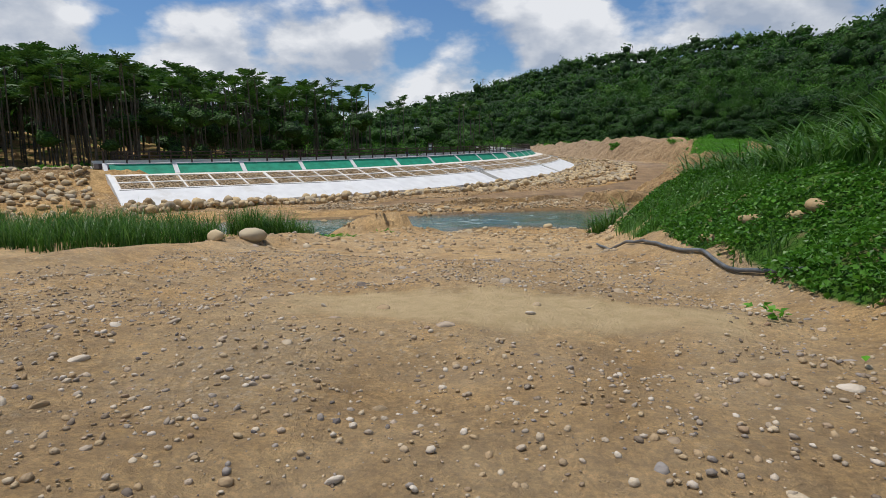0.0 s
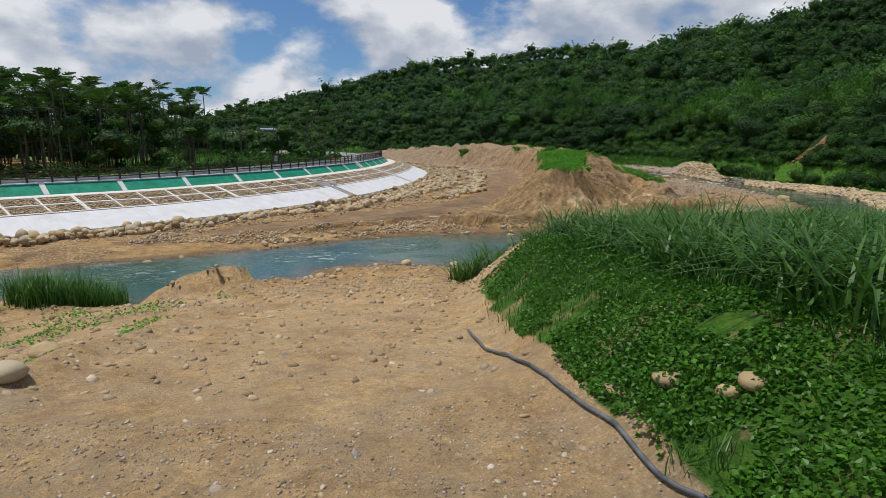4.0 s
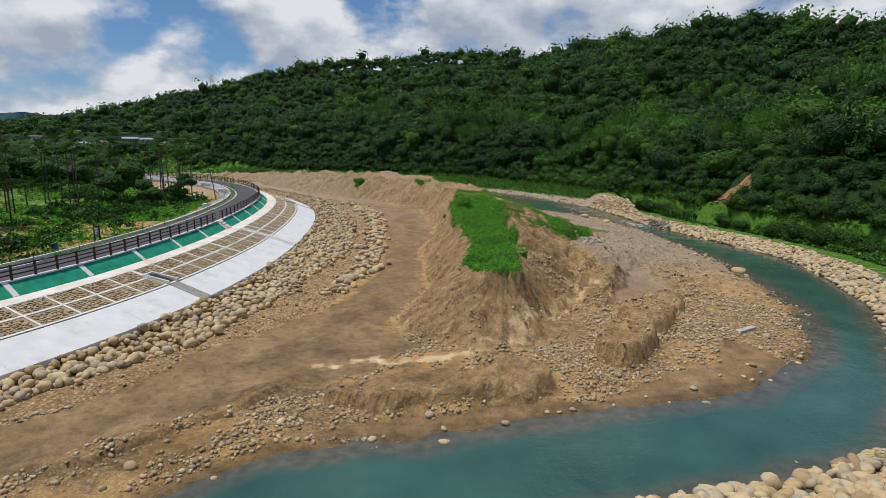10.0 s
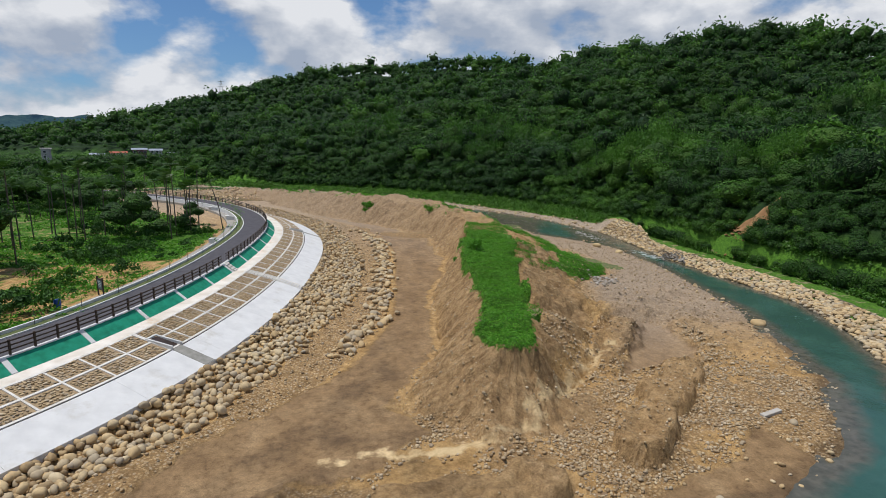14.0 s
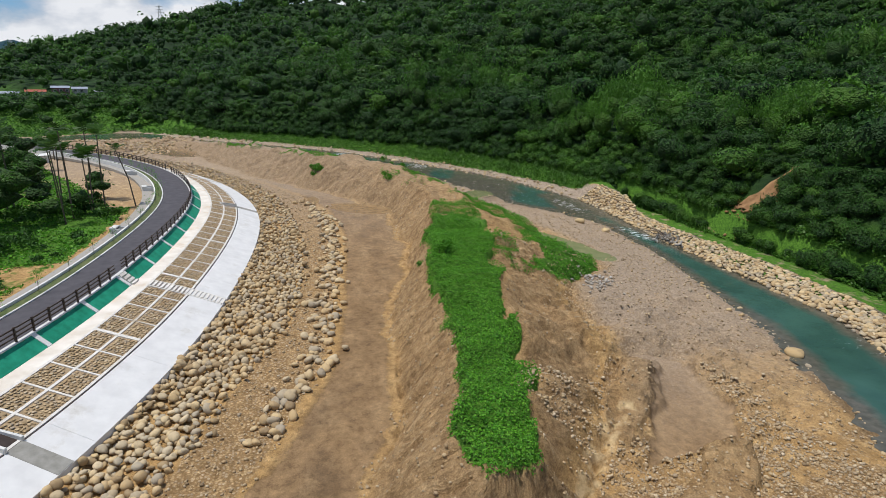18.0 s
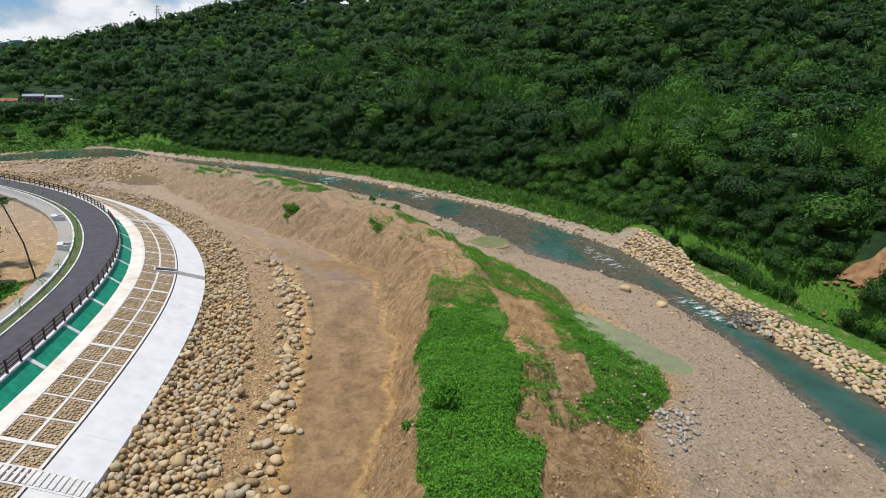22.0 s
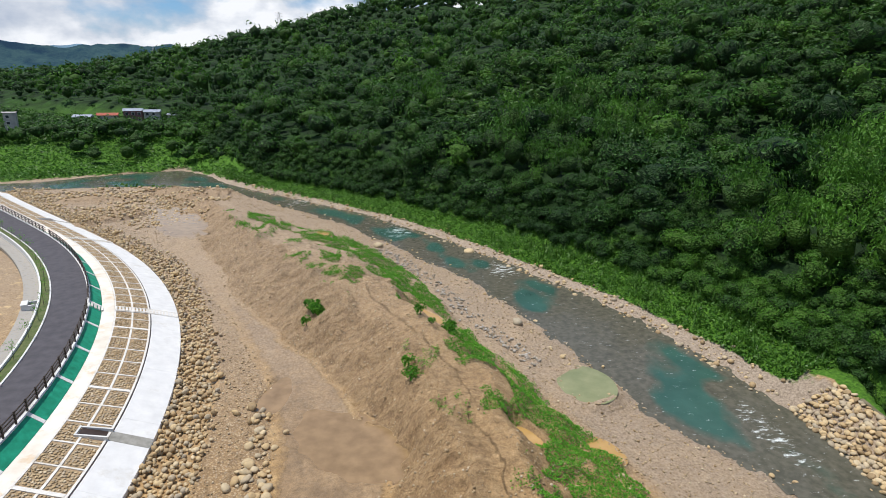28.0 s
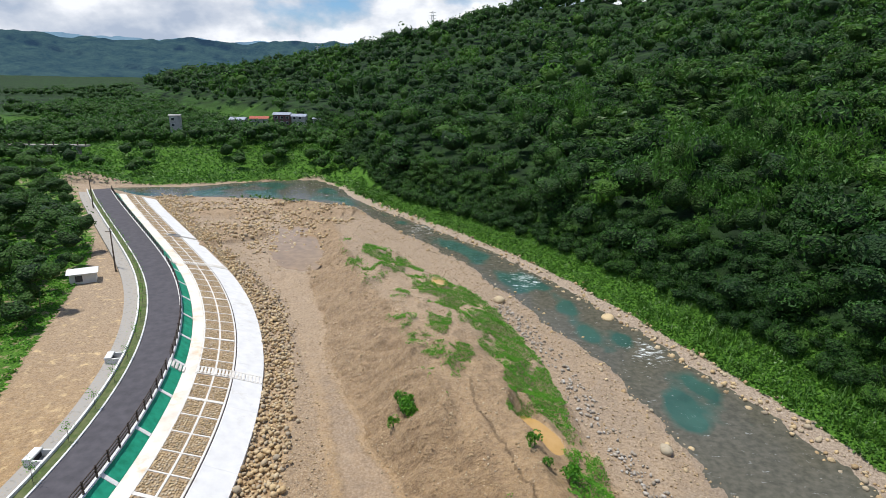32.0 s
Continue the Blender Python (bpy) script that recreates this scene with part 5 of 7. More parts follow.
def on_bar(x, y, r):
    b = ground(x, y, False)[1]["bank"]
    a = (x > x_bas(y) - 2.5) & (x < x_rvl(y) + 3.5) & (b > -1.6)
    c = (x > x_rip(y) - 0.3) & (x < x_chl(y) + 0.6) & (y > 42 * U)
    e = (y < 50 * U) & (x > -6) & (x < x_rvl(y)) & (fbm(x / 5, y / 5, 3) > -0.02) & (b > -1.0)
    g = (y > 160 * U) & (b > -1) & (x > x_rip(y)) & (x < x_rvl(y)) & (r.random(len(x)) < 0.4)
    return (a | c | e | g) & (y > 31 * U) & (mud_at(x, y, [0, 0, 0, 0, 0, 0, 0, x_chl(y), x_chr(y)]) < 0.35)


loose("bar_gravel", 110000, (-60, 64, 34 * U, 205 * U, on_bar), (0.08, 0.36), 85, "grey and tan gravel of the river bars")
def on_tip(x, y, r):
    e = np.hypot((x - 15.6 * U) / 6.6, (y - 52 * U) / 7)
    bare = mud_at(x, y, [0, 0, 0, 0, 0, 0, 0, x_chl(y), x_chr(y)]) > 0.4
    k = (x > np.interp(y, [51, 57, 62, 72], [-17, 3, 15, 26])) & (e > 1) & ~bare & (ground(x, y, False)[1]["bank"] > 0.3) & (y > 36 * U)
    return k & (hump_at(x, y) < 0.35) & (seg_dist(x, y, SAND)[0] > 0.5) & (fbm(x / 2.2, y / 2.2, 3) + 0.25 * r.random(len(x)) > -0.05)


loose("tip_gravel", 60000, (-17, 42, 36 * U, 60 * U, on_tip), (0.06, 0.4), 86, "pebbles and broken stone strewn round the washed heaps", None, None, 0.3)
loose("river_stones", 5200, (-15, 70, 30, 240, lambda x, y, r: (np.abs(ground(x, y, False)[1]["bank"]) < 3.0) & (x > -14)), (0.2, 0.75), 87, "stones along the water's edge", M_BOULDERS, BOULDERS, 0.3)
loose("mid_river_stones", 5000, (-20, 75, 84 * U, 205 * U, lambda x, y, r: (ground(x, y, False)[1]["bank"] < -0.5) & (fbm(x / 5, y / 5, 2) > 0.0)), (0.15, 0.7), 88, "stones standing out of the shallow river", M_BOULDERS, COBBLES, -0.3)
loose("far_bank_stones", 15000, (-20, 75, 112 * U, 205 * U, lambda x, y, r: (x > x_rvr(y) - 1.2) & (x < x_rvr(y) + 2.8)), (0.2, 1.0), 89, "boulders along the wooded bank", M_BOULDERS, STONES, 0.3)
loose("heap_stones", 5200, (-62, -4, 163 * U, 204 * U, lambda x, y, r: (x > x_rip(y) - 0.5) & (ground(x, y, False)[1]["bank"] > 1) & (fbm(x / 7, y / 7, 3) > -0.02)), (0.25, 1.1), 91, "brown boulders heaped on the upper bar", M_BOULDERS, STONES, 0.3)

loose("spoil_stones", 52000, (-5, 50, 44 * U, 165 * U, lambda x, y, r: (x > x_chr(y) - 1.0) & (x < x_bas(y)) & ((x < x_crl(y)) | (x > x_crr(y) + 0.4) | (y > 95 * U)) & (ground(x, y, False)[1]["bank"] > 0.5) & (fbm(x / 4, y / 4, 3) > -0.1)), (0.06, 0.34), 90, "stones and clods washed out of the spoil ridge", None, None, 0.35)

# single boulders that stand out
for px, py, sz, sq, lab in ((43.1, 60.4, 1.7, 0.7, "large rounded boulder at the edge of the gravel bar"), (49.6, 99.3, 1.7, 0.8, "large brown boulder on the gravel bar"), (51, 95.3, 1.5, 0.8, "large pale boulder on the gravel bar"),
                            (27, 165.4, 2.3, 0.5, "flat grey boulder in the riffle"), (24.9, 156.6, 2.2, 0.75, "big brown boulder on the gravel bar"), (38, 155, 2.8, 0.4, "long flat slab of rock in the river"), (38.7, 129.6, 1.5, 0.9, "pointed grey boulder on the bar"),
                            (52.9, 116.4, 2.2, 0.6, "dark boulder among the riffle"), (-6.1, 13.2, 0.8, 0.6, "rounded tan boulder beside the track"), (-5.3, 10.8, 0.8, 0.6, "half-buried tan boulder beside the track"), (-5.6, 10.0, 0.5, 0.6, "small tan stone beside the track"), (2.71, 8.2, 0.42, 0.6, "rounded tan rock among weeds"),
                            (3.08, 7.75, 0.44, 0.7, "pale tan rock among weeds"), (3.52, 7.0, 0.36, 0.8, "small brown rock on the mound"), (3.34, 7.1, 0.3, 0.8, "small brown rock on the mound"), (-6.1, 26.6, 1.1, 0.6, "flat grey boulder at the water's edge"), (3.5, 28.7, 0.8, 0.7, "pale rock in the shallows"),
                            (4.1, 34.9, 0.55, 0.7, "rock standing in the river"), (2.8, 33.6, 0.4, 0.7, "rock standing in the river"), (-14, 163.5, 1.6, 0.6, "brown boulder beside the muddy pool")):
    w, f = BOULDERS[int(px * 7) % 8]
    ob = mesh_np("boulder", w * [1, 1, sq / 0.72], f, M_BOULDER, None, True)
    zz = float(height(px * U, py * U)[0])
    ob.matrix_basis = pose(px * U, py * U, zz + 0.17 * sz * sq, 0, 0, px * 40) @ Matrix.Diagonal((sz, sz, sz, 1))
    tagged(ob, lab, "boulder", "boulders")

# ---------------------------------------------------------------- vegetation


def cards(c, nrm, length, width, r, bend=0.25):
    """Leaf clumps: one bent four-cornered leaf at each centre, facing about along nrm."""
    n = len(c)
    a = r.normal(0, 1, (n, 3))
    a -= (a * nrm).sum(1)[:, None] * nrm
    a /= np.linalg.norm(a, axis=1)[:, None] + 1e-9
    b = np.cross(nrm, a)
    L, W = np.broadcast_to(length, n)[:, None] / 2, np.broadcast_to(width, n)[:, None] / 2
    h = nrm * L * bend
    v = np.stack([c - a * L, c + b * W + h, c + a * L, c - b * W + h], 1)
    return v.reshape(-1, 3)


def quads(n):
    return np.arange(n * 4).reshape(n, 4)


def crown_shape(n, seed, leaf, tall=0.9, lumps=10):
    """A crown of unit radius: leaf clumps over an uneven cluster of lobes."""
    r = np.random.default_rng(seed)
    q = r.normal(0, 1, (lumps, 3))
    q /= np.linalg.norm(q, axis=1)[:, None]
    q[:, 2] = np.abs(q[:, 2]) * 0.9 - 0.25
    lob = q * r.uniform(0.3, 0.82, (lumps, 1)) * [1, 1, tall]
    rad = r.uniform(0.22, 0.46, lumps)
    i = r.integers(0, lumps, n)
    u = r.normal(0, 1, (n, 3))
    u[:, 2] = u[:, 2] * 0.8 + 0.35
    u /= np.linalg.norm(u, axis=1)[:, None]
    c = lob[i] + u * rad[i][:, None] * r.uniform(0.8, 1.08, (n, 1)) * [1, 1, tall]
    nr = u + r.normal(0, 0.55, (n, 3))
    nr /= np.linalg.norm(nr, axis=1)[:, None]
    return cards(c, nr, leaf * r.uniform(0.7, 1.3, n), leaf * r.uniform(0.45, 0.8, n), r)


def bamboo_shape(n, seed, leaf):
    """A fountain of arching plumes, of unit height."""
    r = np.random.default_rng(seed)
    stems = 16
    a, lean = r.uniform(0, 6.283, stems), r.uniform(0.15, 0.75, stems)
    i, t = r.integers(0, stems, n), r.uniform(0.35, 1.0, n)
    rr = lean[i] * t ** 2
    c = np.stack([rr * np.cos(a[i]), rr * np.sin(a[i]), t - 0.35 * lean[i] * t ** 3], 1) + r.normal(0, 0.06, (n, 3))
    nr = np.stack([np.cos(a[i]), np.sin(a[i]), 0.6 + 0 * t], 1) + r.normal(0, 0.5, (n, 3))
    nr /= np.linalg.norm(nr, axis=1)[:, None]
    return cards(c, nr, leaf * r.uniform(0.7, 1.4, n), leaf * r.uniform(0.25, 0.5, n), r)


def plant(name, groups, mat, label, category, parent=None):
    """Joins plants of several shapes into one stretch of growth. groups: (shape verts, places, scales (n,3), tint, warm)."""
    V, T, Wm = [], [], []
    r = np.random.default_rng(len(name))
    for shape, pos, sc, tint, warm in groups:
        n = len(pos)
        if not n:
            continue
        a = r.uniform(0, 6.283, n)
        c, s = np.cos(a), np.sin(a)
        x = shape[None] * sc[:, None]
        w = np.stack([x[..., 0] * c[:, None] - x[..., 1] * s[:, None], x[..., 0] * s[:, None] + x[..., 1] * c[:, None], x[..., 2]], -1) + pos[:, None]
        V.append(w.reshape(-1, 3))
        T.append(np.repeat(tint, len(shape)))
        Wm.append(np.repeat(warm, len(shape)))
    V = np.vstack(V)
    ob = mesh_np(name, V, quads(len(V) // 4), mat, parent, False, dict(tint=np.concatenate(T), warm=np.concatenate(Wm)))
    return tagged(ob, label, category, kind="stuff") if parent is None else ob


EYES = np.array([(0, 0), (3, 22), (12, 45), (24, 78), (29, 105)], float)     # plan points of the flight line, for level of detail


def far_off(x, y):
    return np.min([np.hypot(x - a, y - b) for a, b in EYES], 0)


def lobed(sub, seed, tall=1.0, cards_n=0, leaf=0.1):
    """A crown of unit radius: a closed lumpy canopy surface, and leaf sprays standing off it."""
    r = np.random.default_rng(seed)
    q = r.normal(0, 1, (13, 3))
    q[:, 2] = np.abs(q[:, 2]) * 0.9 - 0.15
    q /= np.linalg.norm(q, axis=1)[:, None]
    amp = r.uniform(0.22, 0.5, 13)

    def radius(d):
        g = np.exp(-((d[:, None] - q[None]) ** 2).sum(2) / 0.15) * amp
        return 0.56 + g.max(1), q[g.argmax(1)]

    v, f = ico(sub)
    rad, _ = radius(v)
    w = v * (rad * (1 + r.normal(0, 0.05, len(v))))[:, None] * [1, 1, tall]
    d = r.normal(0, 1, (cards_n, 3))
    d[:, 2] = d[:, 2] * 0.8 + 0.4
    d /= np.linalg.norm(d, axis=1)[:, None] + 1e-9
    rad, lob = radius(d)
    nr = d + 1.1 * (d - lob) + r.normal(0, 0.4, d.shape)
    nr /= np.linalg.norm(nr, axis=1)[:, None] + 1e-9
    c = d * (rad * r.uniform(0.97, 1.14, cards_n))[:, None] * [1, 1, tall]
    return (w, f), cards(c, nr, leaf * r.uniform(0.7, 1.4, cards_n), leaf * r.uniform(0.4, 0.75, cards_n), r)


def masses(name, groups, label, category):
    """Closed canopy surfaces of many crowns. groups: ((verts, faces), places, scales, tint, warm)."""
    r = np.random.default_rng(19)
    chunks, ta, wa = [], [], []
    for (cv, cf), pos, sc, tint, warm in groups:
        n = len(pos)
        if not n:
            continue
        a = r.uniform(0, 6.283, n)
        c, s = np.cos(a)[:, None], np.sin(a)[:, None]
        x = cv[None] * sc[:, None]
        w = np.stack([x[..., 0] * c - x[..., 1] * s, x[..., 0] * s + x[..., 1] * c, x[..., 2]], -1) + pos[:, None]
        chunks.append((w.reshape(-1, 3), (cf[None] + (np.arange(n) * len(cv))[:, None, None]).reshape(-1, 3)))
        ta.append(np.repeat(tint, len(cv)))
        wa.append(np.repeat(warm, len(cv)))
    v, f = join(chunks)
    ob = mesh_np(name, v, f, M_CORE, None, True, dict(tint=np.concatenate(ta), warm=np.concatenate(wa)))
    return tagged(ob, label, category, kind="stuff")


def forest():
    r = np.random.default_rng(101)
    pts = []
    for x0, x1, y0, y1, step in ((40, 175, -10, 330, 3.9), (-60, 175, 200, 330, 4.8)):
        X, Y = np.meshgrid(np.arange(x0, x1, step), np.arange(y0, y1, step))
        pts.append(np.stack([X.ravel(), Y.ravel()], 1) + r.uniform(-0.5, 0.5, (X.size, 2)) * step)
        if len(pts) == 2:
            pts[1] = pts[1][(pts[1][:, 0] < 40)]
    X, Y = np.meshgrid(np.arange(175, 300, 5.4), np.arange(30, 420, 5.4))
    pts.append(np.stack([X.ravel(), Y.ravel()], 1) + r.uniform(-2.4, 2.4, (X.size, 2)))
    X, Y = np.meshgrid(np.arange(-500, 340, 8.2), np.arange(-80, 1000, 8.2))
    q = np.stack([X.ravel(), Y.ravel()], 1) + r.uniform(-3.2, 3.2, (X.size, 2))
    core = (q[:, 0] > -60) & (q[:, 0] < 175) & (q[:, 1] > -10) & (q[:, 1] < 330) & ((q[:, 0] > 40) | (q[:, 1] > 200))
    core |= (q[:, 0] > 175) & (q[:, 0] < 300) & (q[:, 1] > 30) & (q[:, 1] < 420)
    pts.append(q[~core])
    t = r.uniform(0, 1, 1500)
    i = r.integers(3, len(RIDGE) - 2, 1500)
    pts.append(RIDGE[i, :2] * (1 - t[:, None]) + RIDGE[i + 1, :2] * t[:, None] + r.normal(0, 9, (1500, 2)))
    p = np.vstack(pts)
    x, y = p[:, 0], p[:, 1]
    z, m = ground(x, y, False)
    dr, _ = seg_dist(x, y, RIDGE)
    df = m["df"]
    ok = m["hill"] & (df > 2.0)
    # keep this side of the ridge and a little beyond it
    dr2, _ = seg_dist(x - 40, y - 40, RIDGE)
    ok &= (dr2 > dr - 2) | (dr < 22)
    high = np.array([2.0, 12.0, 21.0, 26.0, 34.0])
    seen = np.zeros(len(x), bool)
    for (ex, ey), ez in zip(EYES, high):
        clear = ok & ~seen
        q = np.where(clear)[0]
        for t in np.linspace(0.3, 0.96, 16):
            if len(q):
                hz, _ = hill(ex + (x[q] - ex) * t, ey + (y[q] - ey) * t)
                over = hill_side(ex + (x[q] - ex) * t, ey + (y[q] - ey) * t)
                q = q[~over | (hz + 1.0 < ez + (z[q] + 10.0 - ez) * t)]
        seen[q] = True
    ok &= seen
    ok &= ~((np.hypot((x / U - 67.3) / 4.2, (y / U - 86.8) / 2.3) < 1))
    x, y, z, df = x[ok], y[ok], z[ok], df[ok]
    n = len(x)
    low_growth = np.zeros(n, bool)
    sy = r.uniform(50, 345, 3600)
    sx = np.interp(sy, FOOT[:, 1], FOOT[:, 0]) - 2.4 + 15 * r.random(3600) ** 1.4
    sz, sm = ground(sx, sy, False)
    k = (sm["df"] < 13) & ((sx > x_top(sy) + np.where(sy < 112 * U, 4.0, 2.6)) | (sy > 280)) & ~(np.hypot((sx / U - 66.5) / 4.5, (sy / U - 87) / 2.3) < 1)
    x, y, z, df = np.concatenate([x, sx[k]]), np.concatenate([y, sy[k]]), np.concatenate([z, sz[k]]), np.concatenate([df, sm["df"][k]])
    low_growth = np.concatenate([low_growth, np.ones(k.sum(), bool)])
    n = len(x)
    dist = far_off(x, y)
    patch = fbm(x / 26, y / 26, 3)
    tint = (0.35 + 0.7 * patch + r.normal(0, 0.22, n)).clip(0, 1)
    warm = (0.2 + 1.1 * fbm(x / 18 + 40, y / 18, 2) + r.normal(0, 0.32, n)).clip(0, 1) ** 1.5
    R = 1.5 + 2.9 * r.random(n) ** 1.5
    R = R * np.where(df < 9, 0.8, 1.0) * np.where(dist > 240, 1.25, 1.0) * np.where(r.random(n) < 0.14, 1.5, 1)
    R = np.where(low_growth, r.uniform(0.7, 1.7, n), R)
    tall = r.uniform(0.75, 1.35, n)
    H = R * r.uniform(0.75, 1.25, n) + np.where(low_growth, -0.3, np.where(df < 9, 0.0, 0.5))
    pos = np.stack([x, y, z + H], 1)
    sc = np.stack([R, R, R * tall], 1)
    kind = r.integers(0, 6, n)
    bamboo = (fbm(x / 20 + 9, y / 20 + 3, 2) > 0.17) & (dist < 170) & (df > 5) & ~low_growth
    areca = (fbm(x / 30 + 51, y / 30 + 13, 2) > 0.16) & (dist > 75) & (dist < 260) & (df > 22) & ~bamboo & ~low_growth
    groups, closed = [], []
    for lo, hi, sub, count, leaf in ((0, 85, 2, 320, 0.14), (85, 125, 2, 200, 0.17), (125, 200, 2, 105, 0.21), (200, 360, 1, 50, 0.28), (360, 2000, 1, 20, 0.38)):
        band = (dist >= lo) & (dist < hi)
        for k in range(6):
            s = band & (kind == k) & ~bamboo
            body, sprays = lobed(sub, 200 + k, 0.95, count, leaf)
            groups.append((sprays, pos[s], sc[s], tint[s], warm[s]))
            closed.append((body, pos[s], sc[s] * 0.78, tint[s], warm[s]))
        s = band & bamboo
        b = pos[s].copy()
        b[:, 2] -= H[s]
        groups.append((bamboo_shape(int(count * 1.7), 300 + int(lo), leaf * 0.6), b, np.stack([R[s] * 1.5, R[s] * 1.5, R[s] * 2.7], 1), tint[s] * 0.4, (warm[s] + 0.4).clip(0, 1)))
        body, _ = lobed(max(1, sub - 1), 220 + sub)
        closed.append((body, pos[s] + [0, 0, 0.3], sc[s] * [0.8, 0.8, 0.9], tint[s], (warm[s] + 0.25).clip(0, 1)))
    plant("forest", groups, M_FOREST, "dense subtropical broadleaf forest with bamboo on the hillside", "forest")
    masses("forest_canopy", closed, "closed leafy canopy of the hillside forest", "forest")
    i = np.where(areca)[0]
    at = pos[i] + np.stack([r.normal(0, 1.2, len(i)), r.normal(0, 1.2, len(i)), r.uniform(1.2, 3.6, len(i))], 1)
    plant("hillside_palms", [(palm_crown(450 + q, 6), at[q::2], np.full((len(at[q::2]), 3), 1.7), r.uniform(0, 0.5, len(at[q::2])), r.uniform(0, 0.5, len(at[q::2]))) for q in (0, 1)], M_PALM, "areca palm crowns standing out of the hillside forest", "palm")


def frond_shape(r, n=6):
    """One palm frond along +x: paired leaflets on an arching midrib."""
    t = np.linspace(0.12, 1, n)
    mid_ = np.stack([t * 0.9, 0 * t, 0.45 * t - 0.75 * t ** 2.2], 1)
    out = []
    for i in range(n):
        ln = 0.34 * math.sin(math.pi * (0.12 + 0.82 * t[i])) + 0.06
        for sgn in (-1, 1):
            tip = mid_[i] + np.array([0.45 * ln, sgn * ln, -0.35 * ln])
            wv = np.array([0.06, 0, 0.0])
            out += [mid_[i] - wv, mid_[i] + wv, tip + wv * 0.6, tip - wv * 0.6]
    return np.array(out)


def palm_crown(seed, n=8):
    r = np.random.default_rng(seed)
    out = []
    base = frond_shape(r)
    for i in range(n):
        a, up = i * 6.283 / n + r.uniform(-0.25, 0.25), r.uniform(0.0, 1.3)
        c, s, cu, su = math.cos(a), math.sin(a), math.cos(up), math.sin(up)
        w = base * r.uniform(0.85, 1.1)
        w = np.stack([w[:, 0] * cu - w[:, 2] * su, w[:, 1], w[:, 0] * su + w[:, 2] * cu], 1)
        out.append(np.stack([w[:, 0] * c - w[:, 1] * s, w[:, 0] * s + w[:, 1] * c, w[:, 2]], 1))
    return np.vstack(out)


def palms():
    r = np.random.default_rng(111)
    n = 3600
    x, y = r.uniform(-130, -6, n), np.where(r.random(n) < 0.5, r.uniform(40, 112, n), r.uniform(40, 260, n))
    back = x_rail(y) - x
    stand = ((back > 27) & (y < 110)) | ((back > 10) & (back < 34) & (y > 121) & (y < 140) & (fbm(x / 4, y / 4, 2) > 0.0)) | ((back > 30) & (y >= 110) & (y < 250) & (fbm(x / 25, y / 25, 2) > -0.12))
    stand &= ~inside(x, y, lot) & (r.random(n) < np.where(back < 34, 0.9, 0.75))
    stand &= ~((y > 175) & (back < 22))
    x, y = x[stand], y[stand]
    z = height(x, y)
    hgt = r.uniform(8.0, 12.5, len(x)) * np.where(y < 110, 0.97, 0.92)
    trunks, crowns = [], []
    for k in range(len(x)):
        lean = r.normal(0, 0.25, 2)
        pts = np.array([[x[k], y[k], z[k] - 0.2], [x[k] + lean[0] * 0.4, y[k] + lean[1] * 0.4, z[k] + hgt[k] * 0.55], [x[k] + lean[0], y[k] + lean[1], z[k] + hgt[k]]])
        trunks.append((pts, [0.11, 0.085, 0.075]))
        crowns.append(pts[2])
    crowns = np.array(crowns)
    own = np.argsort(far_off(x, y))[:40]
    rest = np.setdiff1d(np.arange(len(x)), own)
    v, f = join([tube_arrays(trunks[k][0], trunks[k][1], 5) for k in rest])
    tagged(mesh_np("palm_trunks", v, f, M_BARK, None, True), "slender pale trunks of the areca palm grove", "palm", kind="stuff")
    shapes = [palm_crown(400 + i) for i in range(4)]
    kind = r.integers(0, 4, len(x))
    tint, warm = r.uniform(0, 0.6, len(x)), r.uniform(0, 0.5, len(x))
    sc = r.uniform(1.6, 2.2, len(x))[:, None] * np.ones((1, 3))
    plant("palm_crowns", [(shapes[i], crowns[rest][kind[rest] == i], sc[rest][kind[rest] == i], tint[rest][kind[rest] == i], warm[rest][kind[rest] == i]) for i in range(4)], M_PALM, "feathery dark green crowns of the areca palm grove", "palm")
    for k in own:
        base = trunks[k][0][0]
        palm = thing("areca_palm", "slender areca palm with a tuft of dark fronds", "palm", "palms by the road", at=base)
        v, f = tube_arrays(trunks[k][0] - base, trunks[k][1], 7)
        mesh_np("trunk", v, f, M_BARK, palm, True)
        w = shapes[kind[k]] * sc[k] + (crowns[k] - base)
        mesh_np("crown", w, quads(len(w) // 4), M_PALM, palm, False, dict(tint=np.full(len(w), tint[k]), warm=np.full(len(w), warm[k])))
    return


palms()
forest()


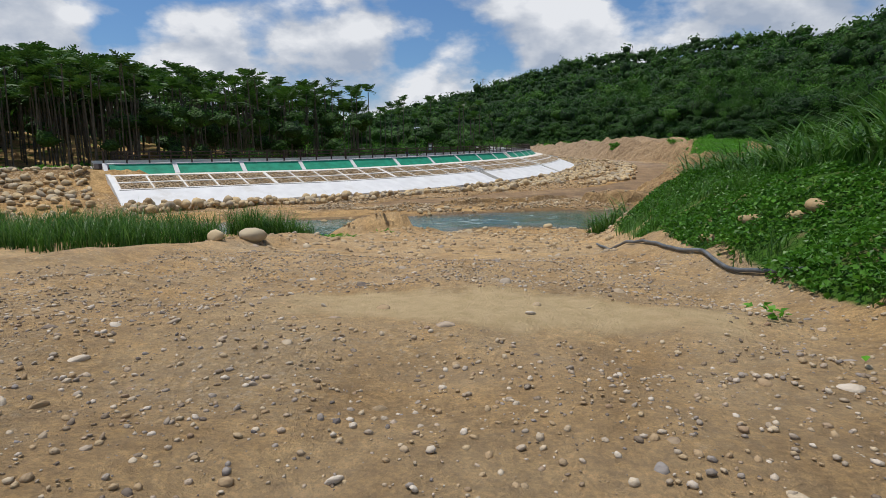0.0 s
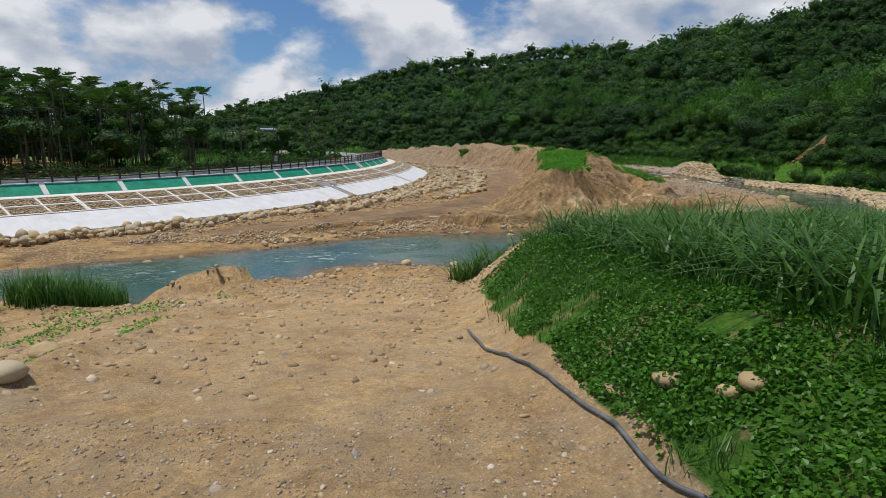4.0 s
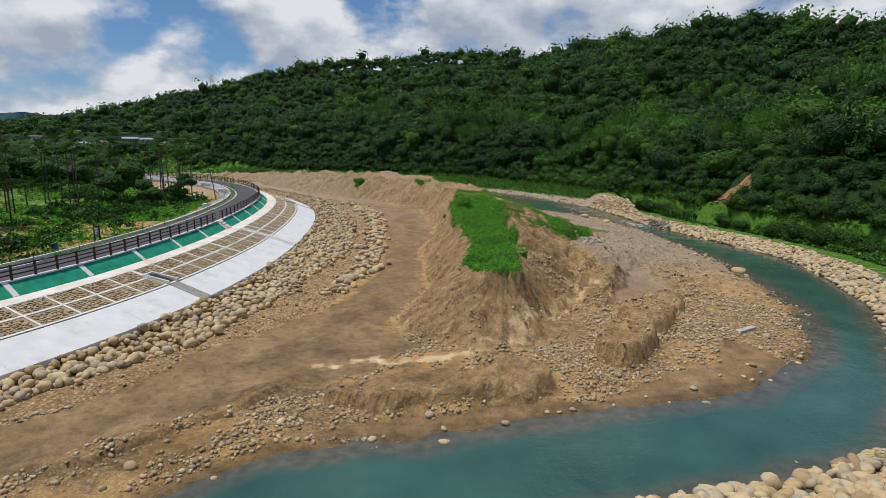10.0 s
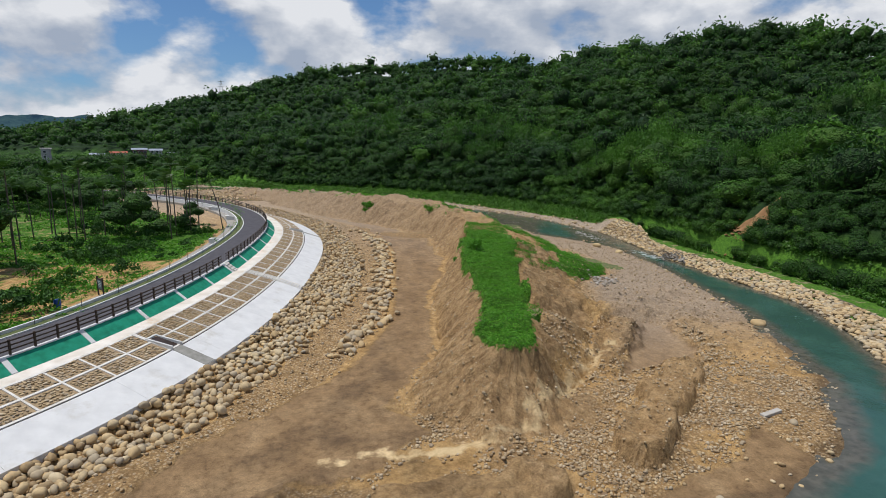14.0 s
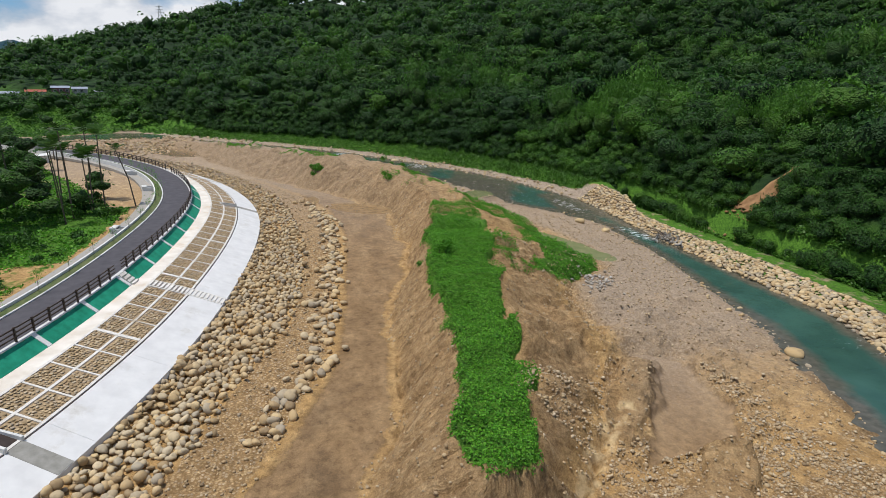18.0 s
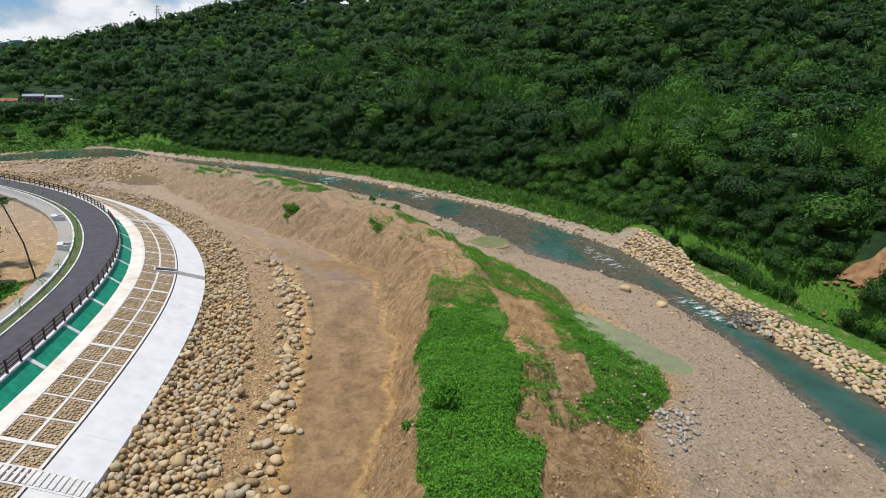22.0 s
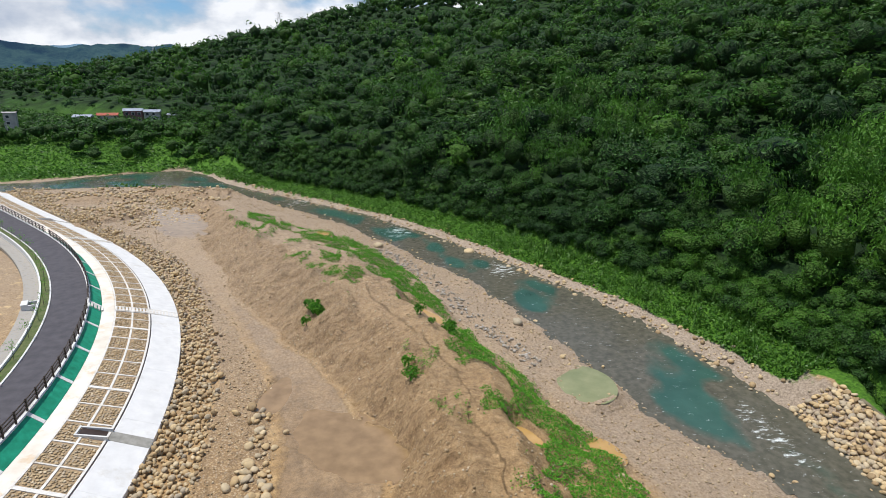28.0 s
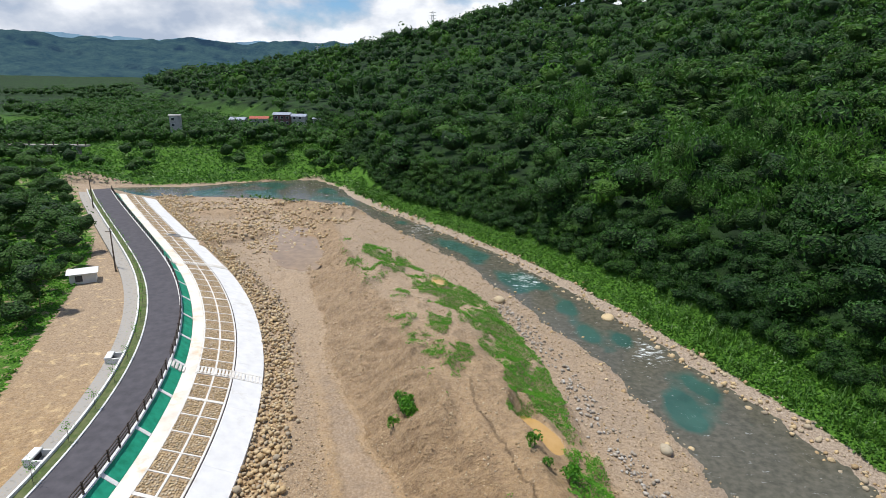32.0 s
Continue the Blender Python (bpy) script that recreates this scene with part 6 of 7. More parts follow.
def lowland_trees():
    """Broadleaf trees and bushes left of the road, on the plain upstream and on the far hills."""
    r = np.random.default_rng(121)
    n = 3400
    x, y = r.uniform(-150, -8, n), r.uniform(30, 250, n)
    back = x_rail(y) - x
    keep = (((back > 25) & (y < 108)) | ((y > 164) & (y < 240) & (back > 13) & (back < 46)) | ((back > 10) & (back < 24) & (y > 122) & (y < 140)) | ((back > 30) & (fbm(x / 20, y / 20, 2) > 0.0))) & ~inside(x, y, lot) & (r.random(n) < np.where(y > 164, 0.8, 0.7))
    x1, y1 = x[keep], y[keep]
    n = 3200
    x, y = r.uniform(-420, 10, n), r.uniform(262, 760, n)
    keep = (fbm(x / 55, y / 55, 2) > np.where(y < 300, 0.02, -0.2)) & (~hill_side(x, y))
    keep |= (np.abs(y - 292 + 0.2 * x * 0) < 16) & (x > -75) & (x < -18) & (~hill_side(x, y))
    keep &= ~((np.hypot((x + 66) / 24, (y - 337) / 7) < 1) | (np.hypot((x + 94) / 4, (y - 312) / 5) < 1))
    keep |= (x > -95) & (x < -35) & (y > 312) & (y < 328) & (r.random(n) < 0.9)
    n = 2600
    xv, yv = r.uniform(-230, 0, n), r.uniform(300, 520, n)
    kv = (~hill_side(xv, yv)) & (fbm(xv / 40, yv / 40, 2) > -0.3) & ~((np.hypot((xv + 66) / 22, (yv - 336) / 6) < 1) | (np.hypot((xv + 94) / 4, (yv - 312) / 5) < 1))
    x2, y2 = np.concatenate([x[keep], xv[kv]]), np.concatenate([y[keep], yv[kv]])
    groups, closed = [], []
    for xx, yy, rad, sub, count, leaf in ((x1, y1, (1.5, 3.4), 2, 70, 0.17), (x2, y2, (2.2, 4.8), 1, 34, 0.26)):
        z = height(xx, yy)
        R = r.uniform(*rad, len(xx))
        pos = np.stack([xx, yy, z + R * 0.75 + np.where(yy < 250, r.uniform(0, 4.2, len(xx)) * np.where(yy < 108, 1.3, 1.0), 0)], 1)
        sc = np.stack([R, R, R * r.uniform(0.7, 1.1, len(xx))], 1)
        tint = (0.3 + 0.7 * fbm(xx / 40, yy / 40, 2) + r.normal(0, 0.2, len(xx))).clip(0, 1)
        warm = r.uniform(0, 0.55, len(xx))
        kind = r.integers(0, 4, len(xx))
        for k in range(4):
            body, sprays = lobed(sub, 500 + k, 0.95, count, leaf)
            groups.append((sprays, pos[kind == k], sc[kind == k], tint[kind == k], warm[kind == k]))
            closed.append((body, pos[kind == k], sc[kind == k] * 0.8, tint[kind == k], warm[kind == k]))
    plant("lowland_woods", groups, M_FOREST, "mixed broadleaf woods and bushes on the valley floor", "woods")
    masses("woods_canopy", closed, "leafy canopy of the valley woods", "woods")


lowland_trees()


def blades(xy, z, per, ln, wd, seed, lean=0.6, spread=0.16, seg=4):
    """Arching grass blades in tufts; returns verts of a chain of quads."""
    r = np.random.default_rng(seed)
    n = len(xy) * per
    base = np.repeat(np.concatenate([xy, z[:, None]], 1), per, 0) + np.concatenate([r.normal(0, spread, (n, 2)), np.zeros((n, 1))], 1)
    a = r.uniform(0, 6.283, n)
    L, lea = np.repeat(r.uniform(0.75, 1.2, len(xy)), per) * ln * r.uniform(0.6, 1.15, n), lean * r.uniform(0.3, 1.2, n)
    t = np.linspace(0, 1, seg + 1)
    hor = np.stack([np.cos(a), np.sin(a), 0 * a], 1)
    side = np.stack([-np.sin(a), np.cos(a), 0 * a], 1)
    out = []
    for i in range(seg):
        q = []
        for k in (i, i + 1):
            c = base + hor * (L * lea * t[k] ** 2)[:, None] + np.array([0, 0, 1.0]) * (L * (t[k] - 0.42 * lea * t[k] ** 2.5))[:, None]
            w = side * (wd * (1 - t[k] ** 1.6) + 0.003) / 2
            q += [(c - w), (c + w)]
        out.append(np.stack([q[0], q[1], q[3], q[2]], 1))
    return np.stack(out, 1).reshape(-1, 3)


def grass_field(name, xy, per, ln, wd, seed, mat, label, lean=0.6, spread=0.16, seg=4, warm=0.15):
    z = height(xy[:, 0], xy[:, 1]) - 0.03
    v = blades(xy, z, per, ln, wd, seed, lean, spread, seg)
    r = np.random.default_rng(seed)
    k = per * seg * 4
    ob = mesh_np(name, v, quads(len(v) // 4), mat, None, True, dict(tint=np.repeat(r.uniform(0, 0.55, len(xy)), k), warm=np.repeat(r.uniform(0, 2 * warm, len(xy)), k)))
    return tagged(ob, label, "grass", kind="stuff")


def pick(n, x0, x1, y0, y1, test, seed):
    r = np.random.default_rng(seed)
    x, y = r.uniform(x0, x1, n), r.uniform(y0, y1, n)
    k = test(x, y)
    return np.stack([x[k], y[k]], 1)


def mound_edge(y):
    return np.interp(y / U, [-10, 3, 6.4, 10, 14, 20, 26], [2.9, 2.75, 2.5, 2.3, 2.4, 2.9, 5.0]) * U


def tall_zone(x, y):
    e = ground(x, y, False)[1]
    return (e["bank"] > 0.8) & ((y < 31.2) | (x > 27)) & (((y > 11.5) & (x > mound_edge(y) + 3.0)) | ((x > 5.6) & (y > 5.5) & (x + 0 * y > 7.8 - 0.25 * y)) | ((y > 29.5) & (x > 5.2) & (y < 31.2)) | ((np.hypot((x - 4.0) / 0.9, (y - 26.8) / 1.6) < 1))) & ~((y > 22.5) & (y < 29.5) & (x < 11 - 0.35 * np.abs(y - 26)) & ~(np.hypot((x - 4.0) / 0.9, (y - 26.8) / 1.6) < 1))


grass_field("tall_grass", pick(6200, 3, 46, 3, 39, lambda x, y: tall_zone(x, y) & (y < 38) & (x + 14 * fbm(x / 5, y / 5, 3) < 41) & (y > 5 + 9 * fbm(x / 4, y / 4, 2)), 131), 12, 1.55, 0.058, 132, M_GRASS, "tall arching napier grass on the bank", 1.35, 0.22, 4, 0.2)
grass_field("shore_grass", np.vstack([pick(900, -30, -12.5, 15, 26, lambda x, y: (ground(x, y, False)[1]["bank"] > 0.2) & (np.hypot((x + 19) / 6.5, (y - 22) / 3.2) < 1), 133), pick(170, -13.6, -9.8, 23.5, 27, lambda x, y: (ground(x, y, False)[1]["bank"] > -0.1) & (np.hypot((x + 11.7) / 1.9, (y - 25.4) / 1.5) < 1), 134)]), 14, 1.45, 0.034, 136, M_GRASS, "clumps of green reed grass at the water's edge", 0.6)
grass_field("far_grass", pick(5200, 50, 85, 60, 250, lambda x, y: (x > np.where(y > 138, x_rvr(y) + 3.2, x_top(y) + 3.4)) & (x < x_top(y) + 8) & (y > 108), 137), 7, 2.0, 0.1, 138, M_GRASS, "rank green reeds along the wooded bank", 0.7, 0.4, 3, 0.4)


def leaf_bed(name, xy, size, up, seed, mat, label, tint=0.35, warm=0.2, jitter=0.5, category="weeds"):
    """Low leafy growth: leaves over the ground at varied heights."""
    r = np.random.default_rng(seed)
    z = height(xy[:, 0], xy[:, 1])
    lump = np.clip(0.55 + 1.2 * fbm(xy[:, 0] / 1.3, xy[:, 1] / 1.3, 3), 0.05, 1.4)
    c = np.concatenate([xy, (z + up * lump * r.random(len(xy)) ** 0.6)[:, None]], 1)
    nr = np.array([[0, 0, 1.0]]) + r.normal(0, jitter, (len(xy), 3))
    nr /= np.linalg.norm(nr, axis=1)[:, None]
    v = cards(c, nr, size * r.uniform(0.65, 1.3, len(xy)), size * r.uniform(0.55, 1.0, len(xy)), r, 0.3)
    ob = mesh_np(name, v, quads(len(xy)), mat, None, False, dict(tint=np.repeat((tint * r.random(len(xy))), 4), warm=np.repeat(np.clip(warm + 0.5 * fbm(xy[:, 0] / 2, xy[:, 1] / 2, 2), 0, 1), 4)))
    return tagged(ob, label, category, kind="stuff")


def vine_zone(x, y):
    return (x > mound_edge(y) + 0.7 + 0.3 * np.clip(y - 3, 0, 9)) & (y < 8.0) & (x < 9)


leaf_bed("vines", pick(125000, 2.5, 9, -1.5, 9, vine_zone, 141), 0.08, 0.66, 142, M_VINE, "dense creeping vines with heart-shaped leaves", 0.5, 0.25, 0.7)
leaf_bed("mound_weeds", pick(190000, 2.4, 14, 0, 27, lambda x, y: (x > mound_edge(y) + 0.15) & ~vine_zone(x, y) & ~((y > 22) & (x < 11 - 0.35 * np.abs(y - 26))) & (fbm(x / 1.6, y / 1.6, 3) > -0.16 - 0.2 * (x - mound_edge(y) - 0.6)) & (ground(x, y, False)[1]["bank"] > 1.0), 143), 0.082, 0.36, 144, M_VINE, "fresh green low weeds over the mound", 0.6, 0.3, 0.75)
grass_field("mound_grass", pick(1500, 2.4, 9, 3, 26, lambda x, y: (x > mound_edge(y) + 0.1) & (fbm(x / 1.1, y / 1.1, 2) > 0.02) & ~((y > 22) & (x < 11 - 0.35 * np.abs(y - 26))), 148), 9, 0.42, 0.014, 149, M_GRASS, "short grass tufts among the weeds of the mound", 0.8, 0.12, 3)
leaf_bed("track_weeds", np.vstack([pick(900, 1.5, 3.6, 2, 7, lambda x, y: (x > mound_edge(y) - 0.7) & (fbm(x / 0.8, y / 0.8, 2) > 0.12), 145), pick(5200, -13, -5.0, 11, 24, lambda x, y: (x < np.interp(y, [10, 24], [-7.2, -5.2])) & (fbm(x / 1.5, y / 1.5, 2) > -0.05) & (ground(x, y, False)[1]["bank"] > 0.2), 146)]), 0.1, 0.2, 147, M_WEED, "small weeds creeping onto the sand")


def ridge_zone(x, y):
    a = (x > x_crl(y) - 0.5) & (x < x_crr(y) + 0.2) & (y > 50.5 * U) & (y < 180 * U)
    edge = x_bas(y) - 0.4
    bare = fbm(x / 3.2, y / 4.5, 3)
    b = (x > x_crr(y) - 1) & (x < edge) & ((x > x_crr(y) + 0.45 * (x_bas(y) - x_crr(y))) | (bare > 0.1)) & (y > 76 * U) & (y < 172 * U)
    a &= bare > np.where(y < 85 * U, -0.6, -0.12 + 0.24 * sstep(95 * U, 125 * U, y))
    b &= bare > -0.16 + 0.22 * sstep(125 * U, 150 * U, y)
    loose_ = np.abs(vnoise(x * 37.7, y * 41.3)) * 2 + 0.9 * vnoise(x * 3.1, y * 3.3)
    thin = sstep(88 * U, 108 * U, y)
    a &= loose_ > thin * (0.75 - 1.6 * bare)
    b &= loose_ > thin * (-0.05 - 1.5 * bare)
    c = (x > x_crr(y) + 0.35 * (x_bas(y) - x_crr(y))) & (x < x_bas(y) - 0.6 + 1.2 * bare) & (y > 84 * U) & (y < 160 * U) & (loose_ > -0.12 - 1.0 * bare)
    b |= c
    clump = fbm(x / 1.3 + 31, y / 1.3, 3)
    a &= clump > thin * (0.22 - 0.5 * bare) - 0.9 * (1 - thin)
    b &= clump > thin * (-0.3 - 0.7 * bare) - 0.9 * (1 - thin)
    pool = np.zeros(x.shape, bool)
    for cx, cy, rx, ry, turn, level in POOLS[:2]:
        pool |= np.hypot(x / U - cx, y / U - cy) < rx * 0.9
    return (a | b) & ~pool


leaf_bed("ridge_weeds", pick(1150000, 0, 54, 58, 220, ridge_zone, 151), 0.15, 0.62, 152, M_WEED, "bright green weeds carpeting the spoil ridge", 0.35, 0.25, 0.6)
_y = np.random.default_rng(153).uniform(48, 268, 42000)
_x = np.where(_y > 115 * U, x_rvr(_y) + 2.3, x_top(_y) + 3.8)
_x = _x + (x_top(_y) + 8.5 - _x) * np.random.default_rng(154).random(42000)
_k = ~(np.hypot((_x / U - 66.5) / 3.4, (_y / U - 87) / 3.4) < 1)
leaf_bed("bank_weeds", np.stack([_x[_k], _y[_k]], 1), 0.42, 0.9, 154, M_GRASS, "green undergrowth along the foot of the wooded hill", 0.8, 0.6, 0.7)
leaf_bed("field_weeds", pick(110000, -75, -2, 46, 200, lambda x, y: (x < x_rail(y) - 8.0) & (x > x_rail(y) - 42) & ~inside(x, y, lot) & (fbm(x / 6, y / 6, 3) > np.where((y > 106) & (y < 131), -0.5, np.where(y < 140, 0.06, -0.2))), 155), 0.36, 0.5, 156, M_WEED, "garden greens and weeds beside the road", 0.7, 0.3, 0.7)
leaf_bed("meadow", pick(52000, -200, 0, 246, 345, lambda x, y: (ground(x, y, False)[1]["bank"] > 1.5) & ~hill_side(x, y), 157), 0.8, 0.9, 158, M_GRASS, "green reed meadow beyond the river bend", 0.5, 0.35, 0.7, "meadow")

# ---------------------------------------------------------------- far bank details
M_SCAR = mat_plain("orange_earth", (0.17, 0.09, 0.04), (0.33, 0.19, 0.09), 0.95, 0.9, 0, 0.8)
M_DRIFT = mat_plain("driftwood", (0.1, 0.075, 0.055), (0.2, 0.16, 0.12), 0.9, 3.0, 0, 0.5)
M_HOSE = mat_plain("grey_hose", (0.05, 0.055, 0.06), (0.16, 0.17, 0.18), 0.45, 4.0)
M_CULVERT_SHADE = mat_plain("culvert_shade", (0.012, 0.012, 0.013), (0.03, 0.03, 0.032), 0.4, 2.0)
M_ROOF_RED = mat_plain("red_roof", (0.26, 0.06, 0.035), (0.38, 0.1, 0.06), 0.7, 1.0)
M_ROOF_GREY = mat_plain("metal_roof", (0.2, 0.23, 0.29), (0.32, 0.35, 0.42), 0.5, 0.8)
M_PLASTER = mat_plain("house_plaster", (0.27, 0.26, 0.26), (0.42, 0.41, 0.4), 0.85, 0.6)
M_BRICKRED = mat_plain("purple_wall", (0.12, 0.06, 0.07), (0.2, 0.1, 0.11), 0.85, 0.6)
M_PANE = mat_plain("window_glass", (0.02, 0.025, 0.03), (0.05, 0.06, 0.07), 0.12, 1.0)
M_BLUE = mat_plain("blue_plastic", (0.01, 0.06, 0.3), (0.02, 0.1, 0.42), 0.4, 2.0)
M_SIGN = mat_plain("sign_panel", (0.05, 0.09, 0.12), (0.09, 0.15, 0.19), 0.4, 2.0)
M_PALEBAR = mat_plain("pale_print", (0.5, 0.55, 0.55), (0.6, 0.64, 0.64), 0.5, 3.0)


M_KERB = mat_concrete("mossy_kerb", (0.11, 0.09, 0.055), (0.2, 0.17, 0.11), (0.06, 0.08, 0.025))


def x_strip(name, off0, off1, y0, y1, up, thick, mat, label, category):
    """A strip that follows the top of the far bank."""
    y = np.arange(y0, y1, 1.0)
    rows = np.stack([np.stack([x_top(y) + o, y, height(x_top(y) + 0.9, y) + up], 1) for o in (off0, off1)], 1)
    v, f = slab_arrays(rows[:, ::-1], thick)
    return tagged(mesh_np(name, v, f, mat), label, category, kind="structure")


x_strip("kerb", 0.25, 0.7, 43 * U, 111 * U, 0.12, 0.5, M_KERB, "mossy dark concrete kerb along the riprap", "kerb")


def scar():
    """The landslip: a bare earth chute on the wooded slope."""
    n, m = 22, 11
    t, a = np.meshgrid(np.linspace(0, 1, n), np.linspace(-1, 1, m), indexing="ij")
    w = (0.7 + 2.2 * (1 - t) ** 1.3) * (1 + 0.5 * fbm(t * 7, a * 0 + 3.3, 2))
    x, y = 78.6 + 6.6 * t + 0 * a, 104.8 - 2.6 * t + a * w
    z = height(x.ravel(), y.ravel()).reshape(x.shape) + 1.6 * t * (1 - 0.3 * a * a) + 0.3 - 0.9 * a * a + 0.5 * fbm(x / 1.1, y / 1.1, 3)
    v, f = band_arrays(np.stack([x, y, z], -1))
    tagged(mesh_np("landslip", v, f, M_SCAR, None, True), "bare orange earth landslip on the slope", "landslip", kind="structure")
    r = np.random.default_rng(5)
    px, py = r.uniform(76.5, 81, 90), r.uniform(101, 108, 90)
    vv, ff = scatter(COBBLES, np.stack([px, py, height(px, py) + 0.15], 1), r.uniform(0.2, 0.8, 90), 6)
    tagged(mesh_np("landslip_rubble", vv, ff, M_SCAR, None, True), "orange rubble at the foot of the landslip", "rubble", kind="stuff")


scar()


def driftwood():
    r = np.random.default_rng(9)
    base = np.array([67.6, 107.6])
    z0 = float(height(base[0] + 1, base[1])[0])
    pile = thing("driftwood_pile", "tangle of grey driftwood caught on rocks in the river", "driftwood", at=(base[0], base[1], z0))
    for _ in range(34):
        p, a, ln = r.normal(0, 1.1, 2), r.uniform(0, 6.28), r.uniform(0.8, 2.6)
        d = np.array([math.cos(a), math.sin(a), r.uniform(-0.2, 0.45)]) * ln
        q = np.array([p[0], p[1], r.uniform(0.2, 0.9)])
        v, f = tube_arrays(np.stack([q - d / 2, q + [0, 0, 0.08], q + d / 2]), [0.05, 0.06, 0.025], 5)
        mesh_np("branch", v, f, M_DRIFT, pile, True)
    me = None
    for k in range(14):
        p = r.normal(0, 1.3, 2)
        c = np.zeros(3)
        if me is None:
            legs = [tube_arrays(np.stack([c, np.array(d) * 0.62]), [0.24, 0.15], 7) for d in ((0, 0, 1), (0.94, 0, -0.33), (-0.47, 0.82, -0.33), (-0.47, -0.82, -0.33))]
            v, f = join(legs)
            ob = mesh_np("concrete_block", v, f, M_DITCH, pile, True, label="four-legged concrete armour block")
            me = ob.data
        else:
            ob = new("concrete_block", me)
            ob.parent = pile
        ob.matrix_basis = pose(p[0], p[1] - 0.5, r.uniform(0, 0.4), r.uniform(-30, 30), r.uniform(-30, 30), r.uniform(0, 360))


driftwood()


def rubble(name, n, path, spread, sizes, seed, label):
    p = smooth(line(*path), 0.3)
    r = np.random.default_rng(seed)
    q = p[r.integers(0, len(p), n)] + r.normal(0, spread, (n, 2))
    v, f = scatter(COBBLES, np.concatenate([q, height(q[:, 0], q[:, 1])[:, None]], 1), r.uniform(*sizes, n), seed)
    tagged(mesh_np(name, v, f, M_RUBBLE, None, True), label, "rubble", kind="stuff")


M_RUBBLE = mat_stone("pale_rubble", [(0.26, 0.23, 0.19), (0.36, 0.33, 0.29), (0.46, 0.44, 0.41), (0.3, 0.25, 0.19)], "island")
rubble("rubble", 110, ((36.6, 75.2), (37.8, 78.4)), 0.9, (0.15, 0.6), 13, "pale broken concrete at the foot of the ridge")
rubble("rubble", 420, ((38.2, 121), (34.5, 130), (31.5, 139), (25, 155)), 0.9, (0.15, 0.6), 14, "pale broken stone along the ridge edge")

slab = box("concrete_slab", 1.7, 0.4, 0.2, M_RUBBLE, None, pose(29.0 * U, 44.8 * U, float(height(29.0 * U, 44.8 * U)[0]) + 0.02, 3, -4, 8), 0.03)
tagged(slab, "broken white concrete slab lying at the waterline", "slab")

# ---------------------------------------------------------------- beside the track
pipe_pts = smooth(np.array([[2.2, 16.2], [2.4, 13.2], [2.7, 11.3], [2.95, 9.2], [3.05, 7.9], [3.5, 6.9]], float), 0.25)
pz = height(pipe_pts[:, 0], pipe_pts[:, 1])
v, f = tube_arrays(np.concatenate([pipe_pts, (pz + 0.06)[:, None]], 1), np.full(len(pz), 0.03), 8)
tagged(mesh_np("water_pipe", v, f, M_HOSE, None, True), "grey plastic hose lying through the weeds", "pipe")

# ---------------------------------------------------------------- beside the road


def sapling(x, y, k):
    r = np.random.default_rng(700 + k)
    z = float(z_road(y)) + 0.06
    ob = thing("sapling", "young planted sapling with a thin stem in the verge", "sapling", "saplings along the road", at=(x, y, z))
    h = r.uniform(1.3, 2.0)
    v, f = tube_arrays([[0, 0, -0.05], [0.02, 0.02, h * 0.6], [0.05, 0, h]], [0.025, 0.02, 0.012], 6)
    mesh_np("stem", v, f, M_BARK, ob, True)
    n = 70
    c = r.normal(0, 1, (n, 3)) * [0.28, 0.28, 0.35] + [0, 0, h * 0.85]
    nr = r.normal(0, 1, (n, 3)) + [0, 0, 0.8]
    nr /= np.linalg.norm(nr, axis=1)[:, None]
    w = cards(c, nr, r.uniform(0.12, 0.22, n), r.uniform(0.06, 0.1, n), r)
    mesh_np("crown", w, quads(n), M_WEED, ob, False, dict(tint=np.full(len(w), 0.2), warm=np.full(len(w), 0.3)))


for k, s in enumerate(np.arange(22, RLEN - 20, 5.2)):
    p = on_rail(s, -4.65)
    sapling(float(p[0]), float(p[1]), k)


def info_board():
    x, y = -9.5 * U, 71.8 * U
    z = float(z_road(y)) - 0.2
    x -= 3.0
    b = thing("information_board", "dark framed information board beside the road", "sign", at=(x, y, z))
    b.rotation_euler = (0, 0, radians(-58))
    for o in (-0.75, 0.75):
        box("post", 0.13, 0.13, 1.9, M_RAILING, b, pose(o, 0, 0))
    box("frame", 1.5, 0.1, 0.12, M_RAILING, b, pose(0, 0, 1.62))
    box("frame", 1.5, 0.1, 0.1, M_RAILING, b, pose(0, 0, 0.62))
    p = box("panel", 1.4, 0.05, 0.9, M_SIGN, b, pose(0, 0, 0.72), label="dark blue printed panel")
    for i in range(4):
        box("print_bar", 1.1 - 0.18 * i, 0.01, 0.06, M_PALEBAR, p, pose(-0.05 * i, -0.031, 0.68 - 0.16 * i), 0.002)


info_board()
bx, by = -17.5, 84.0
barrel = thing("barrel", "blue plastic barrel in the vegetable garden", "barrel", at=(bx, by, float(height(bx, by)[0])))
v, f = tube_arrays([[0, 0, 0], [0, 0, 0.1], [0, 0, 0.45], [0, 0, 0.8], [0, 0, 0.9]], [0.26, 0.29, 0.31, 0.29, 0.26], 14)
mesh_np("body", v, f, M_BLUE, barrel, True)
v, f = tube_arrays([[0, 0, 0.9], [0, 0, 0.93]], [0.27, 0.02], 14)
mesh_np("lid", v, f, M_BLUE, barrel, True)

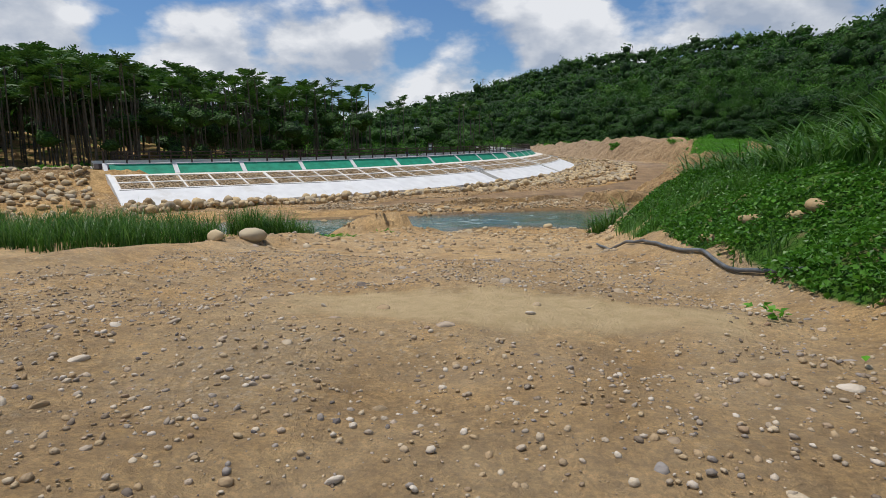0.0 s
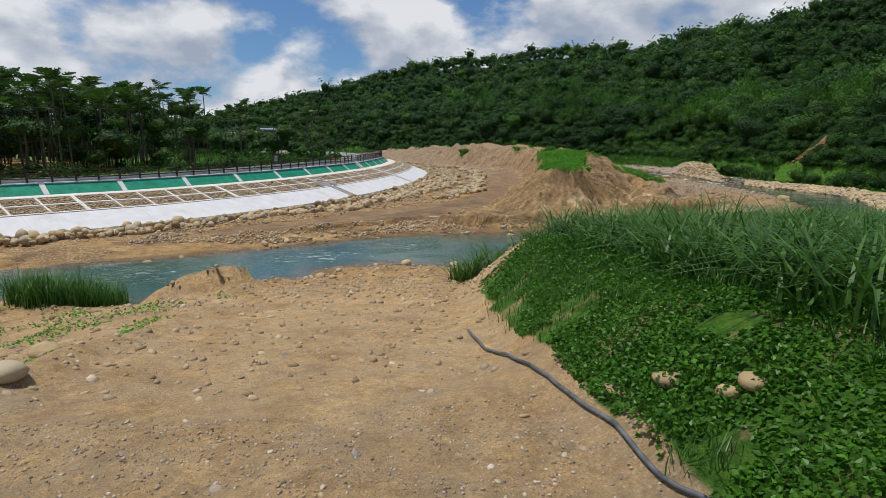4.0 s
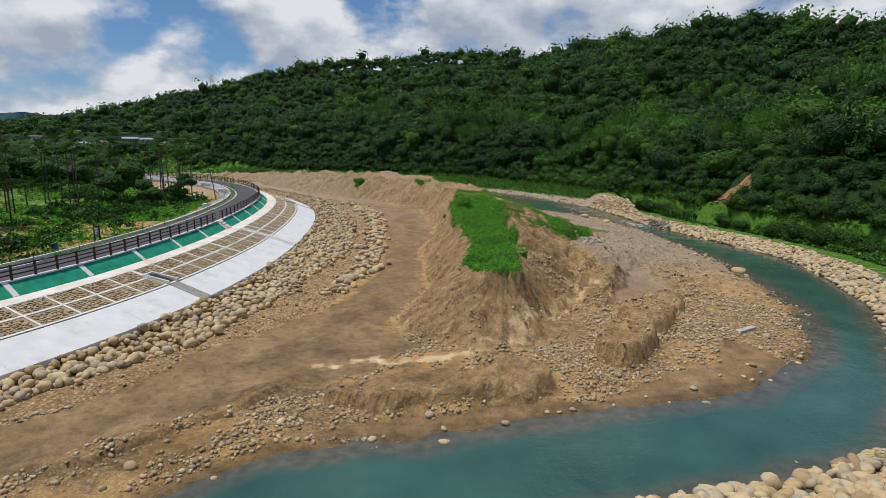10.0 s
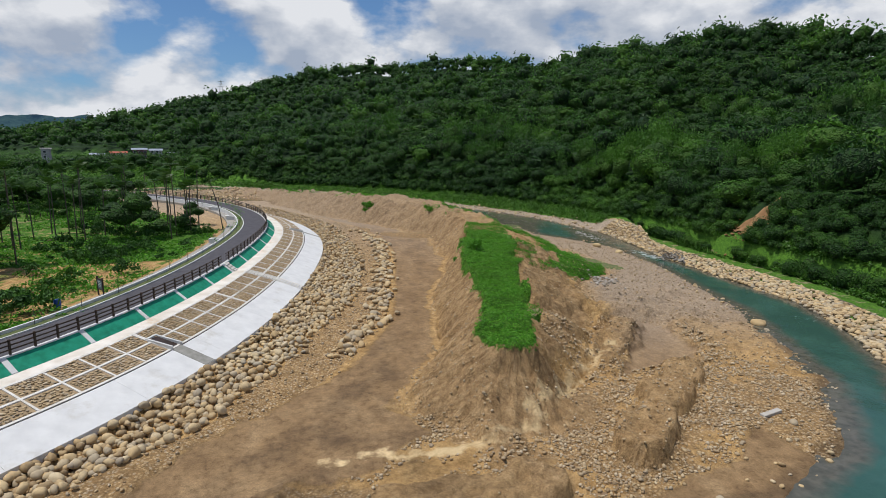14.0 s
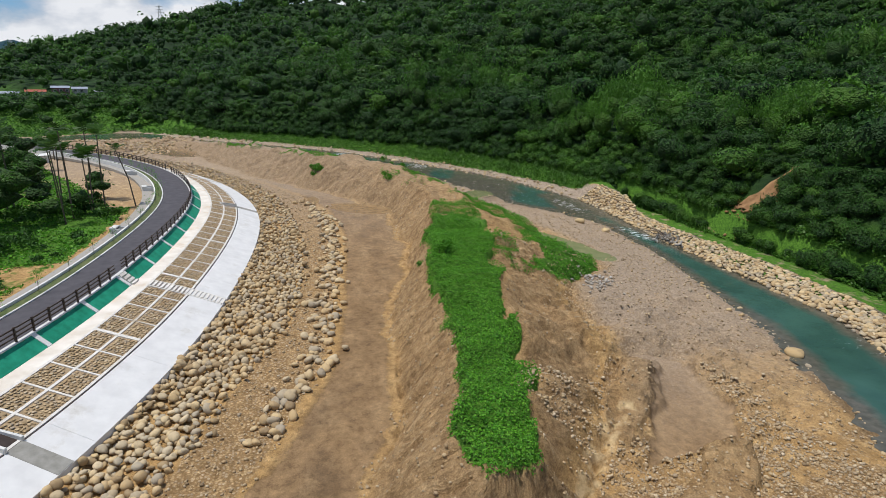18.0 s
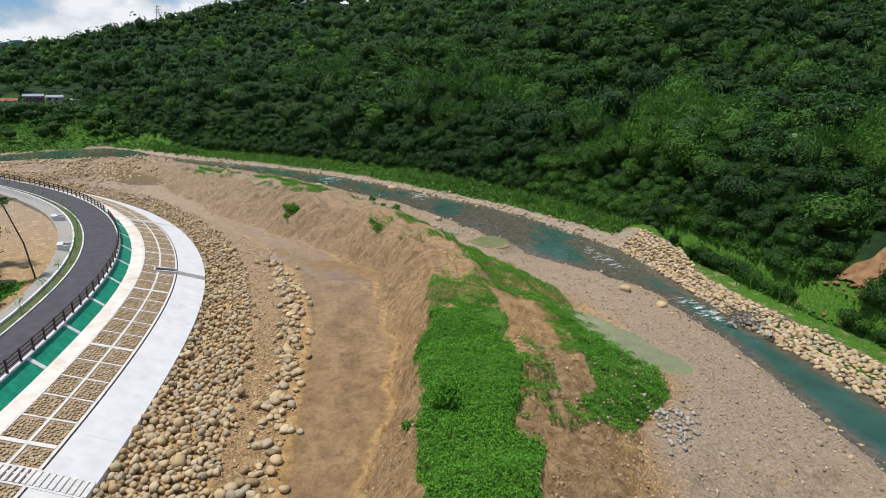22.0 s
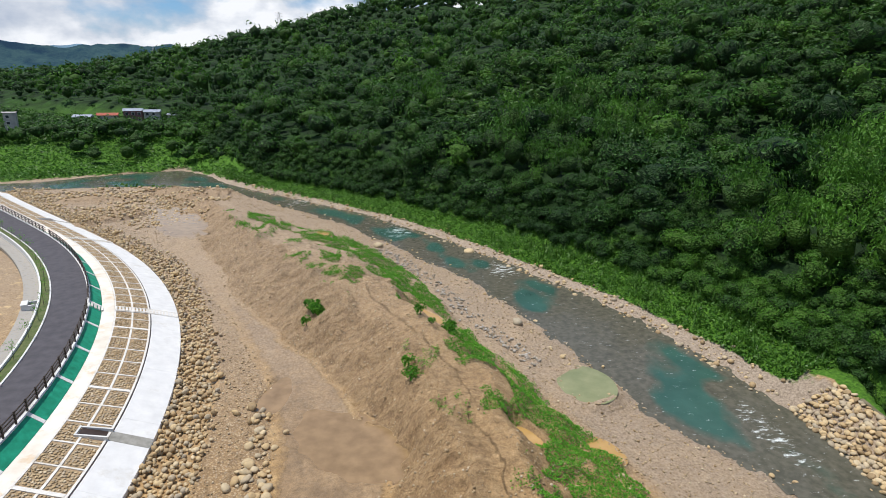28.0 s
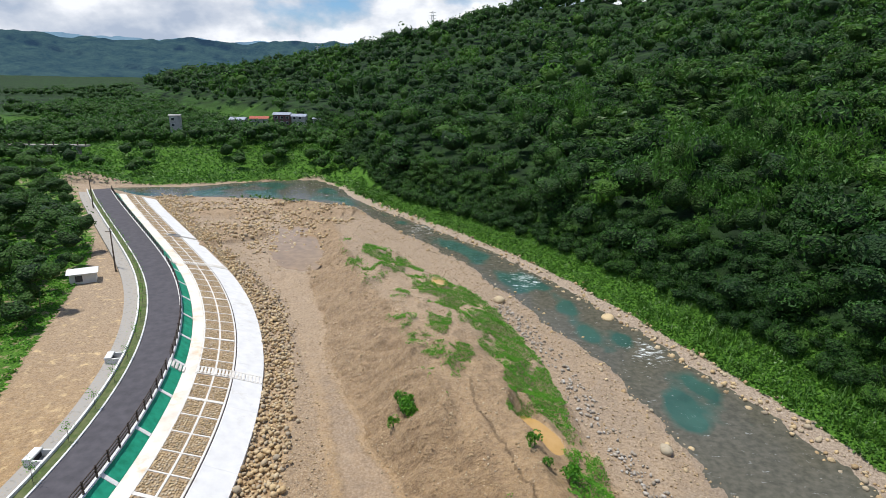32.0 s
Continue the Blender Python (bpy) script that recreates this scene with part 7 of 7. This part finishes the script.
for k, (x, y) in enumerate(((-25.1, 154.2), (-49.2, 182.4))):
    x, y = x * U, y * U
    pole = thing("utility_pole", "weathered brown utility pole at the edge of the bare lot", "pole", "poles", at=(x, y, float(height(x, y)[0]) - 0.1))
    h = 7.2 if k < 2 else 5.0
    v, f = tube_arrays([[0, 0, 0], [0, 0, h / 2], [0.03, 0, h]], [0.13, 0.11, 0.08], 8)
    mesh_np("shaft", v, f, M_DRIFT, pole, True)
    if k < 2:
        box("crossarm", 1.3, 0.1, 0.1, M_DRIFT, pole, pose(0, 0, h - 0.6, 0, 0, 30))


def house(x, y, w, d, h, turn, wall, roof, label, storeys=1, pitch=0.9, z=None):
    zz = float(height(x, y)[0]) if z is None else z
    ob = thing("house", label, "house", "village houses", at=(x, y, zz))
    ob.rotation_euler = (0, 0, radians(turn))
    box("wall", w, d, h, wall, ob, pose(0, 0, -0.6), 0.02)
    bm = bmesh.new()
    e = 0.35
    pts = [(-w / 2 - e, -d / 2 - e, h - 0.6), (w / 2 + e, -d / 2 - e, h - 0.6), (w / 2 + e, d / 2 + e, h - 0.6), (-w / 2 - e, d / 2 + e, h - 0.6), (-w / 2 - e, 0, h - 0.6 + pitch), (w / 2 + e, 0, h - 0.6 + pitch)]
    q = [bm.verts.new(p) for p in pts]
    for face in ((0, 1, 5, 4), (2, 3, 4, 5), (1, 2, 5), (3, 0, 4), (3, 2, 1, 0)):
        bm.faces.new([q[i] for i in face])
    part("roof", bm, roof, ob)
    for s in range(storeys):
        for o in np.arange(-w / 2 + 1.2, w / 2 - 0.8, 2.2):
            win = box("window", 1.1, 0.1, 1.1, M_WALLCON, ob, pose(o, -d / 2 - 0.03, 0.3 + 2.1 * s), 0.01)
            box("pane", 0.92, 0.04, 0.92, M_PANE, win, pose(0, -0.06, 0.09), 0.005)
    return ob


house(-63, 338, 6.5, 5.5, 4.6, 12, M_BRICKRED, M_ROOF_GREY, "two-storey house with dark walls and a grey roof among trees", 2, z=14.5)
house(-55.5, 337, 5.5, 5, 4.2, 10, M_PLASTER, M_ROOF_GREY, "pale plastered house with a blue-grey roof", 2, z=14.5)
house(-71.5, 335, 7, 4.5, 3.0, 14, M_PLASTER, M_ROOF_RED, "low house with a red tiled roof", 1, z=14.5)
house(-81, 336, 6, 4.5, 2.8, 6, M_PLASTER, M_ROOF_GREY, "low farmhouse with a grey roof", 1, z=14.0)
house(-49, 340, 3, 3, 2.6, 0, M_PLASTER, M_ROOF_GREY, "small white plastered outbuilding", 1, 0.5, z=15.0)
house(-94, 312, 3.6, 3.6, 7.0, 20, M_PLASTER, M_PLASTER, "tall narrow grey house above the trees", 3, 0.3, z=12.5)
shed = house(-26.6 * U, 150.3 * U, 3.4, 2.6, 2.2, 35, M_WALLCON, M_WHITE, "small shed with a white sheet roof", 1, 0.3)

# a low footbridge over a side channel on the plain
bridge = thing("footbridge", "long low concrete bridge with dark railing posts across the plain", "bridge", at=(0, 0, 0))
a0, a1 = np.array([-190.0, 268.0]), np.array([-108.0, 283.0])
zb = float(z_road(280)) + 2.6
L = float(np.linalg.norm(a1 - a0))
ang = math.degrees(math.atan2(a1[1] - a0[1], a1[0] - a0[0]))
mid_b = (a0 + a1) / 2
box("deck", L, 2.6, 0.5, M_DITCH, bridge, pose(mid_b[0], mid_b[1], zb, 0, 0, ang), 0.03)
for t in np.linspace(0, 1, 34):
    q = a0 + (a1 - a0) * t
    box("post", 0.3, 0.3, 1.2, M_RAILING, bridge, pose(q[0], q[1] - 1.2, zb + 0.5, 0, 0, ang))
for t in np.linspace(0.04, 0.96, 9):
    q = a0 + (a1 - a0) * t
    box("pier", 0.7, 2.0, 5.0, M_DITCH, bridge, pose(q[0], q[1], zb - 5.0, 0, 0, ang))

# culvert heads in the roadside ditch
for y in (119.5, 134.0, 96.0):
    s = s_at_y(y * U)
    p = on_rail(s, -6.1)
    z = float(z_road(y * U)) - 0.75
    t = math.degrees(math.atan2(np.interp(s, RS, RT[:, 1]), np.interp(s, RS, RT[:, 0])))
    c = thing("culvert_head", "grey concrete culvert head in the roadside ditch", "culvert", "culverts", at=(float(p[0]), float(p[1]), z))
    c.rotation_euler = (0, 0, radians(t))
    for o in (-0.75, 0.75):
        box("side_wall", 0.2, 1.5, 0.95, M_WALLCON, c, pose(o, 0, 0))
    box("cover", 1.7, 0.7, 0.16, M_WALLCON, c, pose(0, 0.45, 0.95))
    # black panel in place of a hollow, for the dark inside the culvert
    box("opening", 1.3, 0.06, 0.9, M_CULVERT_SHADE, c, pose(0, 0.2, 0.05))


def pylon(x, y, h, k):
    z = float(height(x, y)[0])
    ob = thing("pylon", "lattice power pylon on the wooded ridge", "pylon", "pylons", at=(x, y, z))
    w = 2.6
    chunks = []
    for sx in (-1, 1):
        for sy in (-1, 1):
            chunks.append(tube_arrays([[sx * w, sy * w, 0], [sx * 0.5, sy * 0.5, h]], [0.22, 0.14], 4))
    for i in range(6):
        a, b = i / 6, (i + 1) / 6
        wa, wb = w + (0.5 - w) * a, w + (0.5 - w) * b
        for sx in (-1, 1):
            chunks.append(tube_arrays([[sx * wa, -wa, h * a], [-sx * wb, -wb, h * b]], [0.1, 0.1], 4))
    v, f = join(chunks)
    mesh_np("lattice", v, f, M_WALLCON, ob)
    for q in (0.7, 0.82, 0.94):
        box("crossarm", 7.5, 0.35, 0.35, M_WALLCON, ob, pose(0, 0, h * q, 0, 0, 20))


for k, (x, y) in enumerate(((-268, 1000), (-60, 760))):
    pylon(x, y, 24, k)


def garden():
    """Vegetable rows and shrubs between the road and the palm grove."""
    r = np.random.default_rng(171)
    rows = []
    for x0, y0, n, ln, turn in ((-27, 78, 7, 9, 0.9), (-22, 88, 5, 7, 0.8), (-19, 76.5, 4, 6, 0.75), (-36, 90, 8, 10, 1.0)):
        for i in range(n):
            m = int(ln * 26)
            t = r.uniform(0, ln, m)
            u = i * 1.5 + r.normal(0, 0.22, m)
            rows.append(np.stack([x0 + t * math.cos(turn) - u * math.sin(turn), y0 + t * math.sin(turn) + u * math.cos(turn)], 1))
    leaf_bed("crop_rows", np.vstack(rows), 0.3, 0.7, 172, M_WEED, "rows of leafy vegetables in the garden", 0.9, 0.0, 0.6, "crops")
    n = 620
    x, y = r.uniform(-60, -8, n), r.uniform(60, 150, n)
    back = x_rail(y) - x
    keep = (back > 9.5) & (back < 34) & ~inside(x, y, lot) & (fbm(x / 7, y / 7, 2) > 0.0)
    x, y = x[keep], y[keep]
    R = r.uniform(0.5, 1.7, len(x))
    pos = np.stack([x, y, height(x, y) + R * 0.6], 1)
    sc = np.stack([R, R, R], 1)
    k = r.integers(0, 3, len(x))
    t, w = r.uniform(0.1, 0.9, len(x)), r.uniform(0, 0.5, len(x))
    plant("garden_shrubs", [(crown_shape(150, 800 + i, 0.3), pos[k == i], sc[k == i], t[k == i], w[k == i]) for i in range(3)], M_FOREST, "fruit shrubs and bushes in the roadside gardens", "shrubs")
    # orchard beside the bare lot
    X, Y = np.meshgrid(np.arange(0, 30, 3.4), np.arange(0, 34, 3.4))
    a = 0.66
    ox, oy = -46 + X.ravel() * math.cos(a) - Y.ravel() * math.sin(a), 150 + X.ravel() * math.sin(a) + Y.ravel() * math.cos(a)
    keep = (x_rail(oy) - ox > 20) & ~inside(ox, oy, lot)
    ox, oy = ox[keep] + r.normal(0, 0.3, keep.sum()), oy[keep] + r.normal(0, 0.3, keep.sum())
    shape = crown_shape(200, 820, 0.26)
    for i in range(len(ox)):
        R = r.uniform(0.9, 1.4)
        z = float(height(ox[i], oy[i])[0])
        tree = thing("fruit_tree", "small round fruit tree in an orchard row", "tree", "orchard trees", at=(ox[i], oy[i], z))
        v, f = tube_arrays([[0, 0, -0.1], [0.03, 0, 0.6], [0, 0.05, 1.3]], [0.09, 0.07, 0.04], 6)
        mesh_np("trunk", v, f, M_BARK, tree, True)
        w = shape * [R, R, R * 0.9] + [0, 0, 1.2 + 0.3 * R]
        mesh_np("crown", w, quads(len(w) // 4), M_FOREST, tree, False, dict(tint=np.full(len(w), 0.3), warm=np.full(len(w), r.uniform(0, 0.4))))


garden()

# a lone palm leaning at the edge of the bare lot
lone_at = np.array([-7.2, 132.0, float(height(-7.2, 132.0)[0])])
lone = thing("areca_palm", "lone leaning areca palm at the edge of the bare lot", "palm", "palms by the road", at=lone_at)
v, f = tube_arrays([[0, 0, -0.2], [-0.5, 0.1, 4.0], [-1.7, 0.2, 8.2]], [0.1, 0.08, 0.07], 7)
mesh_np("trunk", v, f, M_BARK, lone, True)
w = palm_crown(441, 7) * 1.5 + [-1.7, 0.2, 8.2]
mesh_np("crown", w, quads(len(w) // 4), M_PALM, lone, False, dict(tint=np.full(len(w), 0.3), warm=np.full(len(w), 0.2)))

# shrubs on the crest of the spoil ridge
r_ = np.random.default_rng(181)
for k, (x, y, n) in enumerate(((17.9, 127.8, 7), (26.5, 113, 2), (21, 76.5, 4), (29.5, 121, 3))):
    for i in range(n):
        px, py = x * U + r_.normal(0, 1.1), y * U + r_.normal(0, 1.1)
        R = r_.uniform(0.5, 1.0)
        bush = thing("bush", "leafy green bush on the spoil ridge", "bush", "ridge bushes", at=(px, py, float(height(px, py)[0])))
        v, f = tube_arrays([[0, 0, -0.1], [0, 0, R * 0.8]], [0.05, 0.03], 5)
        mesh_np("stem", v, f, M_BARK, bush, True)
        w = crown_shape(160, 830 + i, 0.34) * [R, R, R * 1.1] + [0, 0, R * 0.8]
        mesh_np("foliage", w, quads(len(w) // 4), M_WEED, bush, False, dict(tint=np.full(len(w), r_.uniform(0.2, 0.6)), warm=np.full(len(w), 0.1)))


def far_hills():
    """The mountains at the head of the valley, kilometres off, with haze painted on."""
    for name, dist, a0, a1, mid_el, amp, seed, ca, cb, haze_glow, label in (
            ("far_hills", 2300, -75, -12, 2.75, 0.85, 3.0, (0.004, 0.016, 0.014), (0.05, 0.085, 0.055), (0.03, 0.066, 0.125), "wooded hills at the valley head with blue haze put into their colour"),
            ("far_mountains", 3200, -75, -8, 3.0, 0.7, 9.0, (0.03, 0.05, 0.06), (0.05, 0.08, 0.09), (0.2, 0.34, 0.5), "mountains behind the hills, pale blue from haze put into their colour")):
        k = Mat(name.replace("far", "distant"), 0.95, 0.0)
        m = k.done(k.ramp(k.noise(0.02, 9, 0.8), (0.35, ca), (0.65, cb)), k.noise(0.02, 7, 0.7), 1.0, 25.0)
        # distance haze put in as blue emission; the slopes are no light source
        k.b.inputs["Emission Color"].default_value, k.b.inputs["Emission Strength"].default_value = (*haze_glow, 1), 0.7
        az = np.radians(np.linspace(a0, a1, 260))
        deg = np.degrees(az)
        top = mid_el + amp * (0.9 * fbm(deg / 9 + seed, 0 * deg + seed, 3) + 0.3 * fbm(deg / 1.1, 0 * deg + seed, 4))
        rows = []
        for t in np.linspace(0, 1, 16):
            rr = dist * (0.78 + 0.22 * t) + 90 * fbm(deg / 3 + 7 * t, 0 * deg + 3 * t + seed, 3)
            el = -0.8 + (top + 0.8) * t ** 0.9
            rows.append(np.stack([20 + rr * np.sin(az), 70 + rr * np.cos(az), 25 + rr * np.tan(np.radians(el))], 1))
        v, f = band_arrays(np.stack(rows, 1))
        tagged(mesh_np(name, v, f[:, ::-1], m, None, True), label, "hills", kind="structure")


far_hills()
